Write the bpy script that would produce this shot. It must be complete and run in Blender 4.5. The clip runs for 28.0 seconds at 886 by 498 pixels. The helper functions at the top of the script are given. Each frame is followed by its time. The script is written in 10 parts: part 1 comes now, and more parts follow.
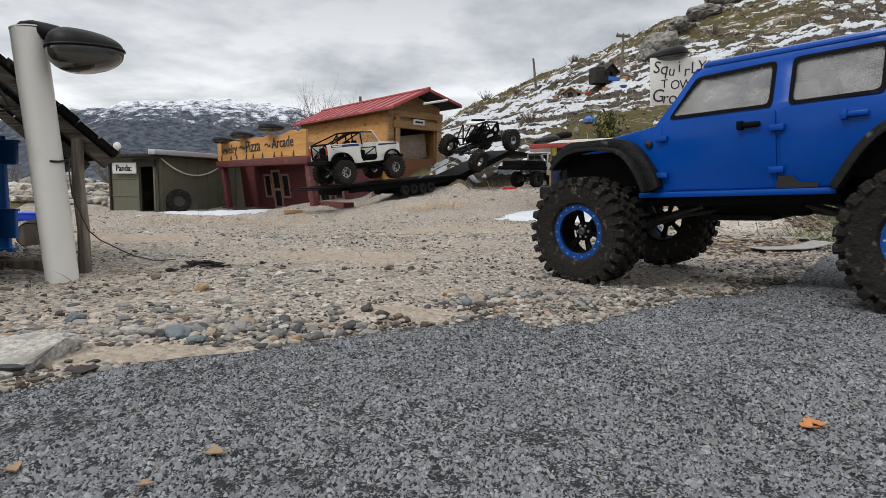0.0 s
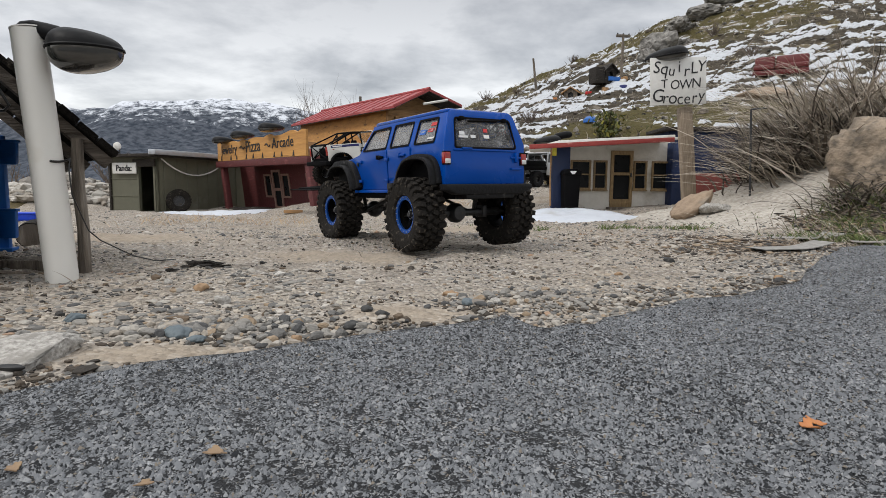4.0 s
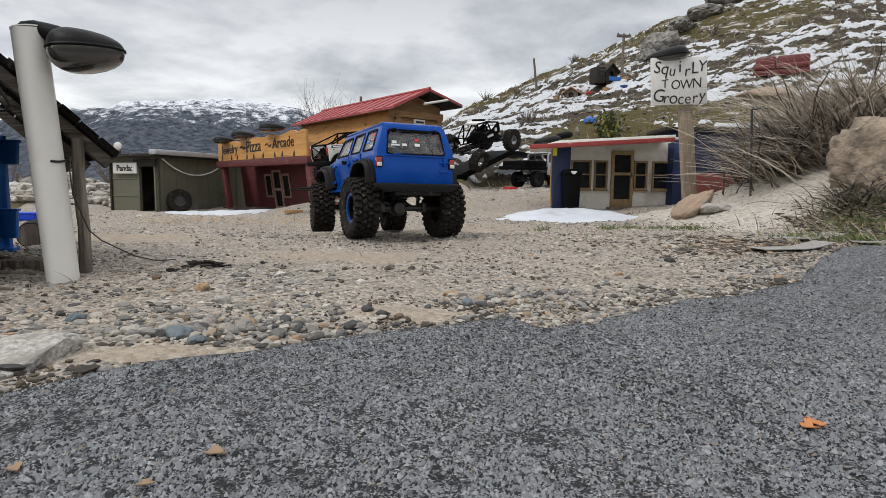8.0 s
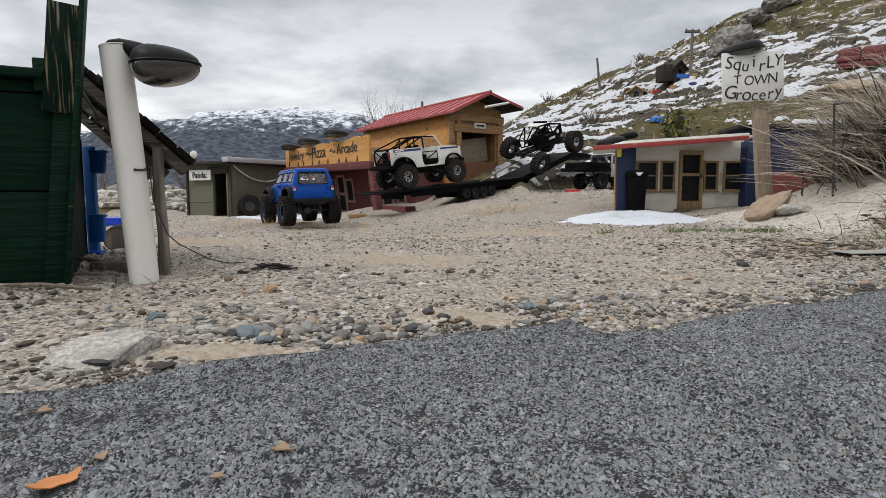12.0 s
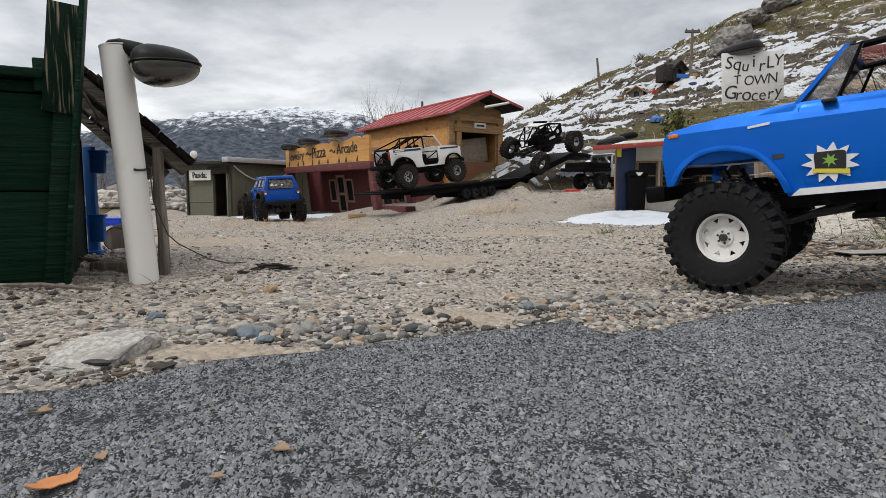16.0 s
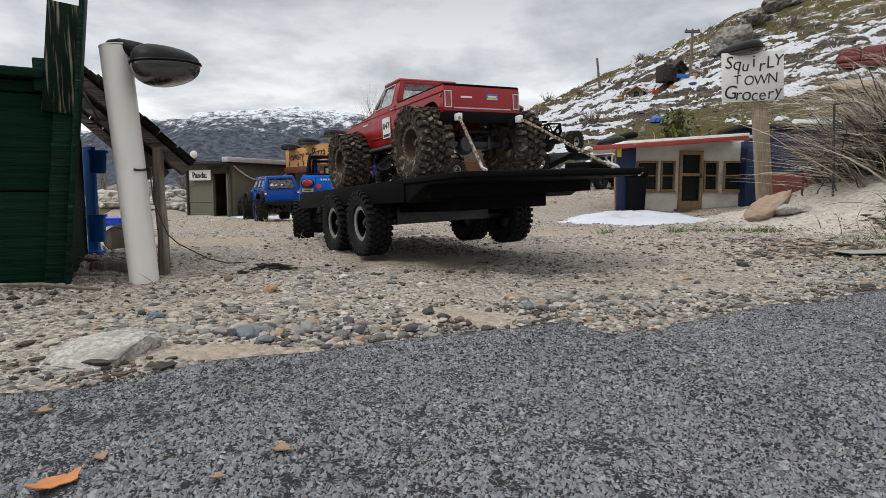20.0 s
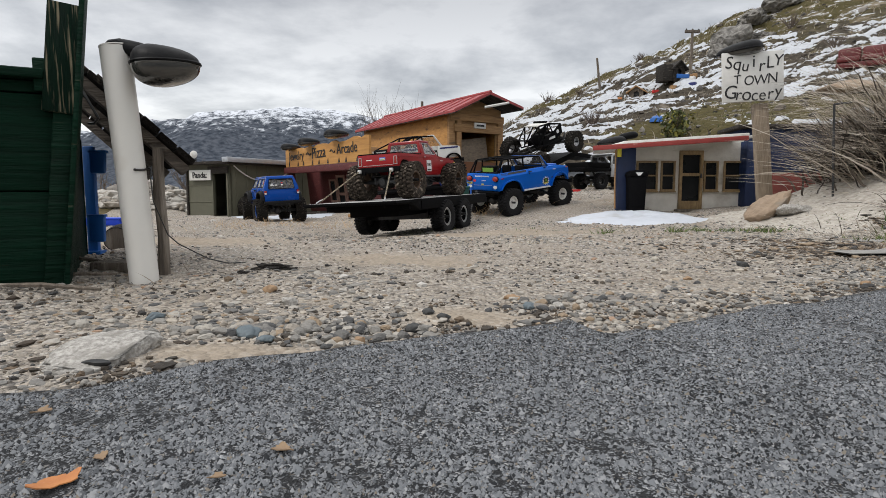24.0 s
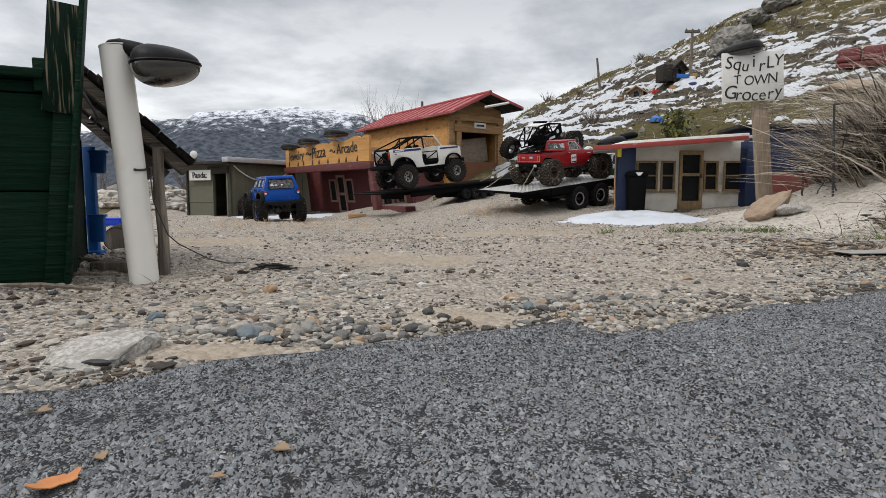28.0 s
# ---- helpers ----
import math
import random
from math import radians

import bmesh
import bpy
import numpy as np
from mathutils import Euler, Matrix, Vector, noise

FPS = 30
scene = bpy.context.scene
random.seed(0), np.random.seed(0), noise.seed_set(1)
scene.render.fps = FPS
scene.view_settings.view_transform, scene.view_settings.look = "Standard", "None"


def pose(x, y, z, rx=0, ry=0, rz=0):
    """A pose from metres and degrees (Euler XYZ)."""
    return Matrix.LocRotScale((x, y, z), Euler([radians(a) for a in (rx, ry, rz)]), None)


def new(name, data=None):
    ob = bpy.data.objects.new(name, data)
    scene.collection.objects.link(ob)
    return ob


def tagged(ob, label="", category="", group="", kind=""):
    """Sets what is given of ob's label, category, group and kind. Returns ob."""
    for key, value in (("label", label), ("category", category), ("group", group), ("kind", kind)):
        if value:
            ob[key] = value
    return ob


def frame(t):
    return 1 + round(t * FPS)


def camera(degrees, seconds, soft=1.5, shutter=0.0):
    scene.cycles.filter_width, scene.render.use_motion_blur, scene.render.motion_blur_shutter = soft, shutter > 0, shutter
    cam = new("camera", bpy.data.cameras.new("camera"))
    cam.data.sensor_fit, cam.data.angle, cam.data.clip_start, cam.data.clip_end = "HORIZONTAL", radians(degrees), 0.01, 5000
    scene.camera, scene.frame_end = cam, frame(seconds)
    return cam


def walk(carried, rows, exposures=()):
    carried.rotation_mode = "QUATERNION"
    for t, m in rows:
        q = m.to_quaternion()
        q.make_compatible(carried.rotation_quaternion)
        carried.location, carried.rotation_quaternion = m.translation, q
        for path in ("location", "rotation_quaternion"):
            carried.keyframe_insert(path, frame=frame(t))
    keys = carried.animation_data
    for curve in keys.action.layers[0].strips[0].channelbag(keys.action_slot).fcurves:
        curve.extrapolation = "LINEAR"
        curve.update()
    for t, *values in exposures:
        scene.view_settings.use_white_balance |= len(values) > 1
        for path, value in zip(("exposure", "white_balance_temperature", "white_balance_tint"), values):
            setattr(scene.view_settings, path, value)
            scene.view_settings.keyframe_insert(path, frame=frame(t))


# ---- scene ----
# A model town on a gravel yard, seen from a phone that stands a hand's width over the ground.
cam = camera(75, 28.0, soft=0.5)
walk(cam, [
    (0, pose(0, 0, 0.105, 84.05, -0.56, -6.03)),
    (7.7, pose(0, 0, 0.105, 84.05, -0.56, -6.03)),
    (8.0, pose(0, 0, 0.105, 84.05, -0.57, -5.98)),
    (8.5, pose(0, 0, 0.105, 84.05, -0.59, -5.54)),
    (9.0, pose(0, 0, 0.105, 84.04, -0.53, -4.64)),
    (9.5, pose(0, 0, 0.105, 84.05, -0.44, -3.80)),
    (10.0, pose(0, 0, 0.105, 84.06, -0.37, -3.20)),
    (10.5, pose(0, 0, 0.105, 84.15, -0.22, -1.95)),
    (11.0, pose(0, 0, 0.105, 84.30, -0.07, -0.46)),
    (11.4, pose(0, 0, 0.105, 84.35, 0, -0.02)),
    (11.7, pose(0, 0, 0.105, 84.355, 0, 0)),
    (28.0, pose(0, 0, 0.105, 84.355, 0, 0)),
], exposures=[(0, 0.0, 6500, 10), (28.0, 0.0, 6500, 10)])

# ---------------------------------------------------------------- sky and sun
SUN_UP, SUN_TURN = radians(50), radians(243)
world = bpy.data.worlds.new("overcast")
scene.world = world
world.use_nodes = True
wt = world.node_tree
wt.nodes.clear()


def wnode(kind, **inputs):
    n = wt.nodes.new(kind)
    for k, v in inputs.items():
        n.inputs[k.replace("_", " ")].default_value = v
    return n


def wmath(op, a, b):
    n = wt.nodes.new("ShaderNodeMath")
    n.operation = op
    for i, v in enumerate((a, b)):
        if hasattr(v, "links"):
            wt.links.new(v, n.inputs[i])
        else:
            n.inputs[i].default_value = v
    return n.outputs[0]


sky = wt.nodes.new("ShaderNodeTexSky")
sky.sky_type, sky.sun_disc, sky.sun_elevation, sky.sun_rotation = "NISHITA", False, SUN_UP, SUN_TURN
skybg = wnode("ShaderNodeBackground", Strength=0.025)
wt.links.new(sky.outputs[0], skybg.inputs[0])
tc = wt.nodes.new("ShaderNodeTexCoord")
sep = wt.nodes.new("ShaderNodeSeparateXYZ")
wt.links.new(tc.outputs["Generated"], sep.inputs[0])
up = wmath("MAXIMUM", sep.outputs[2], 0.0)
low = wmath("ADD", up, 0.20)
flat = wt.nodes.new("ShaderNodeCombineXYZ")
wt.links.new(wmath("DIVIDE", sep.outputs[0], low), flat.inputs[0])
wt.links.new(wmath("DIVIDE", sep.outputs[1], low), flat.inputs[1])
stretch = wt.nodes.new("ShaderNodeMapping")
stretch.inputs["Scale"].default_value = (1.0, 1.0, 1)
stretch.inputs["Location"].default_value = (2.1, 0.9, 0)
wt.links.new(flat.outputs[0], stretch.inputs[0])
cloud = wnode("ShaderNodeTexNoise", Scale=1.55, Detail=9.0, Roughness=0.56, Distortion=0.12)
wt.links.new(stretch.outputs[0], cloud.inputs["Vector"])
ramp = wt.nodes.new("ShaderNodeValToRGB")
wt.links.new(cloud.outputs["Fac"], ramp.inputs[0])
e = ramp.color_ramp.elements
e[0].position, e[0].color = 0.33, (0.40, 0.406, 0.418, 1)
e[1].position, e[1].color = 0.60, (0.97, 0.97, 0.965, 1)
mid = e.new(0.47)
mid.color = (0.68, 0.684, 0.69, 1)
# the cloud layer is paler at the horizon and brightest overhead
rise = wt.nodes.new("ShaderNodeValToRGB")
wt.links.new(up, rise.inputs[0])
e = rise.color_ramp.elements
e[0].position, e[0].color = 0.06, (1.18, 1.18, 1.18, 1)
e[1].position, e[1].color = 0.75, (2.05, 2.05, 2.05, 1)
m1 = e.new(0.17)
m1.color = (1.02, 1.02, 1.02, 1)
m2 = e.new(0.30)
m2.color = (0.74, 0.74, 0.745, 1)
tint = wt.nodes.new("ShaderNodeMix")
tint.data_type, tint.blend_type = "RGBA", "MULTIPLY"
tint.inputs[0].default_value = 1.0
wt.links.new(ramp.outputs[0], tint.inputs[6])
wt.links.new(rise.outputs[0], tint.inputs[7])
cloudbg = wnode("ShaderNodeBackground", Strength=0.85)
wt.links.new(tint.outputs[2], cloudbg.inputs[0])
both = wt.nodes.new("ShaderNodeAddShader")
wt.links.new(cloudbg.outputs[0], both.inputs[0])
wt.links.new(skybg.outputs[0], both.inputs[1])
wout = wt.nodes.new("ShaderNodeOutputWorld")
wt.links.new(both.outputs[0], wout.inputs[0])

sun = new("sun", bpy.data.lights.new("sun", "SUN"))
sun.data.energy, sun.data.angle, sun.data.color = 1.35, radians(12), (1.0, 0.96, 0.9)
sun.matrix_world = Matrix.Rotation(-SUN_TURN, 4, "Z") @ Matrix.Rotation(-(math.pi / 2 - SUN_UP), 4, "X")


# ---------------------------------------------------------------- materials
def material(name, colour, colour2=None, rough=0.7, metal=0.0, scale=40.0, detail=4.0, bump=0.2, bump_scale=None,
             stretch_xyz=(1, 1, 1), spots=None, spot_scale=8.0, spot_amount=0.45, rand=0.0, coat=0.0, spec=0.5, emit=None,
             alpha=1.0, trans=0.0, contrast=0.25, rough_var=0.12):
    """Two-scale material: grain between two colours, larger stains, bump, and a little random shift for each object."""
    m = bpy.data.materials.new(name)
    m.use_nodes = True
    nt = m.node_tree
    bsdf = nt.nodes["Principled BSDF"]
    c1 = (*colour, 1)
    c2 = (*(colour2 or tuple(c * 0.72 for c in colour)), 1)
    co = nt.nodes.new("ShaderNodeTexCoord")
    mp = nt.nodes.new("ShaderNodeMapping")
    mp.inputs["Scale"].default_value = stretch_xyz
    nt.links.new(co.outputs["Object"], mp.inputs[0])
    if rand:
        info = nt.nodes.new("ShaderNodeObjectInfo")
        nt.links.new(info.outputs["Random"], mp.inputs["Location"])
    n1 = nt.nodes.new("ShaderNodeTexNoise")
    n1.inputs["Scale"].default_value, n1.inputs["Detail"].default_value, n1.inputs["Roughness"].default_value = scale, detail, 0.6
    nt.links.new(mp.outputs[0], n1.inputs["Vector"])
    r1 = nt.nodes.new("ShaderNodeValToRGB")
    r1.color_ramp.elements[0].position, r1.color_ramp.elements[1].position = 0.5 - contrast, 0.5 + contrast
    r1.color_ramp.elements[0].color, r1.color_ramp.elements[1].color = c2, c1
    nt.links.new(n1.outputs["Fac"], r1.inputs[0])
    col = r1.outputs[0]
    if spots:
        n2 = nt.nodes.new("ShaderNodeTexNoise")
        n2.inputs["Scale"].default_value, n2.inputs["Detail"].default_value = spot_scale, 5.0
        nt.links.new(mp.outputs[0], n2.inputs["Vector"])
        r2 = nt.nodes.new("ShaderNodeValToRGB")
        r2.color_ramp.elements[0].position, r2.color_ramp.elements[1].position = 1 - spot_amount, min(1.0, 1.12 - spot_amount)
        nt.links.new(n2.outputs["Fac"], r2.inputs[0])
        mx = nt.nodes.new("ShaderNodeMix")
        mx.data_type = "RGBA"
        mx.inputs[7].default_value = (*spots, 1)
        nt.links.new(r2.outputs[0], mx.inputs[0])
        nt.links.new(col, mx.inputs[6])
        col = mx.outputs[2]
    if rand:
        hs = nt.nodes.new("ShaderNodeHueSaturation")
        mr = nt.nodes.new("ShaderNodeMapRange")
        mr.inputs["To Min"].default_value, mr.inputs["To Max"].default_value = 1 - rand, 1 + rand
        nt.links.new(info.outputs["Random"], mr.inputs["Value"])
        nt.links.new(mr.outputs[0], hs.inputs["Value"])
        nt.links.new(col, hs.inputs["Color"])
        col = hs.outputs[0]
    nt.links.new(col, bsdf.inputs["Base Color"])
    rr = nt.nodes.new("ShaderNodeMapRange")
    rr.inputs["To Min"].default_value, rr.inputs["To Max"].default_value = max(0.02, rough - rough_var), min(1, rough + rough_var)
    nt.links.new(n1.outputs["Fac"], rr.inputs["Value"])
    nt.links.new(rr.outputs[0], bsdf.inputs["Roughness"])
    bsdf.inputs["Metallic"].default_value = metal
    bsdf.inputs["Coat Weight"].default_value = coat
    bsdf.inputs["Coat Roughness"].default_value = 0.08
    bsdf.inputs["Specular IOR Level"].default_value = spec
    bsdf.inputs["Alpha"].default_value = alpha
    bsdf.inputs["Transmission Weight"].default_value = trans
    if emit:
        bsdf.inputs["Emission Color"].default_value = (*emit[:3], 1)
        bsdf.inputs["Emission Strength"].default_value = emit[3]
    if bump:
        b = nt.nodes.new("ShaderNodeBump")
        b.inputs["Strength"].default_value = bump
        b.inputs["Distance"].default_value = 0.6 / (bump_scale or scale)
        if bump_scale:
            n3 = nt.nodes.new("ShaderNodeTexNoise")
            n3.inputs["Scale"].default_value, n3.inputs["Detail"].default_value = bump_scale, 4.0
            nt.links.new(mp.outputs[0], n3.inputs["Vector"])
            nt.links.new(n3.outputs["Fac"], b.inputs["Height"])
        else:
            nt.links.new(n1.outputs["Fac"], b.inputs["Height"])
        nt.links.new(b.outputs[0], bsdf.inputs["Normal"])
    return m


def glass(name, colour, clear, rough=0.05):
    """A thin pane: part of the light goes straight through, the rest is a glossy film."""
    m = bpy.data.materials.new(name)
    m.use_nodes = True
    nt = m.node_tree
    bsdf = nt.nodes["Principled BSDF"]
    bsdf.inputs["Base Color"].default_value = (*colour, 1)
    bsdf.inputs["Roughness"].default_value = rough
    bsdf.inputs["Alpha"].default_value = 1 - clear
    n = nt.nodes.new("ShaderNodeTexNoise")
    n.inputs["Scale"].default_value = 60
    n.inputs["Detail"].default_value = 6
    co = nt.nodes.new("ShaderNodeTexCoord")
    nt.links.new(co.outputs["Object"], n.inputs["Vector"])
    mr = nt.nodes.new("ShaderNodeMapRange")
    mr.inputs["From Min"].default_value, mr.inputs["From Max"].default_value = 0.3, 0.75
    mr.inputs["To Min"].default_value, mr.inputs["To Max"].default_value = max(0, 1 - clear - 0.12), min(1, 1 - clear + 0.18)
    nt.links.new(n.outputs["Fac"], mr.inputs["Value"])
    nt.links.new(mr.outputs[0], bsdf.inputs["Alpha"])
    return m


# ---------------------------------------------------------------- mesh helpers
class Geo:
    """Collects points and faces of one mesh."""

    def __init__(self):
        self.v, self.f = [], []

    def add(self, verts, faces, m=None):
        k = len(self.v)
        self.v.extend([tuple(m @ Vector(p)) for p in verts] if m is not None else [tuple(p) for p in verts])
        self.f.extend([tuple(i + k for i in f) for f in faces])
        return self

    def box(self, x0, x1, y0, y1, z0, z1, bevel=0.0, m=None):
        if bevel:
            bm = bmesh.new()
            bmesh.ops.create_cube(bm, size=1)
            for v in bm.verts:
                v.co = Vector(((x0 + x1) / 2 + v.co.x * (x1 - x0), (y0 + y1) / 2 + v.co.y * (y1 - y0), (z0 + z1) / 2 + v.co.z * (z1 - z0)))
            bmesh.ops.bevel(bm, geom=list(bm.edges), offset=bevel, segments=2, profile=0.5, affect="EDGES")
            return self.bm(bm, m)
        p = [(x, y, z) for x in (x0, x1) for y in (y0, y1) for z in (z0, z1)]
        return self.add(p, [(0, 1, 3, 2), (4, 6, 7, 5), (0, 4, 5, 1), (2, 3, 7, 6), (0, 2, 6, 4), (1, 5, 7, 3)], m)

    def bm(self, bm, m=None):
        bm.verts.index_update()
        self.add([v.co.copy() for v in bm.verts], [[v.index for v in f.verts] for f in bm.faces], m)
        bm.free()
        return self

    def tube(self, pts, r, n=8, caps=True, m=None):
        """A round bar along points; r is one radius or a radius for each point."""
        pts = [Vector(p) for p in pts]
        rs = r if isinstance(r, (list, tuple)) else [r] * len(pts)
        v, f = [], []
        side = None
        for i, p in enumerate(pts):
            d = (pts[min(i + 1, len(pts) - 1)] - pts[max(i - 1, 0)]).normalized()
            if side is None:
                side = d.orthogonal().normalized()
            side = (side - d * side.dot(d)).normalized()
            up2 = d.cross(side)
            for k in range(n):
                a = 2 * math.pi * k / n
                v.append(p + (side * math.cos(a) + up2 * math.sin(a)) * rs[i])
        for i in range(len(pts) - 1):
            for k in range(n):
                f.append((i * n + k, i * n + (k + 1) % n, (i + 1) * n + (k + 1) % n, (i + 1) * n + k))
        if caps:
            f.append(tuple(range(n - 1, -1, -1)))
            f.append(tuple((len(pts) - 1) * n + k for k in range(n)))
        return self.add(v, f, m)

    def lathe(self, prof, n=24, m=None, closed=False):
        """Turns a profile of (radius, height) about the y axis (the axle)."""
        v, f = [], []
        k = len(prof)
        for i in range(n):
            a = 2 * math.pi * i / n
            for r, h in prof:
                v.append((r * math.cos(a), h, r * math.sin(a)))
        for i in range(n):
            j = (i + 1) % n
            for q in range(k if closed else k - 1):
                q2 = (q + 1) % k
                f.append((i * k + q, i * k + q2, j * k + q2, j * k + q))
        return self.add(v, f, m)

    def prism(self, poly, y0, y1, m=None, bevel=0.0, warp=None):
        """A polygon in the x-z plane, thickened from y0 to y1."""
        return self.sheet(poly, [], y0, y1, m, bevel, warp)

    def sheet(self, outer, holes, y0, y1, m=None, bevel=0.0, warp=None, segments=2, folds=()):
        """A plate in the x-z plane with openings that go through it, thickened from y0 to y1."""
        bm = bmesh.new()
        edges = []
        for loop in (outer, *holes):
            vs = [bm.verts.new((p[0], y0, p[1])) for p in loop]
            edges += [bm.edges.new((vs[i], vs[(i + 1) % len(vs)])) for i in range(len(vs))]
        if holes:
            bmesh.ops.triangle_fill(bm, use_beauty=True, use_dissolve=False, edges=edges)
        else:
            face = bm.faces.new(bm.verts)
            face.normal_update()
            if len(outer) > 4:
                bmesh.ops.triangulate(bm, faces=[face], ngon_method="EAR_CLIP")
        ret = bmesh.ops.extrude_face_region(bm, geom=list(bm.faces))
        for q in ret["geom"]:
            if isinstance(q, bmesh.types.BMVert):
                q.co.y = y1
        for z in folds:
            bmesh.ops.bisect_plane(bm, geom=list(bm.verts) + list(bm.edges) + list(bm.faces), plane_co=(0, 0, z), plane_no=(0, 0, 1))
        bmesh.ops.recalc_face_normals(bm, faces=list(bm.faces))
        if bevel:
            sharp = [ed for ed in bm.edges if len(ed.link_faces) == 2 and ed.calc_face_angle(0) > 1.2]
            bmesh.ops.bevel(bm, geom=sharp, offset=bevel, segments=segments, profile=0.5, affect="EDGES", clamp_overlap=True)
        if warp:
            for v in bm.verts:
                v.co = Vector(warp(*v.co))
        return self.bm(bm, m)

    def mesh(self, name, mat, smooth=35):
        me = bpy.data.meshes.new(name)
        me.from_pydata(self.v, [], self.f)
        me.validate()
        bm = bmesh.new()
        bm.from_mesh(me)
        bmesh.ops.recalc_face_normals(bm, faces=list(bm.faces)) if len(self.f) < 60000 else None
        bm.to_mesh(me)
        bm.free()
        me.materials.append(mat)
        if smooth:
            me.polygons.foreach_set("use_smooth", [True] * len(me.polygons))
            me.set_sharp_from_angle(angle=radians(smooth))
        return me


def part(name, geo, mat, parent, label="", m=None, smooth=35, kind=""):
    """Links a Geo (or a finished mesh) as one mesh object under a thing."""
    me = geo.mesh(name, mat, smooth) if isinstance(geo, Geo) else geo
    ob = new(name, me)
    ob.parent = parent
    if m is not None:
        ob.matrix_basis = m
    return tagged(ob, label, kind=kind)


def thing(name, label, category, m=None, group="", kind=""):
    ob = new(name)
    ob.empty_display_size = 0.02
    if m is not None:
        ob.matrix_basis = m
    return tagged(ob, label, category, group, kind)


def single(name, geo, mat, label, category, m=None, group="", kind="", smooth=35):
    ob = new(name, geo.mesh(name, mat, smooth) if isinstance(geo, Geo) else geo)
    if m is not None:
        ob.matrix_basis = m
    return tagged(ob, label, category, group, kind)


def words(name, text, size, mat, parent, m, thick=0.0006, bold=0.0, shear=0.0):
    cu = bpy.data.curves.new(name, "FONT")
    cu.body, cu.size, cu.extrude, cu.offset, cu.shear = text, size, thick, bold, shear
    cu.align_x, cu.align_y, cu.resolution_u = "CENTER", "CENTER", 3
    ob = new(name, cu)
    me = bpy.data.meshes.new_from_object(ob.evaluated_get(bpy.context.evaluated_depsgraph_get()))
    bpy.data.objects.remove(ob)
    me.materials.clear()
    me.materials.append(mat)
    return part(name, me, mat, parent, m=m)


# lattice noise for whole arrays
def hash2(ix, iy, seed):
    h = (ix.astype(np.int64) * 374761393 + iy.astype(np.int64) * 668265263 + seed * 1442695041) & 0x7FFFFFFF
    h = ((h ^ (h >> 13)) * 1274126177) & 0x7FFFFFFF
    return ((h ^ (h >> 16)) & 0xFFFF) / 65535.0


def vnoise(x, y, seed=0):
    ix, iy = np.floor(x), np.floor(y)
    fx, fy = x - ix, y - iy
    fx, fy = fx * fx * (3 - 2 * fx), fy * fy * (3 - 2 * fy)
    a, b = hash2(ix, iy, seed), hash2(ix + 1, iy, seed)
    c, d = hash2(ix, iy + 1, seed), hash2(ix + 1, iy + 1, seed)
    return (a + (b - a) * fx) * (1 - fy) + (c + (d - c) * fx) * fy - 0.5


def fbm(x, y, octaves=4, seed=0, gain=0.5):
    s, a = 0, 1.0
    for o in range(octaves):
        s = s + a * vnoise(x * 2 ** o + 17.3 * o, y * 2 ** o - 9.1 * o, seed + o)
        a *= gain
    return s


def step(x, a, b):
    t = np.clip((x - a) / (b - a), 0, 1)
    return t * t * (3 - 2 * t)
# ---------------------------------------------------------------- materials of the setting
def island_stones(name, stops, rough=0.8, bump=0.5, scale=120):
    """Stones whose colour is drawn for each piece, with speckle and a dusty film."""
    m = material(name, (0.3, 0.3, 0.3), rough=rough, scale=scale, bump=bump)
    nt = m.node_tree
    bsdf = nt.nodes["Principled BSDF"]
    geo = nt.nodes.new("ShaderNodeNewGeometry")
    r = nt.nodes.new("ShaderNodeValToRGB")
    r.color_ramp.interpolation = "CONSTANT"
    el = r.color_ramp.elements
    for i, (pos, c) in enumerate(stops):
        q = el[i] if i < 2 else el.new(pos)
        q.position, q.color = pos, (*c, 1)
    nt.links.new(geo.outputs["Random Per Island"], r.inputs[0])
    old = bsdf.inputs["Base Color"].links[0].from_socket
    mx = nt.nodes.new("ShaderNodeMix")
    mx.data_type, mx.blend_type = "RGBA", "MULTIPLY"
    mx.inputs[0].default_value = 0.75
    gain = nt.nodes.new("ShaderNodeMix")
    gain.data_type, gain.blend_type = "RGBA", "MULTIPLY"
    gain.inputs[0].default_value = 1.0
    gain.inputs[7].default_value = (3.4, 3.4, 3.4, 1)
    nt.links.new(old, gain.inputs[6])
    nt.links.new(r.outputs[0], mx.inputs[6])
    nt.links.new(gain.outputs[2], mx.inputs[7])
    nt.links.new(mx.outputs[2], bsdf.inputs["Base Color"])
    return m


SAND = material("sandy_gravel", (0.58, 0.51, 0.425), (0.27, 0.23, 0.19), rough=0.95, scale=130, detail=9, bump=1.0, bump_scale=190,
                spots=(0.33, 0.275, 0.215), spot_scale=11, spot_amount=0.47, spec=0.15, contrast=0.15)
SOIL = material("mossy_soil", (0.15, 0.122, 0.06), (0.045, 0.036, 0.024), rough=0.95, scale=30, detail=8, bump=0.9, bump_scale=45,
                spots=(0.21, 0.175, 0.13), spot_scale=4.0, spot_amount=0.45, spec=0.1)
BANK = material("crusted_sand", (0.52, 0.485, 0.43), (0.32, 0.29, 0.25), rough=0.95, scale=70, detail=9, bump=1.0, bump_scale=90, spots=(0.30, 0.27, 0.23), spot_scale=30, spot_amount=0.40, spec=0.12, contrast=0.16)
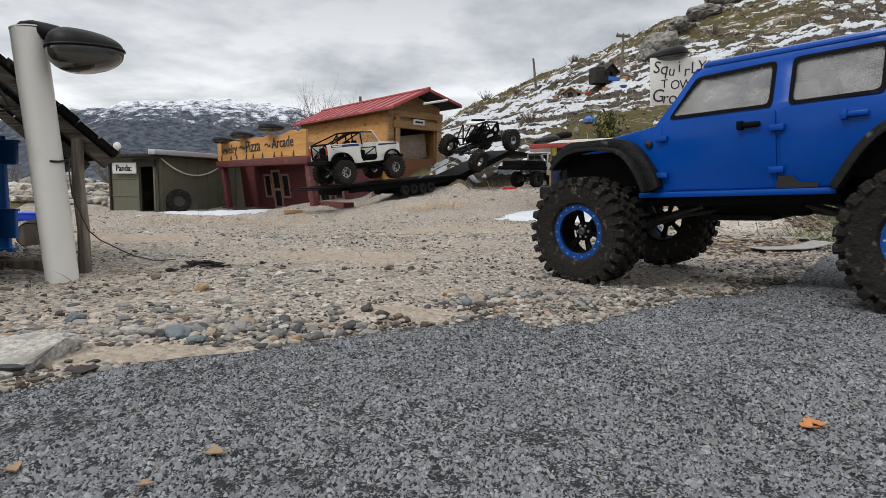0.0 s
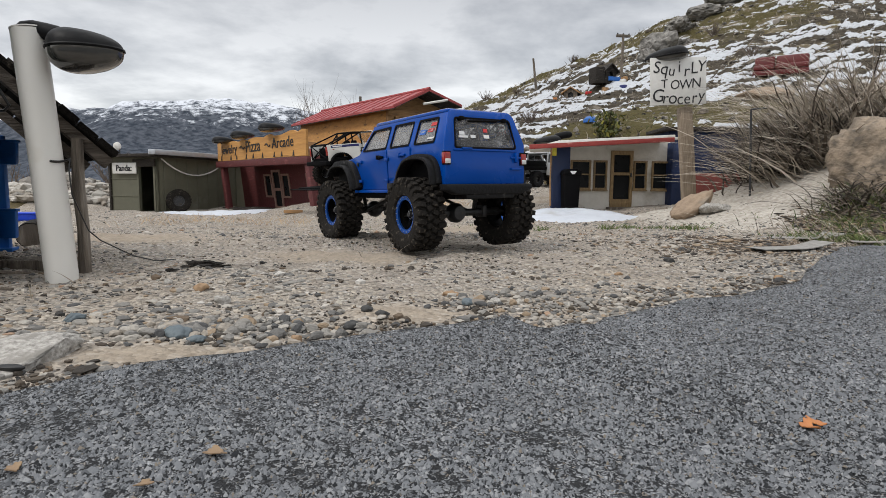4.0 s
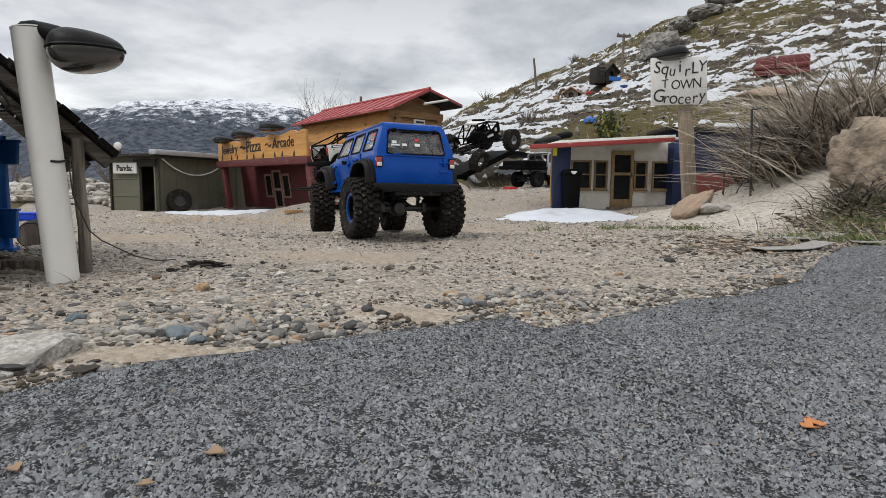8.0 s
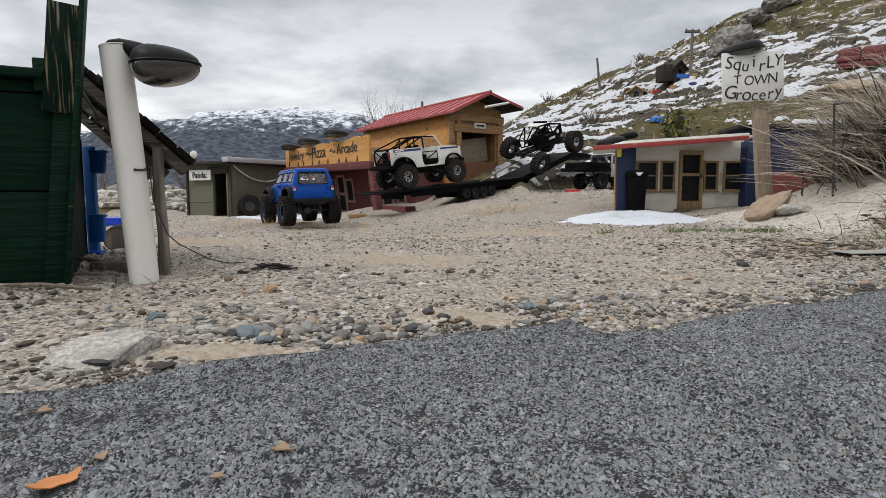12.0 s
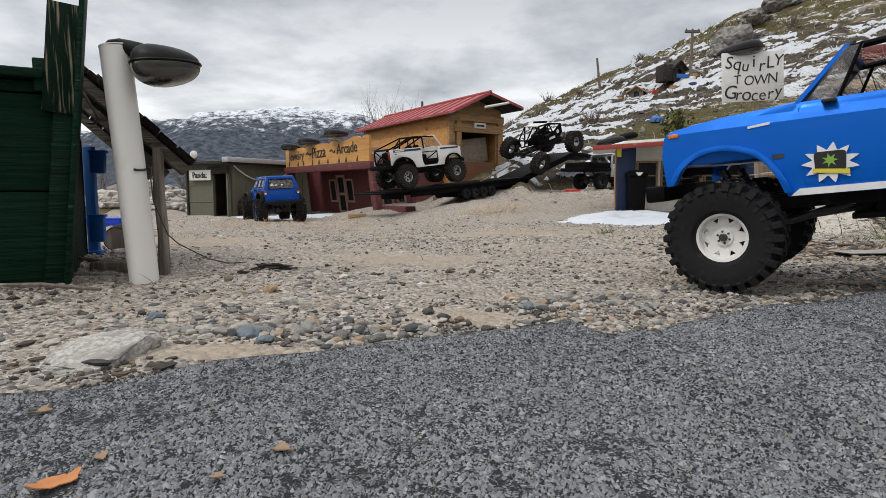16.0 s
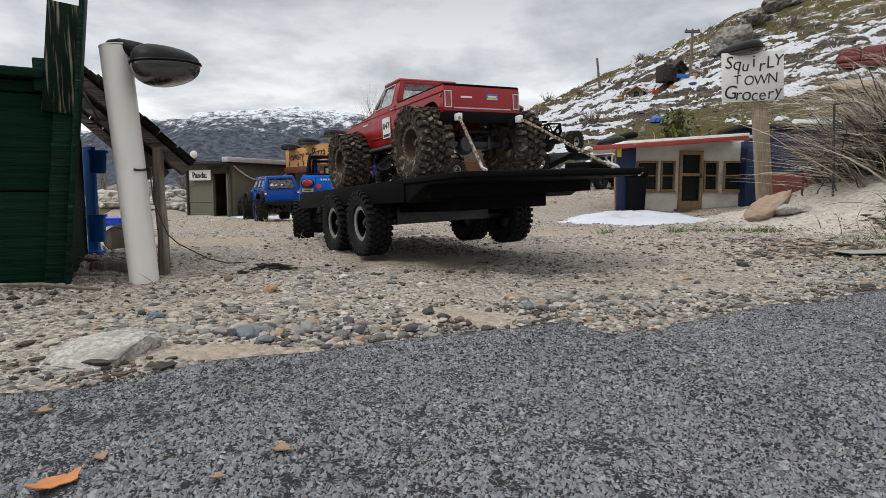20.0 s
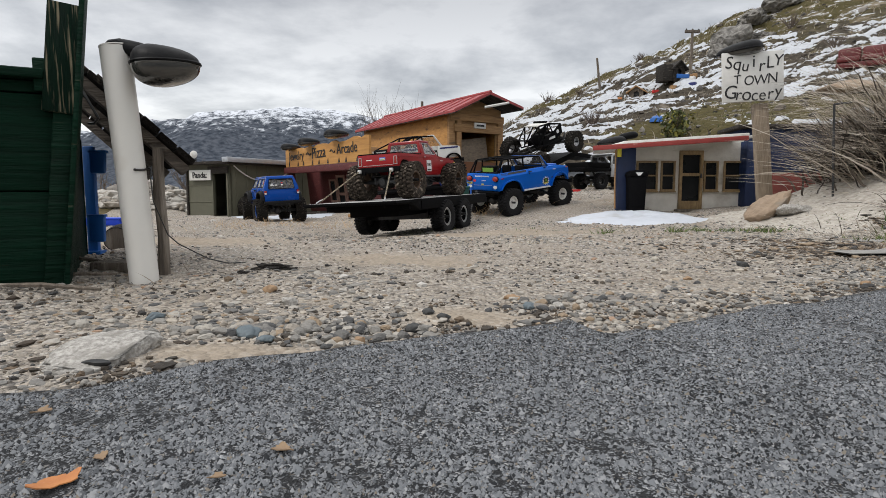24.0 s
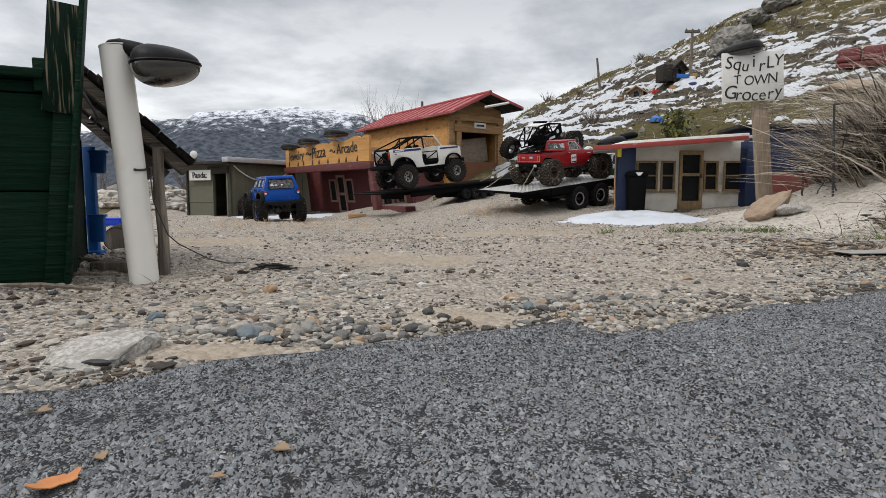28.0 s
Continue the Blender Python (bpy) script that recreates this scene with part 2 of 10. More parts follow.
FELT_STONES = [(0.0, (0.05, 0.054, 0.06)), (0.16, (0.17, 0.18, 0.193)), (0.40, (0.26, 0.27, 0.285)), (0.62, (0.34, 0.35, 0.36)), (0.78, (0.12, 0.127, 0.138)),
               (0.90, (0.42, 0.425, 0.43)), (0.97, (0.20, 0.175, 0.145))]
FELT = material("granule_felt", (0.15, 0.155, 0.165), (0.07, 0.075, 0.085), rough=0.85, scale=9, bump=0.0)


def granules():
    nt = FELT.node_tree
    bsdf = nt.nodes["Principled BSDF"]
    co = nt.nodes.new("ShaderNodeTexCoord")
    mp = nt.nodes.new("ShaderNodeMapping")
    mp.inputs["Scale"].default_value = (1.0, 0.85, 1.0)
    nt.links.new(co.outputs["Object"], mp.inputs[0])
    warp = nt.nodes.new("ShaderNodeTexNoise")
    warp.inputs["Scale"].default_value = 260
    nt.links.new(mp.outputs[0], warp.inputs["Vector"])
    mixv = nt.nodes.new("ShaderNodeMix")
    mixv.data_type = "VECTOR"
    mixv.inputs[0].default_value = 0.011
    nt.links.new(mp.outputs[0], mixv.inputs[4])
    nt.links.new(warp.outputs["Color"], mixv.inputs[5])
    cells = nt.nodes.new("ShaderNodeTexVoronoi")
    cells.inputs["Scale"].default_value = 560
    nt.links.new(mixv.outputs[1], cells.inputs["Vector"])
    hs = nt.nodes.new("ShaderNodeSeparateColor")
    nt.links.new(cells.outputs["Color"], hs.inputs[0])
    r = nt.nodes.new("ShaderNodeValToRGB")
    el = r.color_ramp.elements
    for i, (pos, c) in enumerate(FELT_STONES):
        q = el[i] if i < 2 else el.new(pos)
        q.position, q.color = pos, (*c, 1)
    nt.links.new(hs.outputs[0], r.inputs[0])
    # black in the pits paints shade between granules; bitumen shows where they have worn off
    pit_shade = nt.nodes.new("ShaderNodeMapRange")
    pit_shade.interpolation_type = "SMOOTHSTEP"
    pit_shade.inputs["From Min"].default_value, pit_shade.inputs["From Max"].default_value = 0.38, 0.64
    nt.links.new(cells.outputs["Distance"], pit_shade.inputs["Value"])
    worn = nt.nodes.new("ShaderNodeTexNoise")
    worn.inputs["Scale"].default_value, worn.inputs["Detail"].default_value, worn.inputs["Roughness"].default_value = 190, 5.0, 0.7
    nt.links.new(mp.outputs[0], worn.inputs["Vector"])
    wr = nt.nodes.new("ShaderNodeMapRange")
    wr.interpolation_type = "SMOOTHSTEP"
    wr.inputs["From Min"].default_value, wr.inputs["From Max"].default_value = 0.482, 0.40
    nt.links.new(worn.outputs["Fac"], wr.inputs["Value"])
    gone = nt.nodes.new("ShaderNodeMath")
    gone.operation = "MAXIMUM"
    nt.links.new(pit_shade.outputs[0], gone.inputs[0])
    nt.links.new(wr.outputs[0], gone.inputs[1])
    shade_and_tar = nt.nodes.new("ShaderNodeMix")
    shade_and_tar.data_type = "RGBA"
    shade_and_tar.inputs[7].default_value = (0.012, 0.013, 0.015, 1)
    nt.links.new(gone.outputs[0], shade_and_tar.inputs[0])
    nt.links.new(r.outputs[0], shade_and_tar.inputs[6])
    big = nt.nodes.new("ShaderNodeTexNoise")
    big.inputs["Scale"].default_value, big.inputs["Detail"].default_value = 6.0, 6.0
    nt.links.new(co.outputs["Object"], big.inputs["Vector"])
    mr = nt.nodes.new("ShaderNodeMapRange")
    mr.inputs["From Min"].default_value, mr.inputs["From Max"].default_value = 0.3, 0.7
    mr.inputs["To Min"].default_value, mr.inputs["To Max"].default_value = 0.60, 1.35
    nt.links.new(big.outputs["Fac"], mr.inputs["Value"])
    mx = nt.nodes.new("ShaderNodeMix")
    mx.data_type, mx.blend_type = "RGBA", "MULTIPLY"
    mx.inputs[0].default_value = 1.0
    nt.links.new(shade_and_tar.outputs[2], mx.inputs[6])
    nt.links.new(mr.outputs[0], mx.inputs[7])
    nt.links.new(mx.outputs[2], bsdf.inputs["Base Color"])
    bp = nt.nodes.new("ShaderNodeBump")
    bp.inputs["Strength"].default_value, bp.inputs["Distance"].default_value = 1.0, 0.0022
    bp.invert = True
    nt.links.new(cells.outputs["Distance"], bp.inputs["Height"])
    nt.links.new(bp.outputs[0], bsdf.inputs["Normal"])


def gritty():
    """Pressed gravel: each grain has its own tone, with a film of sand in places."""
    nt = SAND.node_tree
    bsdf = nt.nodes["Principled BSDF"]
    old = bsdf.inputs["Base Color"].links[0].from_socket
    co = nt.nodes.new("ShaderNodeTexCoord")
    cells = nt.nodes.new("ShaderNodeTexVoronoi")
    cells.inputs["Scale"].default_value = 230
    cells.inputs["Randomness"].default_value = 1.0
    nt.links.new(co.outputs["Object"], cells.inputs["Vector"])
    sc = nt.nodes.new("ShaderNodeSeparateColor")
    nt.links.new(cells.outputs["Color"], sc.inputs[0])
    r = nt.nodes.new("ShaderNodeValToRGB")
    el = r.color_ramp.elements
    for i, (pos, c) in enumerate([(0.0, (0.06, 0.055, 0.05)), (0.14, (0.30, 0.27, 0.235)), (0.3, (0.46, 0.41, 0.35)), (0.50, (0.24, 0.23, 0.22)), (0.64, (0.58, 0.51, 0.425)), (0.82, (0.14, 0.125, 0.11)), (0.93, (0.60, 0.57, 0.53))]):
        q = el[i] if i < 2 else el.new(pos)
        q.position, q.color = pos, (*c, 1)
    nt.links.new(sc.outputs[0], r.inputs[0])
    film = nt.nodes.new("ShaderNodeTexNoise")
    film.inputs["Scale"].default_value, film.inputs["Detail"].default_value, film.inputs["Roughness"].default_value = 5.0, 9.0, 0.7
    nt.links.new(co.outputs["Object"], film.inputs["Vector"])
    fr = nt.nodes.new("ShaderNodeMapRange")
    fr.inputs["From Min"].default_value, fr.inputs["From Max"].default_value = 0.40, 0.62
    fr.inputs["To Min"].default_value, fr.inputs["To Max"].default_value = 0.10, 0.80
    nt.links.new(film.outputs["Fac"], fr.inputs["Value"])
    # fine tan sand lies flat in some hollows
    fines_at = nt.nodes.new("ShaderNodeAttribute")
    fines_at.attribute_name = "fines"
    mottle = nt.nodes.new("ShaderNodeTexNoise")
    mottle.inputs["Scale"].default_value, mottle.inputs["Detail"].default_value, mottle.inputs["Roughness"].default_value = 60, 8, 0.7
    nt.links.new(co.outputs["Object"], mottle.inputs["Vector"])
    tan = nt.nodes.new("ShaderNodeMix")
    tan.data_type = "RGBA"
    tan.inputs[6].default_value, tan.inputs[7].default_value = (0.09, 0.070, 0.05, 1), (0.47, 0.39, 0.295, 1)
    nt.links.new(mottle.outputs["Fac"], tan.inputs[0])
    mx = nt.nodes.new("ShaderNodeMix")
    mx.data_type = "RGBA"
    nt.links.new(fr.outputs[0], mx.inputs[0])
    nt.links.new(r.outputs[0], mx.inputs[6])
    nt.links.new(old, mx.inputs[7])
    sandy = nt.nodes.new("ShaderNodeMix")
    sandy.data_type = "RGBA"
    cover = nt.nodes.new("ShaderNodeMath")
    cover.operation = "MULTIPLY"
    cover.inputs[1].default_value = 0.7
    nt.links.new(fines_at.outputs["Fac"], cover.inputs[0])
    nt.links.new(cover.outputs[0], sandy.inputs[0])
    nt.links.new(mx.outputs[2], sandy.inputs[6])
    nt.links.new(tan.outputs[2], sandy.inputs[7])
    nt.links.new(sandy.outputs[2], bsdf.inputs["Base Color"])
    bp = nt.nodes.new("ShaderNodeBump")
    depth = nt.nodes.new("ShaderNodeMapRange")
    depth.inputs["To Min"].default_value, depth.inputs["To Max"].default_value = 1.0, 0.35
    nt.links.new(fines_at.outputs["Fac"], depth.inputs["Value"])
    nt.links.new(depth.outputs[0], bp.inputs["Strength"])
    bp.inputs["Distance"].default_value = 0.006
    bp.invert = True
    nt.links.new(cells.outputs["Distance"], bp.inputs["Height"])
    nt.links.new(bsdf.inputs["Normal"].links[0].from_socket, bp.inputs["Normal"])
    nt.links.new(bp.outputs[0], bsdf.inputs["Normal"])


def snow_dusting():
    """Thin broken snow over the soil of the upper slope."""
    nt = SOIL.node_tree
    bsdf = nt.nodes["Principled BSDF"]
    old = bsdf.inputs["Base Color"].links[0].from_socket
    co = nt.nodes.new("ShaderNodeTexCoord")
    sp = nt.nodes.new("ShaderNodeSeparateXYZ")
    nt.links.new(co.outputs["Object"], sp.inputs[0])
    mp = nt.nodes.new("ShaderNodeMapping")
    mp.inputs["Scale"].default_value = (1.0, 2.0, 2.0)
    nt.links.new(co.outputs["Object"], mp.inputs[0])
    n = nt.nodes.new("ShaderNodeTexNoise")
    n.inputs["Scale"].default_value, n.inputs["Detail"].default_value, n.inputs["Roughness"].default_value = 5.0, 12.0, 0.78
    nt.links.new(mp.outputs[0], n.inputs["Vector"])
    mr = nt.nodes.new("ShaderNodeMapRange")
    mr.inputs["From Min"].default_value, mr.inputs["From Max"].default_value = 0.25, 0.7
    mr.inputs["To Min"].default_value, mr.inputs["To Max"].default_value = -0.3, 0.0
    nt.links.new(sp.outputs[2], mr.inputs["Value"])
    ad = nt.nodes.new("ShaderNodeMath")
    nt.links.new(n.outputs["Fac"], ad.inputs[0])
    nt.links.new(mr.outputs[0], ad.inputs[1])
    r = nt.nodes.new("ShaderNodeValToRGB")
    r.color_ramp.elements[0].position, r.color_ramp.elements[1].position = 0.515, 0.55
    nt.links.new(ad.outputs[0], r.inputs[0])
    mx = nt.nodes.new("ShaderNodeMix")
    mx.data_type = "RGBA"
    mx.inputs[7].default_value = (0.52, 0.54, 0.57, 1)
    nt.links.new(r.outputs[0], mx.inputs[0])
    nt.links.new(old, mx.inputs[6])
    nt.links.new(mx.outputs[2], bsdf.inputs["Base Color"])


gritty()
granules()
snow_dusting()
ROCK = material("granite", (0.31, 0.295, 0.27), (0.085, 0.08, 0.072), rough=0.9, scale=14, detail=8, bump=0.8, bump_scale=30,
                spots=(0.055, 0.052, 0.046), spot_scale=4, spot_amount=0.46, rand=0.15, contrast=0.15)
BROWN_ROCK = material("brown_rock", (0.31, 0.245, 0.18), (0.095, 0.078, 0.06), rough=0.92, scale=26, detail=12, bump=1.0, bump_scale=48, spots=(0.055, 0.046, 0.036), spot_scale=9, spot_amount=0.42, contrast=0.14)
TAN_ROCK = material("tan_sandstone", (0.39, 0.295, 0.21), (0.22, 0.16, 0.11), rough=0.9, scale=22, detail=7, bump=0.6,
                    spots=(0.19, 0.17, 0.14), spot_scale=9, spot_amount=0.42)
PEBBLES = island_stones("pebbles", [(0.0, (0.37, 0.335, 0.285)), (0.20, (0.20, 0.19, 0.175)), (0.38, (0.46, 0.405, 0.335)), (0.58, (0.27, 0.255, 0.23)),
                                    (0.72, (0.39, 0.325, 0.25)), (0.82, (0.10, 0.10, 0.10)), (0.91, (0.54, 0.50, 0.45)), (0.975, (0.36, 0.24, 0.16))], bump=0.8, scale=260)
EDGE_STONES = island_stones("edge_stones", [(0.0, (0.26, 0.245, 0.22)), (0.2, (0.135, 0.13, 0.122)), (0.34, (0.34, 0.30, 0.25)), (0.5, (0.22, 0.21, 0.192)), (0.7, (0.40, 0.37, 0.325)), (0.82, (0.07, 0.07, 0.07)), (0.92, (0.30, 0.225, 0.15))], bump=0.8, scale=240)
YARD_STONES = island_stones("yard_stones", [(0.0, (0.22, 0.195, 0.17)), (0.25, (0.38, 0.34, 0.29)), (0.45, (0.085, 0.078, 0.07)), (0.53, (0.46, 0.42, 0.36)), (0.78, (0.28, 0.25, 0.215)), (0.92, (0.55, 0.52, 0.48))], bump=0.8, scale=220)
LITTER = island_stones("litter", [(0.0, (0.055, 0.040, 0.028)), (0.35, (0.14, 0.10, 0.065)), (0.6, (0.03, 0.024, 0.018)), (0.8, (0.28, 0.21, 0.14))], bump=0.6, scale=220)
RUBBLE = island_stones("rubble", [(0.0, (0.36, 0.34, 0.30)), (0.3, (0.22, 0.20, 0.175)), (0.55, (0.46, 0.43, 0.385)), (0.8, (0.30, 0.265, 0.22))], scale=24)
CRUMBS = island_stones("dark_crumbs", [(0.0, (0.050, 0.040, 0.030)), (0.35, (0.085, 0.066, 0.047)), (0.6, (0.035, 0.032, 0.030)), (0.8, (0.14, 0.10, 0.065))], scale=60)
HILL_STONES = island_stones("hill_stones", [(0.0, (0.17, 0.155, 0.135)), (0.3, (0.075, 0.068, 0.06)), (0.55, (0.27, 0.245, 0.215)), (0.75, (0.11, 0.09, 0.07))], scale=30)
# the blue-grey base colour holds the haze of distance
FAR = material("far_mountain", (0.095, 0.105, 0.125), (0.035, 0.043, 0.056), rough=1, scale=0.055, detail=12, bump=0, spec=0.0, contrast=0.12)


def mountain_snow():
    """Snow that lies on the upper slopes and thins out downwards, broken by rock and woods."""
    nt = FAR.node_tree
    bsdf = nt.nodes["Principled BSDF"]
    old = bsdf.inputs["Base Color"].links[0].from_socket
    co = nt.nodes.new("ShaderNodeTexCoord")
    sp = nt.nodes.new("ShaderNodeSeparateXYZ")
    nt.links.new(co.outputs["Object"], sp.inputs[0])
    mp = nt.nodes.new("ShaderNodeMapping")
    mp.inputs["Scale"].default_value = (1.0, 0.6, 1.7)
    nt.links.new(co.outputs["Object"], mp.inputs[0])
    n = nt.nodes.new("ShaderNodeTexNoise")
    n.inputs["Scale"].default_value, n.inputs["Detail"].default_value, n.inputs["Roughness"].default_value = 0.030, 14, 0.80
    nt.links.new(mp.outputs[0], n.inputs["Vector"])
    mr = nt.nodes.new("ShaderNodeMapRange")
    mr.inputs["From Min"].default_value, mr.inputs["From Max"].default_value = 100, 310
    mr.inputs["To Min"].default_value, mr.inputs["To Max"].default_value = -0.20, 0.11
    nt.links.new(sp.outputs[2], mr.inputs["Value"])
    ad = nt.nodes.new("ShaderNodeMath")
    nt.links.new(n.outputs["Fac"], ad.inputs[0])
    nt.links.new(mr.outputs[0], ad.inputs[1])
    r = nt.nodes.new("ShaderNodeValToRGB")
    r.color_ramp.elements[0].position, r.color_ramp.elements[1].position = 0.475, 0.575
    nt.links.new(ad.outputs[0], r.inputs[0])
    mx = nt.nodes.new("ShaderNodeMix")
    mx.data_type = "RGBA"
    mx.inputs[7].default_value = (0.60, 0.63, 0.68, 1)
    nt.links.new(r.outputs[0], mx.inputs[0])
    nt.links.new(old, mx.inputs[6])
    nt.links.new(mx.outputs[2], bsdf.inputs["Base Color"])


mountain_snow()


# ---------------------------------------------------------------- the lie of the land
def ground_z(x, y, fine=True):
    x, y = np.asarray(x, float), np.asarray(y, float)
    z = -0.045 * step(y, 1.2, 2.0) * (1 - step(x, -0.3, 0.28)) - 0.03 * step(y, 3.0, 4.3) * (1 - step(x, -1.0, 0.2))
    z = z + 0.112 * np.clip((x - 0.1) * 0.45 + (y - 2.18) * 0.9 - 0.1, 0, 1.4) * step(x, -1.0, 0.25) * (1 - 0.6 * step(x, 0.75, 0.95) * (1 - step(y, 2.5, 2.75)))
    z = z + 0.10 * step(x, 0.78, 1.34) * step(y, 1.12, 1.5) * (1 - 0.75 * step(y, 1.92, 2.2)) + 0.13 * step(x, 1.10, 1.62) * step(y, 0.9, 1.6) * (1 - step(y, 1.8, 2.2))
    z = z + 0.032 * np.exp(-((x - 1.28) / 0.17) ** 2 - ((y - 1.80) / 0.17) ** 2)
    z = z - 0.055 * step(y, 2.92, 3.12) * (1 - step(x, 0.36, 0.50)) * step(x, -0.45, -0.05) * (1 - step(y, 3.6, 4.0))
    crest = np.clip(0.455 * x + 0.52, 0, 4.6) * step(x, -0.9, 0.9)
    # a level bay at the foot of the slope, where the rig is parked
    bay = step(x, 0.40, 0.62) * (1 - step(x, 1.5, 2.0))
    z = z - 0.035 * bay * step(y, 3.0, 3.2) * (1 - step(y, 3.55, 4.0))
    p = np.clip((y - 0.75 * bay * (1 - step(y, 3.7, 5.0)) - 2.95) / 6.05, 0, 1) ** 0.78
    z = z + crest * p * (1 - step(y, 10, 26))
    z = z + 0.30 * np.exp(-((x + 2.75) / 0.62) ** 2 - ((y - 5.5) / 0.55) ** 2)
    z = z - 46 * step(np.hypot(x, y), 9, 420) ** 0.8 - 0.55 * step(y, 4.6, 8) * (1 - step(x, -1.5, 0.2))
    z = z + 0.012 * fbm(x * 3.1, y * 3.1, 3, 5) * (1 + 6 * p * (y < 30))
    if fine:
        z = z + 0.0075 * fbm(x * 13, y * 13, 3, 11) + 0.006 * fbm(x * 27, y * 27, 2, 91) * step(y, 0.60, 0.75) + 0.10 * p * fbm(x * 2.3, y * 2.3, 4, 21) * (y < 40) + 8 * fbm(x / 90, y / 90, 3, 3) * step(np.hypot(x, y), 60, 300)
    return z


def fines(x, y):
    """Where fine tan sand covers the gravel, 0 to 1."""
    q = 0
    for cx, cy, rx, ry in ((0.025, 0.470, 0.055, 0.030), (-0.120, 0.372, 0.080, 0.024), (-0.06, 0.92, 0.13, 0.09), (-0.62, 1.25, 0.25, 0.13), (0.10, 1.55, 0.35, 0.14)):
        q = np.maximum(q, np.exp(-(((x - cx) / rx) ** 2 + ((y - cy) / ry) ** 2) ** 1.5))
    return np.clip(q * 1.3 + 0.5 * fbm(x * 22, y * 30, 3, 93) * (q > 0.03), 0, 1)


def gz(x, y):
    return float(ground_z(np.array([x]), np.array([y]))[0])


def graded(lo, hi, pitch, far, grow=1.085):
    mid = list(np.arange(lo, hi + 1e-6, pitch))
    a, s = [lo], pitch
    while a[-1] > -far:
        s *= grow
        a.append(a[-1] - s)
    b, s = [hi], pitch
    while b[-1] < far:
        s *= grow
        b.append(b[-1] + s)
    return np.array(a[:0:-1] + mid + b[1:])


def grid_mesh(name, X, Y, Z, mat, keep=None):
    ny, nx = X.shape
    idx = np.arange(nx * ny).reshape(ny, nx)
    q = np.stack([idx[:-1, :-1], idx[:-1, 1:], idx[1:, 1:], idx[1:, :-1]], -1).reshape(-1, 4)
    if keep is not None:
        q = q[keep[:-1, :-1].reshape(-1)]
    me = bpy.data.meshes.new(name)
    me.from_pydata(np.stack([X, Y, Z], -1).reshape(-1, 3).tolist(), [], q.tolist())
    me.materials.append(mat)
    me.polygons.foreach_set("use_smooth", [True] * len(me.polygons))
    return me


xs, ys = graded(-1.5, 1.8, 0.0125, 2600), graded(0.2, 3.3, 0.0125, 2600)
GX, GY = np.meshgrid(xs, ys)
ground = new("ground", grid_mesh("ground", GX, GY, ground_z(GX, GY), SAND))
ground.data.attributes.new("fines", "FLOAT", "POINT").data.foreach_set("value", fines(GX, GY).astype(np.float32).reshape(-1))
ground.data.materials.append(SOIL)
cx, cy = (GX[:-1, :-1] + GX[1:, 1:]) / 2, (GY[:-1, :-1] + GY[1:, 1:]) / 2
wild = ((cy > 3.25 + 0.4 * ((cx > 0.5) & (cx < 1.5)) + 0.4 * fbm(cx * 2, cy * 2, 3, 9)) & (cx > -0.6 + 0.15 * cy)) | (cy > 5.2 + fbm(cx, cy, 3, 2)) | (cx < -2.6 + 0.8 * fbm(cx, cy, 4, 14)) | (cx > 2.2 + 0.5 * fbm(cx * 1.3, cy * 1.3, 4, 15)) | ((cx > 1.75 + 0.3 * fbm(cx * 3, cy * 3, 3, 4)) & (cy > 0.9))
ground.data.materials.append(BANK)
crust = ~wild & (cx > 0.86 + 0.10 * fbm(cx * 5, cy * 5, 3, 81)) & (cx < 1.62) & (cy > 1.36 + 0.10 * fbm(cx * 6, cy * 6, 3, 82)) & (cy < 2.05)
ground.data.polygons.foreach_set("material_index", np.where(crust, 2, wild).reshape(-1).astype(int).tolist())
tagged(ground, "pale sandy gravel yard rising to a mossy slope", "ground", kind="structure")

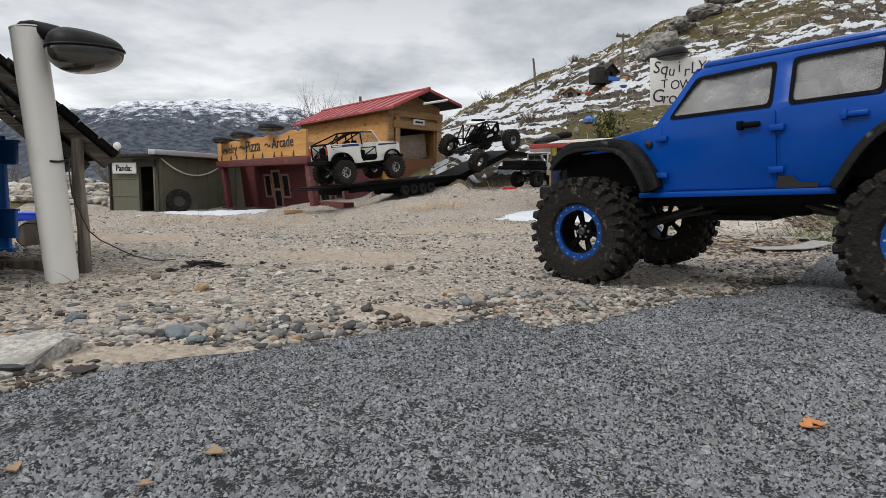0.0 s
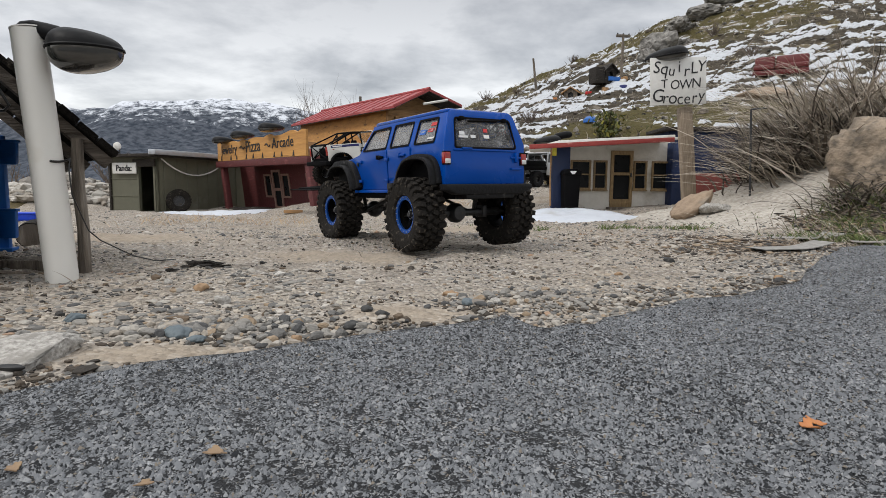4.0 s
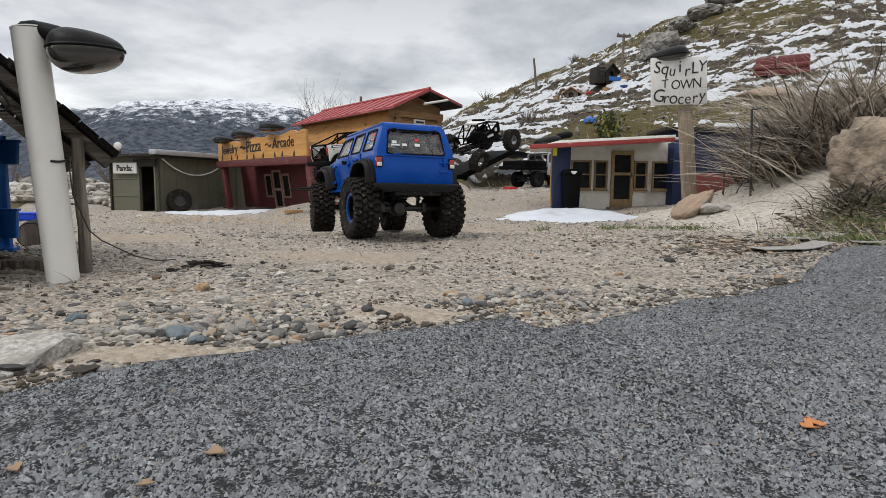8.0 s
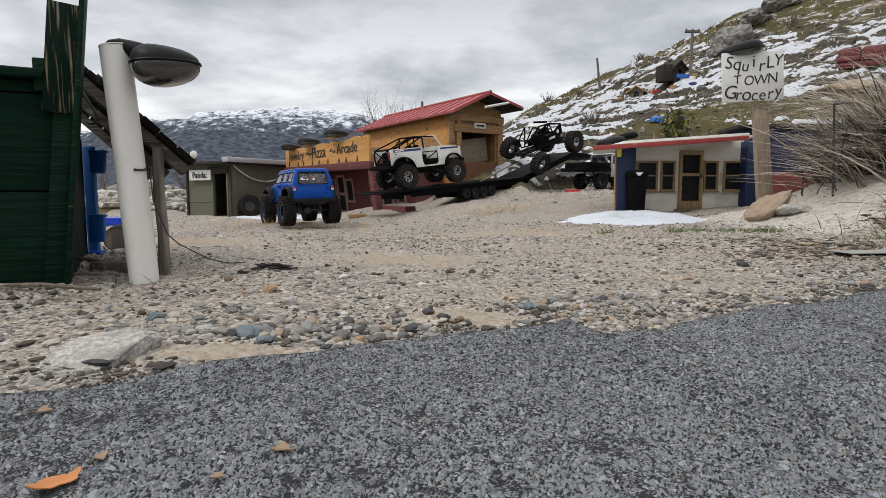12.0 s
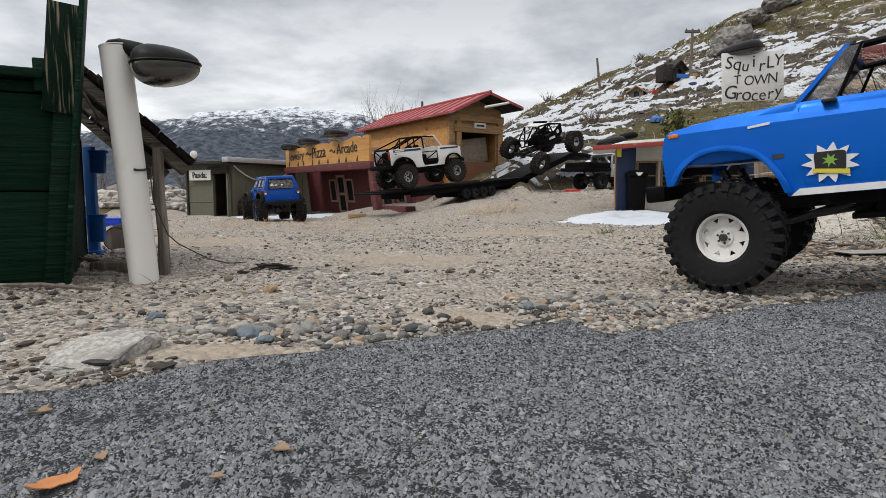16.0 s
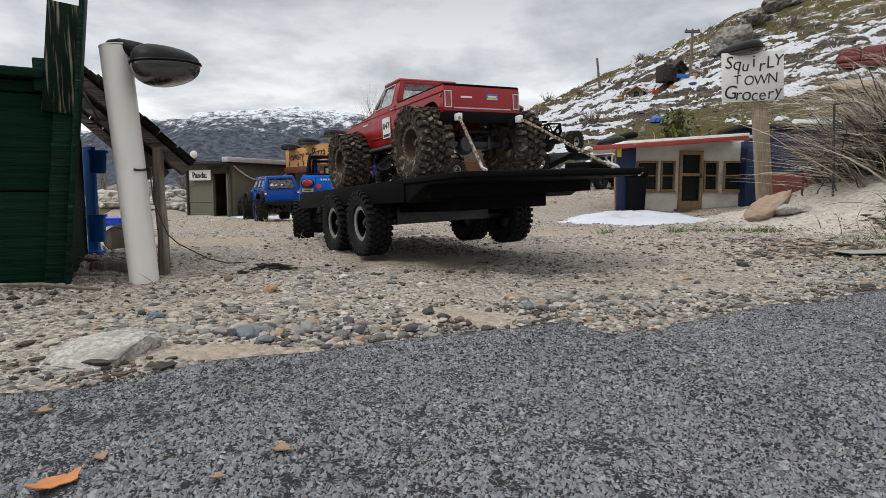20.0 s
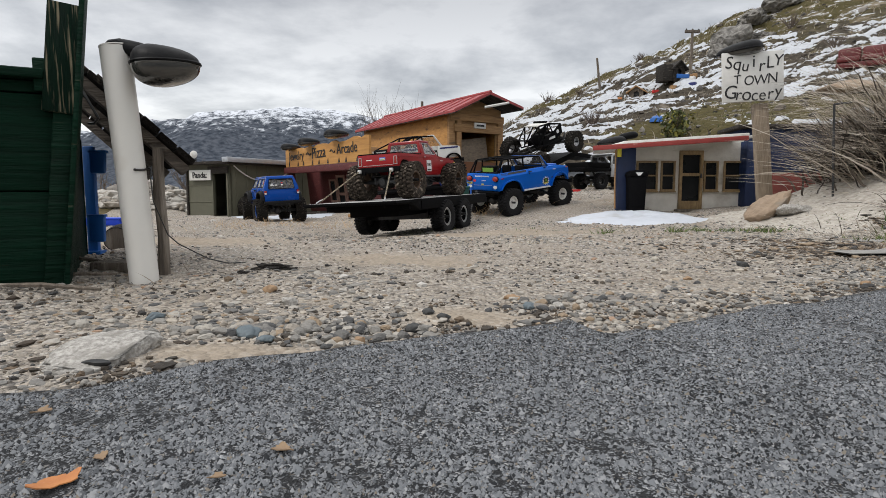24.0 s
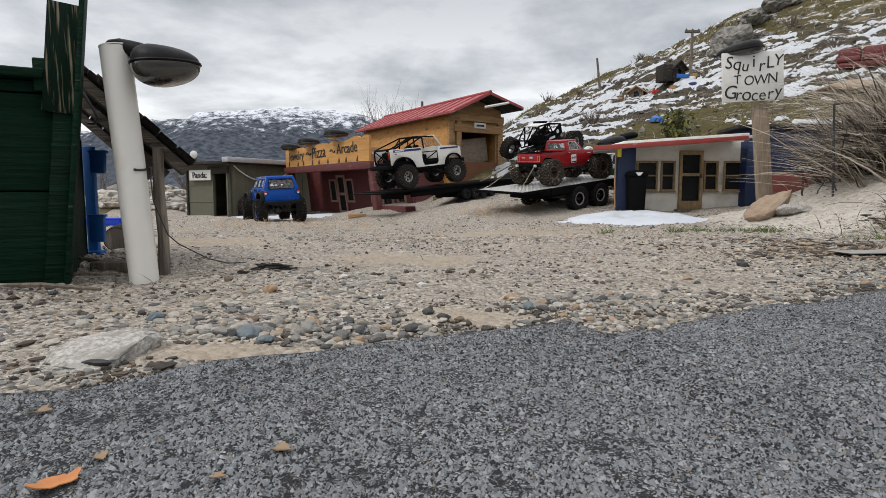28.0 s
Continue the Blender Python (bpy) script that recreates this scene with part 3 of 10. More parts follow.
# turf of the slope: soil, moss and streaks of old snow that lie thick in the hollows
def slope_material():
    m = material("slope_turf", (0.095, 0.080, 0.060), (0.020, 0.017, 0.013), rough=0.95, scale=24, detail=9, bump=0.9, bump_scale=36, spots=(0.19, 0.165, 0.135), spot_scale=6, spot_amount=0.42, spec=0.1)
    nt = m.node_tree
    bsdf = nt.nodes["Principled BSDF"]
    soil = bsdf.inputs["Base Color"].links[0].from_socket
    co = nt.nodes.new("ShaderNodeTexCoord")
    fine = nt.nodes.new("ShaderNodeTexNoise")
    fine.inputs["Scale"].default_value, fine.inputs["Detail"].default_value, fine.inputs["Roughness"].default_value = 34, 6, 0.65
    nt.links.new(co.outputs["Object"], fine.inputs["Vector"])

    def cover(attribute, under, colours, lo, hi, share):
        at = nt.nodes.new("ShaderNodeAttribute")
        at.attribute_name = attribute
        mul = nt.nodes.new("ShaderNodeMath")
        mul.operation = "MULTIPLY_ADD"
        mul.inputs[1].default_value = share
        nt.links.new(fine.outputs["Fac"], mul.inputs[0])
        nt.links.new(at.outputs["Fac"], mul.inputs[2])
        edge = nt.nodes.new("ShaderNodeMapRange")
        edge.interpolation_type = "SMOOTHSTEP"
        edge.inputs["From Min"].default_value, edge.inputs["From Max"].default_value = lo + share / 2, hi + share / 2
        nt.links.new(mul.outputs[0], edge.inputs["Value"])
        tone = nt.nodes.new("ShaderNodeMix")
        tone.data_type = "RGBA"
        tone.inputs[6].default_value, tone.inputs[7].default_value = (*colours[0], 1), (*colours[1], 1)
        nt.links.new(fine.outputs["Fac"], tone.inputs[0])
        mx = nt.nodes.new("ShaderNodeMix")
        mx.data_type = "RGBA"
        nt.links.new(edge.outputs[0], mx.inputs[0])
        nt.links.new(under, mx.inputs[6])
        nt.links.new(tone.outputs[2], mx.inputs[7])
        return mx.outputs[2]

    turf = cover("moss", soil, ((0.016, 0.016, 0.006), (0.135, 0.112, 0.05)), 0.30, 0.62, 0.5)
    nt.links.new(cover("snow", turf, ((0.40, 0.42, 0.45), (0.60, 0.62, 0.65)), -0.02, 0.05, 0.22), bsdf.inputs["Base Color"])
    return m


sx, sy = np.meshgrid(np.arange(-0.6, 7.5, 0.018), np.arange(3.0, 11.5, 0.018))
sn = fbm(sx * 4.6 + 0.8 * vnoise(sx * 5, sy * 5, 6), sy * 9.5, 5, 77, 0.72) + 0.26 * vnoise(sx * 22, sy * 30, 5) + 0.26 * vnoise(sx * 0.7, sy * 1.1, 31) - 0.165
moss = 1.35 * np.exp(-((sx - 2.15) / 0.85) ** 2 - ((sy - 4.30) / 0.60) ** 2) + 1.2 * np.exp(-((sx - 4.5) / 1.1) ** 2 - ((sy - 7.6) / 0.8) ** 2) + 0.8 * step(sy, 7.9, 8.9) + 0.5 * fbm(sx * 2.2, sy * 3.0, 3, 44)
sn = sn - 0.55 * np.clip(moss - 0.25, 0, 0.9)
lift = np.clip(sn * 0.16, -0.004, 0.024) + 0.010 + 0.020 * fbm(sx * 9, sy * 14, 3, 90) - 0.09 * (sx > 0.4) * (sx < 1.4) * (1 - step(sy, 3.5, 3.8)) - 0.07 * (1 - step(sy, 3.15, 3.6)) - 0.08 * (1 - step(sx + 0.08 * sy, 0.35, 0.8)) - 0.05 * step(sx, 7.2, 7.45) - 0.2 * step(sy, 11.0, 11.4)
turf_mesh = grid_mesh("slope_turf", sx, sy, ground_z(sx, sy) + lift, slope_material(), keep=lift > -0.045)
for key, values in (("snow", sn), ("moss", moss)):
    turf_mesh.attributes.new(key, "FLOAT", "POINT").data.foreach_set("value", values.astype(np.float32).reshape(-1))
tagged(new("slope_turf", turf_mesh), "mossy slope streaked with melting snow", "slope", kind="structure")

# far range of hills under snow
mx_, my_ = np.meshgrid(np.linspace(-3400, 2600, 300), np.linspace(1050, 2900, 110))
prof = step(my_, 1050, 2350)
ridge = 296 + 80 * np.exp(-((mx_ + 560) / 380) ** 2)  - 95 * step(mx_, -200, 900) - 40 * step(-mx_, 900, 2300)
mz = -46 + ridge * prof * (0.93 + 0.30 * fbm(mx_ / 420, my_ / 420, 5, 40)) + 70 * np.abs(fbm(mx_ / 260, my_ / 260, 4, 50)) * prof + 60 * np.exp(-((my_ - 1350) / 170) ** 2) * (0.6 + fbm(mx_ / 500, my_ / 500, 3, 61))
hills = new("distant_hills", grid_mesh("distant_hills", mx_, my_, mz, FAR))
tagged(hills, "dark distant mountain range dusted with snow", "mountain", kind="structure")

# ---------------------------------------------------------------- roofing felt under the camera
EDGE_X = [-1.5, -0.6, -0.176, -0.133, -0.077, -0.022, 0.048, 0.08, 0.097, 0.102, 0.113, 0.135, 0.15, 0.169, 0.193, 0.222, 0.271, 0.337, 0.366, 0.44, 0.551, 0.799, 0.924, 1.4, 2.6]
EDGE_Y = [0.0, 0.10, 0.278, 0.328, 0.352, 0.388, 0.412, 0.42, 0.426, 0.402, 0.382, 0.391, 0.388, 0.411, 0.426, 0.448, 0.483, 0.498, 0.518, 0.566, 0.68, 0.927, 0.968, 1.02, 1.02]


def felt_top(X, Y):
    edge = np.interp(X, EDGE_X, EDGE_Y)
    ripple = 0.003 * np.exp(-((X - 0.10 - 0.35 * (0.48 - Y)) / 0.045) ** 2) * step(Y, 0.28, 0.46) + 0.002 * np.exp(-((X - 0.42) / 0.12) ** 2 - ((Y - 0.50) / 0.09) ** 2)
    curl = 0.005 * step(Y - edge, -0.035, 0) * vnoise(X * 22, X * 0, 3)
    lap = X - 0.118 - 0.32 * (0.336 - Y) - 0.004 * vnoise(Y * 30, Y * 0, 6)
    ripple = ripple + (0.0042 * np.exp(-(lap / 0.012) ** 2) * step(lap, 0.002, -0.010) + 0.0022 * step(lap, -0.003, 0.004)) * step(Y, 0.40, 0.33)
    return np.maximum(ground_z(X, Y, False), 0) * 0.6 + 0.0085 + ripple + 0.005 * fbm(X * 7, Y * 7, 3, 19) + curl


def felt_sheet():
    fx = np.concatenate([np.arange(-1.5, -0.3, 0.05), np.arange(-0.3, 1.1, 0.005), np.arange(1.1, 2.6, 0.05)])
    edge = np.interp(fx, EDGE_X, EDGE_Y) + 0.006 * fbm(fx * 30, fx * 0 + 2, 3, 8)
    v = np.linspace(0, 1, 90) ** 0.6
    X = np.repeat(fx[None, :], len(v) + 2, 0)
    Y = np.vstack([-1.2 + (edge + 1.2)[None, :] * v[:, None], edge[None, :] + 0.001, edge[None, :] + 0.001])
    Z = felt_top(X, Y)
    Z[-1] -= 0.012
    me = grid_mesh("roofing_felt", X, Y, Z, FELT)
    return tagged(new("roofing_felt", me), "grey granule-coated roofing felt with a ragged edge", "roofing felt", kind="structure")


felt_sheet()


# ---------------------------------------------------------------- stones
def ico(sub):
    bm = bmesh.new()
    bmesh.ops.create_icosphere(bm, subdivisions=sub, radius=1)
    v = np.array([q.co[:] for q in bm.verts])
    bm.verts.index_update()
    f = np.array([[q.index for q in fc.verts] for fc in bm.faces])
    bm.free()
    return v, f


def stones(name, place, size, mat, sub, label, seed, sink=0.35, flat=(0.45, 0.8)):
    """Many loose stones in one mesh; place is an array of x, y, and size one radius for each."""
    rng = np.random.default_rng(seed)
    base, faces = ico(sub)
    bank = (place[:, 0] > 0.92) & (place[:, 0] < 1.6) & (place[:, 1] > 1.42) & (place[:, 1] < 2.05) & (rng.random(len(size)) < 0.85)
    bank |= fines(place[:, 0], place[:, 1]) > rng.uniform(0.12, 0.9, len(size))
    place, size = place[~bank], size[~bank]
    n = len(size)
    k = len(base)
    wob = 1 + (0.55 if sub < 2 else 0.12) * (rng.random((n, k, 1)) - 0.5) + 0.25 * (rng.random((n, 1, 3)) - 0.5)
    body = np.repeat(base[None], n, 0)
    for _ in range(0 if sub < 2 else 7):
        nrm = rng.normal(size=(n, 1, 3))
        nrm /= np.linalg.norm(nrm, axis=2, keepdims=True)
        over = (body * nrm).sum(2, keepdims=True) - rng.uniform(0.5, 0.85, (n, 1, 1))
        body = body - np.clip(over, 0, None) * 0.9 * nrm
    V = body * wob * np.stack([rng.uniform(0.8, 1.35, n), rng.uniform(0.7, 1.1, n), rng.uniform(*flat, n)], -1)[:, None, :]
    a = rng.uniform(0, 6.28, n)
    c, s = np.cos(a)[:, None], np.sin(a)[:, None]
    x, y = V[..., 0] * c - V[..., 1] * s, V[..., 0] * s + V[..., 1] * c
    z = V[..., 2] + 0.25 * (rng.random((n, 1)) - 0.5) * x
    gr = ground_z(place[:, 0], place[:, 1])[:, None]
    P = np.stack([x * size[:, None] + place[:, :1], y * size[:, None] + place[:, 1:2], z * size[:, None] + gr + size[:, None] * sink], -1)
    F = (faces[None] + (np.arange(n) * k)[:, None, None]).reshape(-1, 3)
    me = bpy.data.meshes.new(name)
    me.from_pydata(P.reshape(-1, 3).tolist(), [], F.tolist())
    me.materials.append(mat)
    me.polygons.foreach_set("use_smooth", [False] * len(me.polygons))
    return tagged(new(name, me), label, "gravel", kind="stuff")


def felt_edge(x):
    return np.interp(x, EDGE_X, EDGE_Y)


rng = np.random.default_rng(4)
# pebbles heaped along the felt's edge
n = 5200
px_ = rng.uniform(-0.45, 0.85, n)
py_ = felt_edge(px_) + 0.003 + np.abs(rng.normal(0, 0.075, n))
ok = rng.random(n) < 0.25 + 0.75 * step(np.abs(px_ - 0.45), 0.42, 0.30)
stones("edge_gravel", np.stack([px_, py_], -1)[ok], np.minimum(rng.gamma(2.0, 0.0007, n) + 0.0009, 0.0042)[ok], EDGE_STONES, 2, "mixed rounded pebbles washed up along the felt's edge", 1, 0.12)
n = 360
px_, py_ = rng.normal(-0.105, 0.055, n), rng.normal(0.426, 0.016, n)
py_[::4], px_[::4] = rng.normal(0.525, 0.022, len(px_[::4])), rng.normal(0.105, 0.030, len(px_[::4]))
ok = py_ > felt_edge(px_) + 0.004
stones("edge_pebbles", np.stack([px_, py_], -1)[ok], np.minimum(rng.gamma(2.4, 0.0011, n) + 0.0012, 0.0060)[ok], EDGE_STONES, 2, "grey and tan pebbles heaped at the felt's edge", 19, 0.22, (0.5, 0.8))
n = 30000
px_ = rng.uniform(-0.95, 1.05, n)
py_ = felt_edge(px_) + 0.01 + rng.random(n) ** 1.2 * 1.2
heap = fbm(px_ * 6, py_ * 9, 3, 66) > rng.uniform(-0.18, 0.38, n)
sz = rng.gamma(1.6, 0.00075, n) + 0.0008
stones("yard_gravel", np.stack([px_, py_], -1)[heap], sz[heap], PEBBLES, 1, "small grey and tan gravel pressed into the sand", 2, 0.02, (0.30, 0.7))
n = 30000
px_, py_ = rng.uniform(-2.2, 1.6, n), 1.2 + rng.random(n) ** 1.4 * 2.3
ok = fbm(px_ * 4, py_ * 5, 3, 67) > rng.uniform(-0.35, 0.45, n)
stones("far_gravel", np.stack([px_, py_], -1)[ok], (rng.gamma(1.4, 0.0011, n) + 0.0012)[ok], PEBBLES, 1, "scattered gravel on the sandy yard", 3, 0.1)
n = 5000
px_, py_ = rng.uniform(0.3, 6.5, n), 3.9 + rng.random(n) * 5.6
stones("slope_scree", np.stack([px_, py_], -1), rng.gamma(1.3, 0.004, n) + 0.003, HILL_STONES, 1, "small grey stones poking out of the snow", 15, 0.5)
n = 2600
px_, py_ = rng.uniform(0.2, 6.5, n), 3.3 + rng.random(n) * 6.0
ok = (px_ > 1.5) | (py_ > 4.3)
stones("slope_stones", np.stack([px_, py_], -1)[ok], (rng.gamma(1.3, 0.008, n) + 0.005)[ok], HILL_STONES, 1, "grey stones and boulders strewn over the slope", 5, 0.2)
n = 4200
px_, py_ = -3.4 + rng.random(n) * 1.7, 4.7 + rng.random(n) * 1.3
stones("rubble_bank", np.stack([px_, py_], -1), rng.gamma(1.5, 0.009, n) + 0.012, RUBBLE, 1, "bank of pale broken rock", 6, 0.5)

# angular chips of broken rock and bark strewn over the near yard
n = 2600
px_ = np.where(rng.random(n) < 0.6, rng.uniform(-0.48, -0.05, n), rng.uniform(-0.5, 0.75, n))
py_ = felt_edge(px_) + 0.02 + rng.random(n) ** 1.3 * 0.55
ok = fbm(px_ * 8, py_ * 9, 3, 95) > rng.uniform(-0.3, 0.35, n)
chip = np.minimum(rng.gamma(1.8, 0.0011, n) + 0.0012, 0.0065)
stones("rock_chips", np.stack([px_, py_], -1)[ok], chip[ok], EDGE_STONES, 2, "angular grey rock chips strewn over the sand", 20, 0.08, (0.25, 0.55))
n = 900
px_, py_ = rng.uniform(-0.5, -0.12, n), 0.33 + rng.random(n) * 0.45
ok = (py_ > felt_edge(px_) + 0.005) & (fbm(px_ * 11, py_ * 11, 3, 96) > rng.uniform(-0.1, 0.35, n))
stones("bark_litter", np.stack([px_, py_], -1)[ok], (rng.gamma(1.5, 0.0012, n) + 0.001)[ok], LITTER, 1, "dark bark crumbs between the rock chips", 21, 0.1, (0.15, 0.4))

# dark earth crumbs in the hollows and along the felt's edge
n = 17000
px_ = rng.uniform(-0.45, 0.90, n)
py_ = felt_edge(px_) + 0.001 + np.abs(rng.normal(0, 0.045, n))
ok = fbm(px_ * 14, py_ * 14, 3, 71) > rng.uniform(-0.15, 0.30, n)
stones("earth_crumbs", np.stack([px_, py_], -1)[ok], (rng.gamma(1.3, 0.0006, n) + 0.0005)[ok], CRUMBS, 1, "dark brown earth crumbs along the felt's edge", 16, 0.25)
n = 26000
px_, py_ = rng.uniform(-1.1, 1.3, n), 0.45 + rng.random(n) ** 1.3 * 1.7
ok = (fbm(px_ * 7, py_ * 12, 4, 72) > rng.uniform(-0.10, 0.32, n)) & (py_ > felt_edge(px_) + 0.03)
stones("earth_crumbs", np.stack([px_, py_], -1)[ok], (rng.gamma(1.3, 0.0006, n) + 0.0006)[ok], CRUMBS, 1, "dark earth crumbs and chips in drifts on the sand", 17, 0.2)

# larger broken stones that lie in drifts on the yard
n = 3000
px_, py_ = rng.uniform(-1.0, 1.2, n), 0.5 + rng.random(n) ** 1.3 * 1.5
ok = (fbm(px_ * 5, py_ * 7, 3, 68) > rng.uniform(-0.25, 0.5, n)) & (py_ > felt_edge(px_) + 0.02)
stones("yard_stones", np.stack([px_, py_], -1)[ok], (rng.gamma(1.5, 0.0011, n) + 0.0013)[ok], YARD_STONES, 1, "broken dark and tan stones in drifts on the yard", 12, 0.02)
n = 4200
px_, py_ = rng.uniform(-2.0, 1.4, n), 1.7 + rng.random(n) ** 1.2 * 1.8
ok = fbm(px_ * 3, py_ * 4, 3, 69) > rng.uniform(-0.2, 0.55, n)
stones("yard_stones", np.stack([px_, py_], -1)[ok], (rng.gamma(1.5, 0.0016, n) + 0.0022)[ok], YARD_STONES, 1, "broken dark and tan stones in drifts on the yard", 13, 0.02)

n = 8000
px_, py_ = rng.normal(0.78, 0.17, n), rng.normal(1.03, 0.085, n)
ok = (py_ > felt_edge(px_) + 0.015) & (fbm(px_ * 9, py_ * 12, 3, 70) > rng.uniform(-0.3, 0.4, n))
stones("leaf_litter", np.stack([px_, py_], -1)[ok], (rng.gamma(1.6, 0.0012, n) + 0.0014)[ok], LITTER, 1, "dark brown leaf crumbs and bark litter", 14, 0.05, (0.15, 0.4))

# leaf mould, laid dense and dark to give the shade below the boulder too
n = 9000
px_, py_ = rng.uniform(1.02, 1.62, n), rng.normal(1.27, 0.075, n)
ok = py_ > felt_edge(px_) + 0.01
stones("leaf_litter", np.stack([px_, py_], -1)[ok], (rng.gamma(1.6, 0.0018, n) + 0.0016)[ok], LITTER, 1, "leaf mould and bark that also darken the boulder's shaded foot", 18, 0.05, (0.15, 0.4))

# loose mineral granules that stand up from the felt nearest to the eye
FELT_GRAINS = island_stones("felt_granules", [(0.0, (0.10, 0.106, 0.115)), (0.18, (0.175, 0.184, 0.196)), (0.5, (0.205, 0.214, 0.226)), (0.72, (0.285, 0.292, 0.30)), (0.84, (0.020, 0.022, 0.025)), (0.97, (0.20, 0.175, 0.145))], scale=7)
FELT_GRAINS.node_tree.nodes["Principled BSDF"].inputs["Specular IOR Level"].default_value = 0.25


def felt_grains(n, seed):
    rg = np.random.default_rng(seed)
    y = 0.13 + 0.85 * rg.random(n) ** 1.6
    x = rg.uniform(-0.85, 0.95, n) * (y + 0.03)
    # granules have come off in small patches
    clump = vnoise(x * 210, y * 170, 51) + 0.7 * vnoise(x * 75, y * 60, 52) + 0.5 * vnoise(x * 14, y * 14, 53)
    ok = (y < felt_edge(x) - 0.004) & (clump > rg.uniform(-0.48, -0.05, n))
    x, y = x[ok], y[ok]
    n = len(x)
    # each granule is a low uneven dome
    ca = np.arange(5) * 2 * math.pi / 5
    base = np.concatenate([np.stack([np.cos(ca), np.sin(ca), ca * 0 - 0.25], -1), [(0.1, 0, 1.0)]])
    faces = np.array([(k, (k + 1) % 5, 5) for k in range(5)])
    r = (rg.gamma(4.0, 0.00012, n) + 0.00022) * (0.9 + 0.5 * y)
    a = rg.uniform(0, 6.28, n)
    V = base[None] * (1 + 0.55 * (rg.random((n, 6, 1)) - 0.5)) * np.stack([r * rg.uniform(0.9, 1.7, n), r * rg.uniform(0.6, 1.1, n), r * rg.uniform(0.6, 1.25, n)], -1)[:, None, :]
    c, s = np.cos(a)[:, None], np.sin(a)[:, None]
    X, Y = V[..., 0] * c - V[..., 1] * s + x[:, None], V[..., 0] * s + V[..., 1] * c + y[:, None]
    tip = (rg.random((n, 1)) - 0.5) * 0.4 * (X - x[:, None]) + (rg.random((n, 1)) - 0.55) * 0.4 * (Y - y[:, None])
    P = np.stack([X, Y, V[..., 2] + tip + felt_top(x, y)[:, None]], -1)
    me = bpy.data.meshes.new("felt_granules")
    me.from_pydata(P.reshape(-1, 3).tolist(), [], (faces[None] + (np.arange(n) * 6)[:, None, None]).reshape(-1, 3).tolist())
    me.materials.append(FELT_GRAINS)
    me.polygons.foreach_set("use_smooth", [True] * len(me.polygons))
    tagged(new("felt_granules", me), "grey mineral granules on the roofing felt", "granules", kind="stuff")


felt_grains(210000, 9)
# ---------------------------------------------------------------- vehicle materials
RUBBER = material("clean_rubber", (0.016, 0.016, 0.017), (0.010, 0.010, 0.011), rough=0.75, spec=0.15, scale=200, bump=0.15, spots=(0.04, 0.036, 0.03), spot_scale=60, spot_amount=0.36)
DUSTY_RUBBER = material("dusty_rubber", (0.028, 0.025, 0.022), (0.014, 0.013, 0.012), rough=0.9, spec=0.12, scale=180, bump=0.8, spots=(0.11, 0.094, 0.075), spot_scale=130, spot_amount=0.42)
MUDDY_RUBBER = material("muddy_rubber", (0.075, 0.060, 0.047), (0.020, 0.017, 0.015), rough=0.95, spec=0.12, scale=150, bump=0.9, spots=(0.23, 0.19, 0.15), spot_scale=85, spot_amount=0.43, contrast=0.14)
BLACK = material("black_plastic", (0.005, 0.005, 0.0055), (0.003, 0.003, 0.0035), rough=0.65, spec=0.06, scale=160, bump=0.1, spots=(0.018, 0.017, 0.015), spot_scale=40, spot_amount=0.34)
SCUFFED = material("scuffed_plastic", (0.013, 0.013, 0.014), (0.007, 0.007, 0.0075), rough=0.6, spec=0.18, scale=150, bump=0.4, spots=(0.13, 0.125, 0.12), spot_scale=60, spot_amount=0.36)
JEEP_BLUE = material("jeep_blue_paint", (0.0003, 0.062, 0.35), (0.0003, 0.050, 0.285), rough=0.25, spec=0.2, scale=9, bump=0.05, bump_scale=20, coat=0.06, spots=(0.003, 0.008, 0.03), spot_scale=75, spot_amount=0.27)
SCOUT_BLUE = material("satin_blue_paint", (0.0012, 0.135, 0.62), (0.001, 0.115, 0.54), rough=0.33, spec=0.25, scale=8, bump=0.03, bump_scale=16, coat=0.08, metal=0.35)
RED_PAINT = material("red_paint", (0.31, 0.006, 0.010), (0.23, 0.005, 0.008), rough=0.32, spec=0.35, scale=10, bump=0.05, bump_scale=20, coat=0.2, spots=(0.20, 0.025, 0.022), spot_scale=30, spot_amount=0.36)
WHITE_PAINT = material("white_paint", (0.68, 0.67, 0.63), (0.58, 0.57, 0.53), rough=0.4, scale=14, bump=0.05, coat=0.3)
NAVY = material("navy_decal", (0.012, 0.018, 0.13), rough=0.4, scale=40, bump=0.0)
SILVER = material("silver_paint", (0.52, 0.53, 0.54), (0.44, 0.45, 0.46), rough=0.35, scale=14, metal=0.4, bump=0.02, coat=0.3)
ALLOY = material("bare_alloy", (0.55, 0.55, 0.56), (0.38, 0.38, 0.39), rough=0.35, metal=0.9, scale=120, bump=0.1)
RING_BLUE = material("anodised_blue", (0.02, 0.13, 0.55), (0.012, 0.08, 0.36), rough=0.35, metal=0.75, scale=160, bump=0.1)
RING_GREY = material("machined_ring", (0.50, 0.50, 0.49), (0.33, 0.33, 0.33), rough=0.4, metal=0.7, scale=200, bump=0.1)
BRONZE = material("bronze_rim", (0.16, 0.105, 0.072), (0.075, 0.052, 0.038), rough=0.6, metal=0.5, scale=120, bump=0.25, spots=(0.15, 0.12, 0.09), spot_scale=60, spot_amount=0.42)
STEEL_WHITE = material("white_steel_rim", (0.76, 0.75, 0.72), (0.62, 0.61, 0.58), rough=0.4, scale=60, bump=0.05)
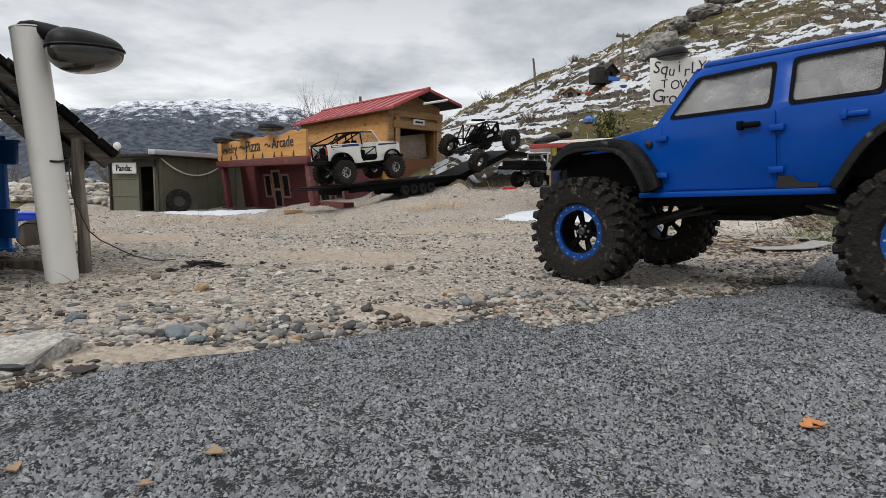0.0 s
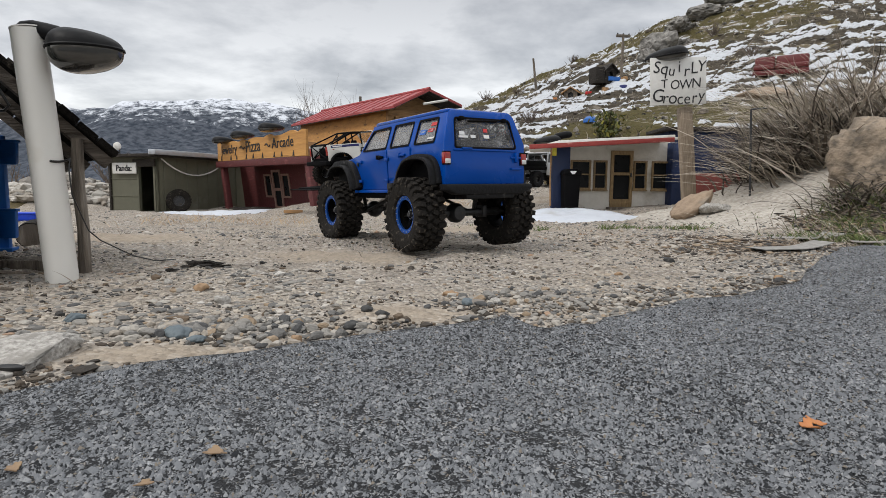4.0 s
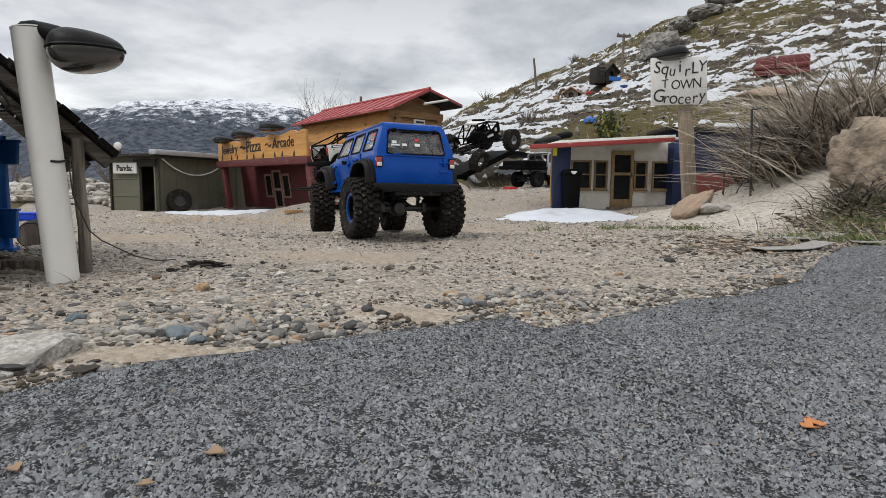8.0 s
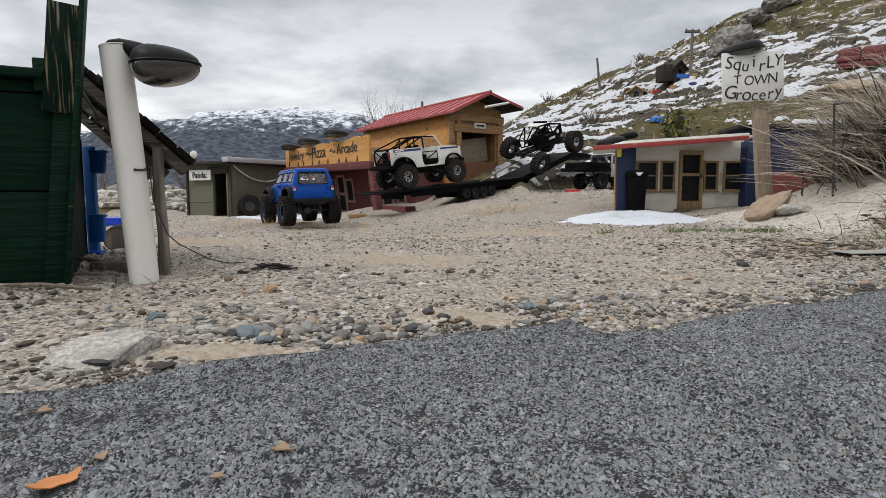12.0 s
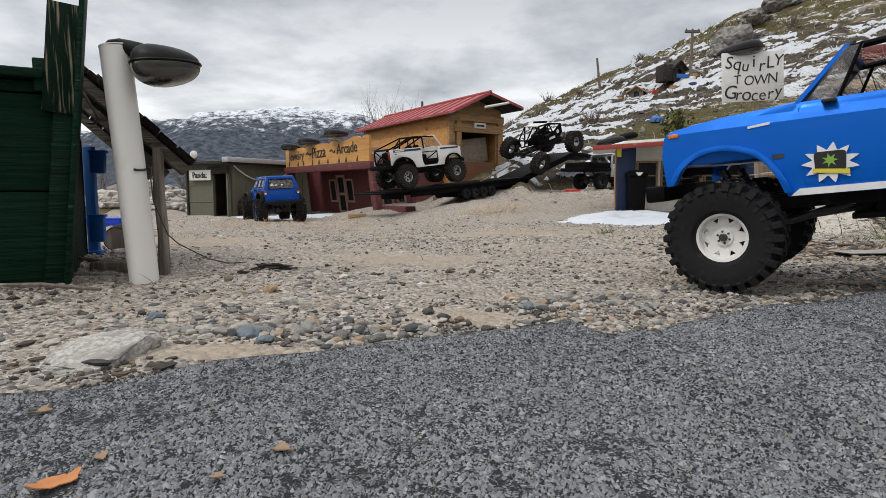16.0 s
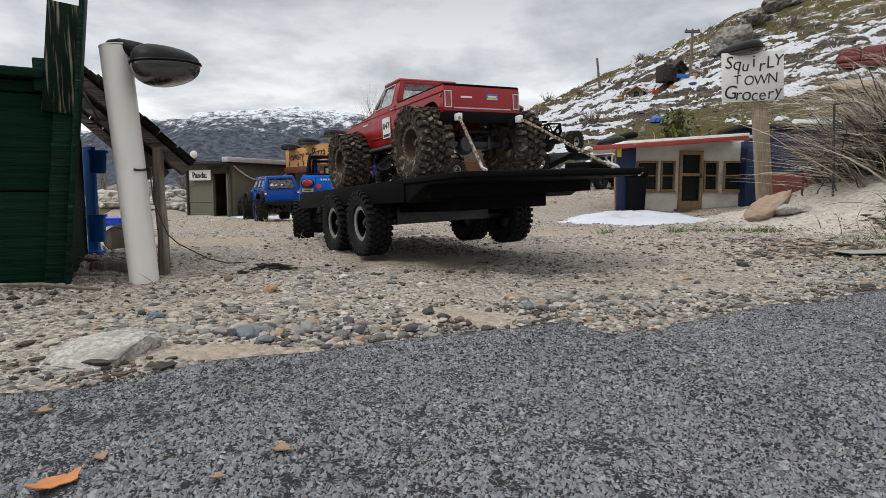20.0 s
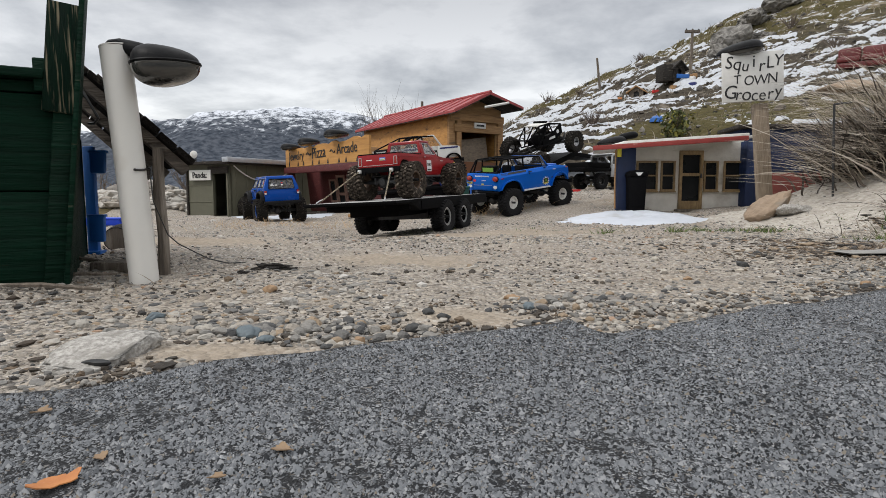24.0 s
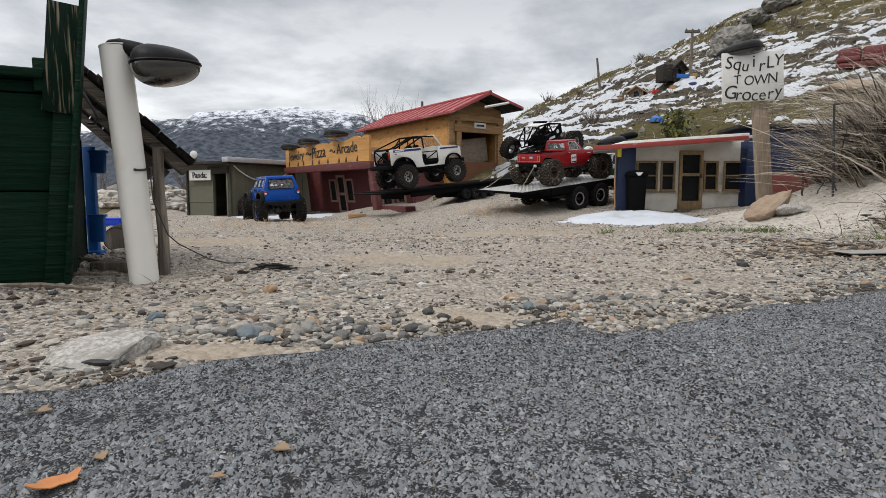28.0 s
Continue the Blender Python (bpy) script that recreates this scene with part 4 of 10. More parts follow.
STEEL = material("dark_steel", (0.085, 0.085, 0.088), (0.045, 0.045, 0.046), rough=0.45, metal=0.7, scale=140, bump=0.2, spots=(0.10, 0.075, 0.055), spot_scale=40, spot_amount=0.35)
CHASSIS = material("dusty_chassis", (0.016, 0.0155, 0.015), (0.007, 0.007, 0.007), rough=0.8, spec=0.15, scale=90, bump=0.3, spots=(0.08, 0.066, 0.05), spot_scale=30, spot_amount=0.42)
RED_LENS = material("red_lens", (0.34, 0.014, 0.008), (0.22, 0.009, 0.006), rough=0.18, scale=200, bump=0.1, coat=0.5)
ORANGE_LENS = material("orange_lens", (0.75, 0.17, 0.015), rough=0.2, scale=200, bump=0.1, coat=0.4)
CLEAR_LENS = material("clear_lens", (0.72, 0.72, 0.70), (0.55, 0.55, 0.54), rough=0.15, scale=200, bump=0.15, coat=0.5)
PANE = glass("hazy_plastic_pane", (0.36, 0.36, 0.36), 0.60, 0.06)
CLEAR_PANE = glass("clear_plastic_pane", (0.30, 0.30, 0.30), 0.80, 0.05)
DARK_PANE = glass("smoked_pane", (0.04, 0.04, 0.042), 0.25, 0.06)
STICK_RED, STICK_WHITE = material("sticker_red", (0.62, 0.03, 0.03), rough=0.4, bump=0), material("sticker_white", (0.78, 0.78, 0.78), rough=0.4, bump=0)
STICK_BLUE, STICK_YELLOW = material("sticker_blue", (0.03, 0.14, 0.55), rough=0.4, bump=0), material("sticker_yellow", (0.72, 0.62, 0.05), rough=0.4, bump=0)
STICK_GREEN, STICK_BLACK = material("sticker_green", (0.22, 0.42, 0.06), rough=0.4, bump=0), material("sticker_black", (0.012, 0.012, 0.012), rough=0.4, bump=0)
PLATE = material("diamond_plate", (0.46, 0.455, 0.44), (0.33, 0.325, 0.31), rough=0.45, metal=0.55, scale=60, bump=0.1, spots=(0.30, 0.27, 0.23), spot_scale=12, spot_amount=0.45)
ROPE_BLUE, ROPE_TAN = material("blue_cord", (0.02, 0.06, 0.42), (0.01, 0.02, 0.16), rough=0.8, scale=600, bump=0.6), material("tan_cord", (0.30, 0.25, 0.17), (0.012, 0.011, 0.010), rough=0.85, scale=260, bump=0.6, contrast=0.06)
MIRROR_Y = Matrix.Diagonal((1, -1, 1, 1))
MESHES = {}


def cached(key, build, mat, smooth=35):
    if key not in MESHES:
        MESHES[key] = build().mesh(key[0], mat, smooth)
    return MESHES[key]


def ring(r, n, start=0.0):
    return [(r * math.cos(start + 2 * math.pi * i / n), r * math.sin(start + 2 * math.pi * i / n)) for i in range(n)]


def tyre_geo(R, w, bead, lugs, chunky):
    """The rounded carcass of a tyre about the y axis."""
    g = Geo()
    h = w / 2
    r0 = R - 0.10 * R
    prof = [(bead, -h * 0.62), (bead + 0.12 * (R - bead), -h * 0.86), (bead + 0.5 * (R - bead), -h), (r0 - 0.03 * R, -h * 0.97), (r0, -h * 0.8), (r0 + 0.02 * R, 0), (r0, h * 0.8),
            (r0 - 0.03 * R, h * 0.97), (bead + 0.5 * (R - bead), h), (bead + 0.12 * (R - bead), h * 0.86), (bead, h * 0.62)]
    g.lathe(prof, 40, closed=True)
    return g


def tread_geo(R, w, bead, lugs, chunky):
    """Staggered tread blocks and shoulder lugs."""
    g = Geo()
    h = w / 2
    r0 = R - 0.10 * R
    pitch = 2 * math.pi / lugs
    lw = R * pitch * 0.5 * (0.62 if chunky else 0.56)
    for i in range(lugs):
        for row, (y, width, turn) in enumerate(((-0.66, 0.56, 9), (-0.16, 0.40, -22), (0.28, 0.40, 22), (0.74, 0.50, -9))):
            a = pitch * (i + (0.5 if row % 2 else 0))
            m = Matrix.Rotation(-a, 4, "Y") @ pose(0, y * h, 0, turn, 0, 0)
            lo, hi = r0 - 0.01, R
            yy = width * h / 2 * 1.05
            top = 0.82
            v = [(lo, -yy, -lw), (lo, yy, -lw), (lo, yy, lw), (lo, -yy, lw), (hi, -yy * top, -lw * top), (hi, yy * top, -lw * top), (hi, yy * top, lw * top), (hi, -yy * top, lw * top)]
            g.add(v, [(4, 5, 6, 7), (0, 4, 7, 3), (1, 2, 6, 5), (0, 1, 5, 4), (2, 3, 7, 6)], m)
        for s in (-1, 1):
            a = pitch * (i + (0.5 if s > 0 else 0))
            m = Matrix.Rotation(-a, 4, "Y")
            r1, r2 = bead + 0.62 * (R - bead), R * 0.985
            y0, y1, y2 = s * h * 0.9, s * h * 1.07, s * h * 0.98
            k = lw * (1.0 if i % 2 else 0.7)
            v = [(r1, y0, -k), (r1, y0, k), (r1 + 0.004, y1, k * 0.8), (r1 + 0.004, y1, -k * 0.8), (r2, y0 * 0.8, -k), (r2, y0 * 0.8, k), (r2, y2, k * 0.8), (r2, y2, -k * 0.8)]
            g.add(v, [(0, 3, 2, 1), (3, 7, 6, 2), (4, 5, 6, 7), (0, 4, 7, 3), (1, 2, 6, 5)], m)
    return g


def rim_geo(bead, w, style):
    """The rim's barrel and face; the face looks to +y."""
    g = Geo()
    h = w / 2 * 0.62
    g.lathe([(bead, -h), (bead * 0.93, -h * 0.9), (bead * 0.86, 0), (bead * 0.90, h * 0.95), (bead, h), (bead * 1.01, h * 0.5), (bead * 1.01, -h)], 32, closed=True)
    d0, d1 = h * 0.20, h * 0.36
    if style == "holes":
        holes = []
        for i in range(8):
            a = 2 * math.pi * i / 8
            c, s = math.cos(a), math.sin(a)
            holes.append([((bead * 0.70 + p * bead) * c - q * bead * s, (bead * 0.70 + p * bead) * s + q * bead * c) for p, q in ((-0.10, 0.0), (0.09, 0.13), (0.09, -0.13))])
        g.sheet(ring(bead * 0.92, 32), holes, d0, d1)
        g.lathe([(bead * 0.36, d1), (bead * 0.36, d1 + h * 0.12), (0.0005, d1 + h * 0.14)], 20)
    elif style == "spokes":
        for i in range(6):
            m = Matrix.Rotation(2 * math.pi * i / 6, 4, "Y")
            g.box(bead * 0.2, bead * 0.92, d0 * 0.6, d1, -bead * 0.11, bead * 0.11, 0.0008, m)
        g.lathe([(bead * 0.34, d0 * 0.5), (bead * 0.34, d1 * 1.1), (0.0005, d1 * 1.2)], 20)
    else:
        for i in range(12):
            m = Matrix.Rotation(2 * math.pi * i / 12, 4, "Y") @ pose(0, 0, 0, 0, 10 if i % 2 else -10, 0)
            g.box(bead * 0.25, bead * 0.94, d0 * 0.7, d1, -bead * 0.05, bead * 0.05, 0.0, m)
        g.lathe([(bead * 0.36, d0 * 0.5), (bead * 0.36, d1 * 1.1), (0.0005, d1 * 1.2)], 20)
    return g


def bolts_geo(r, n, y, size):
    g = Geo()
    for i in range(n):
        a = 2 * math.pi * i / n
        m = pose(r * math.cos(a), y, r * math.sin(a))
        g.lathe([(size, 0), (size, size * 1.1), (0.0002, size * 1.3)], 6, m)
    return g


def wheel(car, name, m, kind, left):
    """A wheel of a car: axle stub, tyre, rim, clamp ring, bolts and cap. Its face looks to +y on the left side, to -y on the right."""
    R, w, bead, lugs, chunky, rubber, style, rim_mat, ring_mat = kind
    key = (R, w, bead, lugs)
    stub = part("wheel", cached(("wheel", *key), lambda: Geo().lathe([(bead * 0.16, -w * 0.5), (bead * 0.16, w * 0.22), (bead * 0.12, w * 0.24), (0.0003, w * 0.24)], 12), STEEL), STEEL, car, m=m)
    face = Matrix.Identity(4) if left else Matrix.Rotation(math.pi, 4, "Z")
    part("tyre", cached(("tyre", *key, rubber.name), lambda: tyre_geo(R, w, bead, lugs, chunky), rubber, 28), rubber, stub, m=face)
    part("tread", cached(("tread", *key, rubber.name), lambda: tread_geo(R, w, bead, lugs, chunky), rubber, 28), rubber, stub, m=face, kind="stuff")
    part("rim", cached(("rim", *key, style, rim_mat.name), lambda: rim_geo(bead, w, style), rim_mat), rim_mat, stub, m=face)
    h = w / 2 * 0.62
    if ring_mat:
        part("clamp_ring", cached(("clamp_ring", *key, ring_mat.name), lambda: Geo().lathe([(bead * 0.84, h * 0.9), (bead * 0.84, h * 1.12), (bead * 1.06, h * 1.16), (bead * 1.09, h * 0.95)], 36, closed=True), ring_mat), ring_mat, stub, m=face)
        part("ring_bolts", cached(("ring_bolts", *key, ring_mat.name), lambda: bolts_geo(bead * 0.965, 18, h * 1.13, bead * 0.035), ALLOY), ALLOY, stub, m=face, kind="stuff")
    part("lug_nuts", cached(("lug_nuts", *key), lambda: bolts_geo(bead * 0.24, 6, h * 0.42, bead * 0.05), ALLOY if style != "holes" else STEEL), ALLOY, stub, m=face, kind="stuff")
    # added black disc that stands for the shaded depth behind the spokes
    if style == "spokes" and R > 0.05:
        part("brake_drum", cached(("brake_drum", *key), lambda: Geo().lathe([(bead * 0.80, -h * 0.5), (bead * 0.80, -h * 0.25), (0.0003, -h * 0.2)], 24), STICK_BLACK), STICK_BLACK, stub, m=face)
    part("hub_cap", cached(("hub_cap", *key), lambda: Geo().lathe([(bead * 0.13, h * 0.2), (bead * 0.13, h * 0.62), (bead * 0.09, h * 0.7), (0.0003, h * 0.7)], 12), BLACK), BLACK, stub, m=face)
    return stub


def arch_strip(pts, y0, y1, thick):
    """A flare that follows a wheel arch given as x, z points."""
    inner = []
    c = Vector((sum(p[0] for p in pts) / len(pts), min(p[1] for p in pts)))
    for p in pts:
        d = (c - Vector(p)).normalized()
        inner.append((p[0] + d.x * thick, p[1] + d.y * thick))
    return Geo().sheet(list(pts) + inner[::-1], [], y0, y1, bevel=0.001)


def fair(pts):
    """A smooth run of points through an arch's corners."""
    p = [Vector(q) for q in pts]
    out = [p[0]]
    for i in range(len(p) - 1):
        a, b, c, d = p[max(i - 1, 0)], p[i], p[i + 1], p[min(i + 2, len(p) - 1)]
        for t in (0.25, 0.5, 0.75, 1.0):
            out.append(0.5 * (2 * b + (c - a) * t + (2 * a - 5 * b + 4 * c - d) * t * t + (3 * b - a - 3 * c + d) * t ** 3))
    return [(q.x, q.y) for q in out]


def grow_poly(poly, d):
    c = Vector((sum(p[0] for p in poly) / len(poly), sum(p[1] for p in poly) / len(poly)))
    return [(p[0] + (d if p[0] > c.x else -d), p[1] + (d if p[1] > c.y else -d)) for p in poly]


def rounded(poly, r, n=3):
    """Rounds the corners of a polygon."""
    out = []
    k = len(poly)
    for i in range(k):
        p0, p, p1 = Vector(poly[i - 1]), Vector(poly[i]), Vector(poly[(i + 1) % k])
        a, b = (p0 - p), (p1 - p)
        ra = min(r, a.length * 0.45, b.length * 0.45)
        a, b = p + a.normalized() * ra, p + b.normalized() * ra
        for j in range(n + 1):
            t = j / n
            q = a * (1 - t) ** 2 + p * 2 * t * (1 - t) + b * t * t
            out.append((q.x, q.y))
    return out


def running_gear(car, half_base, track, r, body_z, skid=True):
    """Ladder frame, axles with differentials, links, shocks and drive shaft."""
    g = Geo()
    for s in (-1, 1):
        g.box(-0.215, 0.2, s * 0.032 - 0.006, s * 0.032 + 0.006, body_z - 0.018, body_z - 0.002, 0.001)
    for x in (-0.2, -0.09, 0.02, 0.11, 0.19):
        g.box(x - 0.006, x + 0.006, -0.034, 0.034, body_z - 0.016, body_z - 0.004)
    part("frame", g, CHASSIS, car)
    part("gearbox", Geo().box(-0.05, 0.03, -0.024, 0.024, body_z - 0.03, body_z + 0.01, 0.004).box(-0.02, 0.05, -0.035, 0.035, body_z - 0.034, body_z - 0.028, 0.001), CHASSIS, car)
    for name, x in (("front_axle", half_base), ("rear_axle", -half_base)):
        g = Geo().tube([(x, -track, r), (x, track, r)], 0.0065, 10)
        g.lathe([(0.0003, -0.017), (0.012, -0.015), (0.0175, -0.005), (0.0175, 0.005), (0.012, 0.015), (0.0003, 0.017)], 16, pose(x, 0.012, r, 0, 0, 90))
        g.box(x - 0.010, x + 0.010, -track * 0.62, -track * 0.5, r - 0.009, r + 0.012, 0.002).box(x - 0.010, x + 0.010, track * 0.5, track * 0.62, r - 0.009, r + 0.012, 0.002)
        part(name, g, STEEL, car)
        for s in (-1, 1):
            lean = 0.018 if x > 0 else -0.018
            g = Geo().tube([(x - lean, s * track * 0.5, r + 0.008), (x + lean * 0.6, s * track * 0.44, body_z + 0.03)], 0.0042, 8)
            coil = [(x - lean + (lean * 1.6) * t + 0.0065 * math.cos(t * 44), s * track * (0.5 - 0.06 * t) + 0.0065 * math.sin(t * 44), r + 0.014 + (body_z + 0.012 - r) * t) for t in np.linspace(0.05, 0.95, 44)]
            g.tube(coil, 0.0011, 5)
            part("shock", g, STEEL, car, "coil-over shock absorber")
            part("link", Geo().tube([(x, s * track * 0.42, r - 0.006), (x * 0.32, s * 0.03, body_z - 0.018)], 0.0033, 8), STEEL, car)
    part("drive_shaft", Geo().tube([(-half_base, 0.010, r + 0.004), (0, 0.010, body_z - 0.018), (half_base, 0.010, r + 0.004)], 0.004, 8), STEEL, car)


def four_wheels(car, kind, half_base, centre):
    R = kind[0]
    out = []
    for x in (half_base, -half_base):
        for s in (1, -1):
            out.append(wheel(car, "wheel", pose(x, s * centre, R), kind, s > 0))
    return out


# ---------------------------------------------------------------- the long blue four-door
KIND_JEEP = (0.0625, 0.052, 0.030, 27, True, DUSTY_RUBBER, "split", BLACK, RING_BLUE)
KIND_SCOUT = (0.0575, 0.046, 0.0255, 26, False, RUBBER, "holes", STEEL_WHITE, None)
KIND_RED = (0.0545, 0.052, 0.0265, 27, True, MUDDY_RUBBER, "split", BRONZE, BRONZE)
KIND_BRONCO = (0.060, 0.046, 0.025, 22, True, DUSTY_RUBBER, "spokes", ALLOY, None)
KIND_TRAILER = (0.0525, 0.040, 0.0265, 30, False, RUBBER, "spokes", BLACK, RING_GREY)
KIND_BUGGY = (0.066, 0.052, 0.027, 20, True, DUSTY_RUBBER, "split", ALLOY, None)
KIND_SMALL = (0.027, 0.022, 0.013, 18, False, RUBBER, "spokes", STEEL, None)


def four_door():
    car = thing("toy_off_roader", "royal blue four-door radio-controlled off-roader with muddy tyres", "model car")
    BELT, HW = 0.178, 0.083

    def lean(x, y, z):
        return (x, y - math.copysign(max(0, z - BELT) * 0.33 + max(0, BELT - 0.02 - z) * 0.05, y), z)

    arch_f = fair([(0.080, 0.106), (0.086, 0.122), (0.100, 0.143), (0.118, 0.154), (0.150, 0.1575), (0.182, 0.153), (0.203, 0.136)])
    arch_r = fair([(-0.216, 0.112), (-0.211, 0.138), (-0.196, 0.153), (-0.168, 0.158), (-0.132, 0.156), (-0.110, 0.141), (-0.092, 0.112), (-0.088, 0.104)])
    outer = [(-0.228, 0.112), (-0.2305, 0.15), (-0.2285, 0.184), (-0.221, 0.216), (-0.214, 0.2275), (-0.20, 0.2315), (-0.09, 0.2335), (0.022, 0.2315), (0.036, 0.2275), (0.044, 0.2205), (0.078, 0.1745), (0.088, 0.1725),
             (0.196, 0.1575)] + arch_f[::-1] + [(0.096, 0.104)] + arch_r[::-1]
    def band(pts, d, top):
        wide = []
        for x, z in pts:
            v = Vector((x - 0.1565 if x > 0 else x + 0.1565, z - 0.075)).normalized()
            wide.append((x + v.x * d, min(top, z + v.y * d)))
        return list(pts) + wide[::-1]

    def front_flare_geo():
        return arch_strip(arch_f, HW - 0.006, HW + 0.021, 0.004).sheet(band(arch_f, 0.011, 0.1655), [], HW - 0.002, HW + 0.010, None, 0.0025)

    doors = [[(0.061, 0.1815), (0.036, 0.2165), (-0.033, 0.2195), (-0.033, 0.1815)],
             [(-0.051, 0.1815), (-0.051, 0.2198), (-0.117, 0.2203), (-0.117, 0.1820)],
             [(-0.137, 0.1815), (-0.137, 0.2200), (-0.195, 0.2200), (-0.1985, 0.1820)]]
    doors = [rounded(d, 0.005) for d in doors]
    side = Geo().sheet(outer, doors, HW - 0.004, HW, bevel=0.0012, warp=lean)
    for s, tilt in ((1, Matrix.Identity(4)), (-1, MIRROR_Y)):
        body = part("body_side", Geo().add(side.v, side.f, tilt), JEEP_BLUE, car)
        for d in doors:
            part("window_trim", Geo().sheet(grow_poly(d, 0.0024), [grow_poly(d, -0.0008)], HW - 0.001, HW + 0.0008, tilt, warp=lean), BLACK, car)
            part("side_window", Geo().sheet(d, [], HW - 0.003, HW - 0.0022, tilt, warp=lean), PANE, car)
        # the doors stand a hair proud, with dark gaps round them
        for nm, pts in (("front_door", [(0.066, 0.106), (0.071, 0.140), (0.070, 0.1765), (-0.0385, 0.1775), (-0.040, 0.106)]),
                        ("rear_door", [(-0.0435, 0.106), (-0.0425, 0.1775), (-0.124, 0.178), (-0.124, 0.160), (-0.103, 0.1325), (-0.088, 0.106)])):
            dr = part(nm, Geo().sheet(rounded(pts, 0.004), [], HW - 0.0005, HW + 0.0014, tilt, 0.0007, lean), JEEP_BLUE, car)
            hx = -0.016 if nm == "front_door" else -0.099
            part("handle", Geo().box(hx - 0.011, hx + 0.010, HW + 0.001, HW + 0.006, 0.1625, 0.1675, 0.0018, tilt).box(hx + 0.004, hx + 0.009, HW, HW + 0.0075, 0.1610, 0.1690, 0.001, tilt), BLACK if nm == "front_door" else JEEP_BLUE, dr)
            for hz in (0.160, 0.122):
                ex = 0.064 if nm == "front_door" else -0.046
                part("hinge", Geo().box(ex - 0.001, ex + 0.012, HW + 0.001, HW + 0.0045, hz - 0.003, hz + 0.003, 0.0012, tilt), JEEP_BLUE, dr)
        part("scratched_corner", Geo().sheet([(-0.074, 0.105), (-0.040, 0.105), (-0.042, 0.116), (-0.053, 0.116), (-0.06, 0.110), (-0.074, 0.109)], [], HW + 0.0012, HW + 0.0022, tilt), STICK_BLACK, car, "black scraped corner patch")
        part("front_flare", front_flare_geo() if s > 0 else Geo().add(*flare_f, MIRROR_Y), SCUFFED, car, "scraped black wheel-arch flare")
        if s > 0:
            f1 = front_flare_geo()
            flare_f = (f1.v, f1.f)
        f2 = arch_strip(arch_r, HW - 0.004, HW + 0.018, 0.004).sheet(band(arch_r, 0.005, 0.166), [], HW - 0.002, HW + 0.008, None, 0.002)
        part("rear_flare", Geo().add(f2.v, f2.f, tilt), SCUFFED, car, "scraped black wheel-arch flare")
        part("rocker", Geo().box(-0.088, 0.096, HW - 0.006, HW + 0.004, 0.0985, 0.1045, 0.0015, tilt), JEEP_BLUE, car)
        part("step_bar", Geo().box(-0.09, 0.1, HW - 0.03, HW - 0.004, 0.090, 0.099, 0.002, tilt), BLACK, car)
        tl = part("tail_light", Geo().box(-0.2345, -0.2235, 0.0735, 0.0850, 0.1445, 0.1630, 0.002, tilt), RED_LENS, car)
        part("reverse_lens", Geo().box(-0.2355, -0.2335, 0.0745, 0.0842, 0.1450, 0.1525, 0.0008, tilt), CLEAR_LENS, tl)
        part("light_housing", Geo().box(-0.2325, -0.2240, 0.0720, 0.0844, 0.1430, 0.1645, 0.001, tilt), BLACK, tl)
        part("inner_fender", Geo().box(0.082, 0.196, 0.040, HW - 0.004, 0.112, 0.152, 0.003, tilt), BLACK, car)
        part("headlight", Geo().lathe([(0.0125, 0), (0.0125, 0.004), (0.009, 0.007), (0.0003, 0.008)], 18, tilt @ pose(0.196, 0.045, 0.147, 0, 0, -90)), CLEAR_LENS, car)
        part("antenna_base", Geo().lathe([(0.004, 0), (0.004, 0.003), (0.0003, 0.004)], 10, tilt @ pose(0.085, HW - 0.001, 0.156)), STICK_BLACK, car)
    roof = Geo().box(-0.214, 0.036, -0.0675, 0.0675, 0.2245, 0.2345, 0.006)
    part("roof", roof, JEEP_BLUE, car)
    back = Matrix.Rotation(math.pi / 2, 4, "Z")
    win = rounded([(-0.063, 0.1715), (0.063, 0.1715), (0.0555, 0.2185), (-0.0555, 0.2185)], 0.006)

    def slant(x, y, z):
        return (x * 1.0, y - max(0, z - 0.18) * 0.27, z)

    tail = [(-0.083, 0.112), (0.083, 0.112), (0.083, 0.178), (0.0675, 0.226), (0.060, 0.2315), (-0.060, 0.2315), (-0.0675, 0.226), (-0.083, 0.178)]
    gate = part("tailgate", Geo().sheet(tail, [win], 0.226, 0.2305, back, 0.0012, slant), JEEP_BLUE, car)
    part("rear_window", Geo().sheet(win, [], 0.2265, 0.2275, back, warp=slant), CLEAR_PANE, car)
    part("window_trim", Geo().sheet(grow_poly(win, 0.002), [grow_poly(win, -0.0006)], 0.229, 0.2311, back, warp=slant), BLACK, car)
    part("wiper", Geo().tube([(-0.2205, -0.03, 0.2165), (-0.2210, 0.03, 0.2145)], 0.0016, 6), BLACK, car)
    for y in (-0.044, 0.044):
        part("glass_hinge", Geo().box(-0.2255, -0.217, y - 0.0032, y + 0.0032, 0.2145, 0.2215, 0.001), BLACK, car)
    part("gate_seam", Geo().box(-0.2322, -0.2300, -0.066, 0.066, 0.1655, 0.1685, 0.001), JEEP_BLUE, car)
    part("gate_handle", Geo().box(-0.2355, -0.230, -0.066, -0.060, 0.148, 0.165, 0.0015), JEEP_BLUE, car)
    part("gate_badge", Geo().box(-0.234, -0.230, 0.030, 0.050, 0.168, 0.171, 0.001), JEEP_BLUE, car)
    for z in (0.154, 0.135):
        part("gate_hinge", Geo().box(-0.2335, -0.230, -0.074, -0.052, z, z + 0.004, 0.0012), JEEP_BLUE, car)
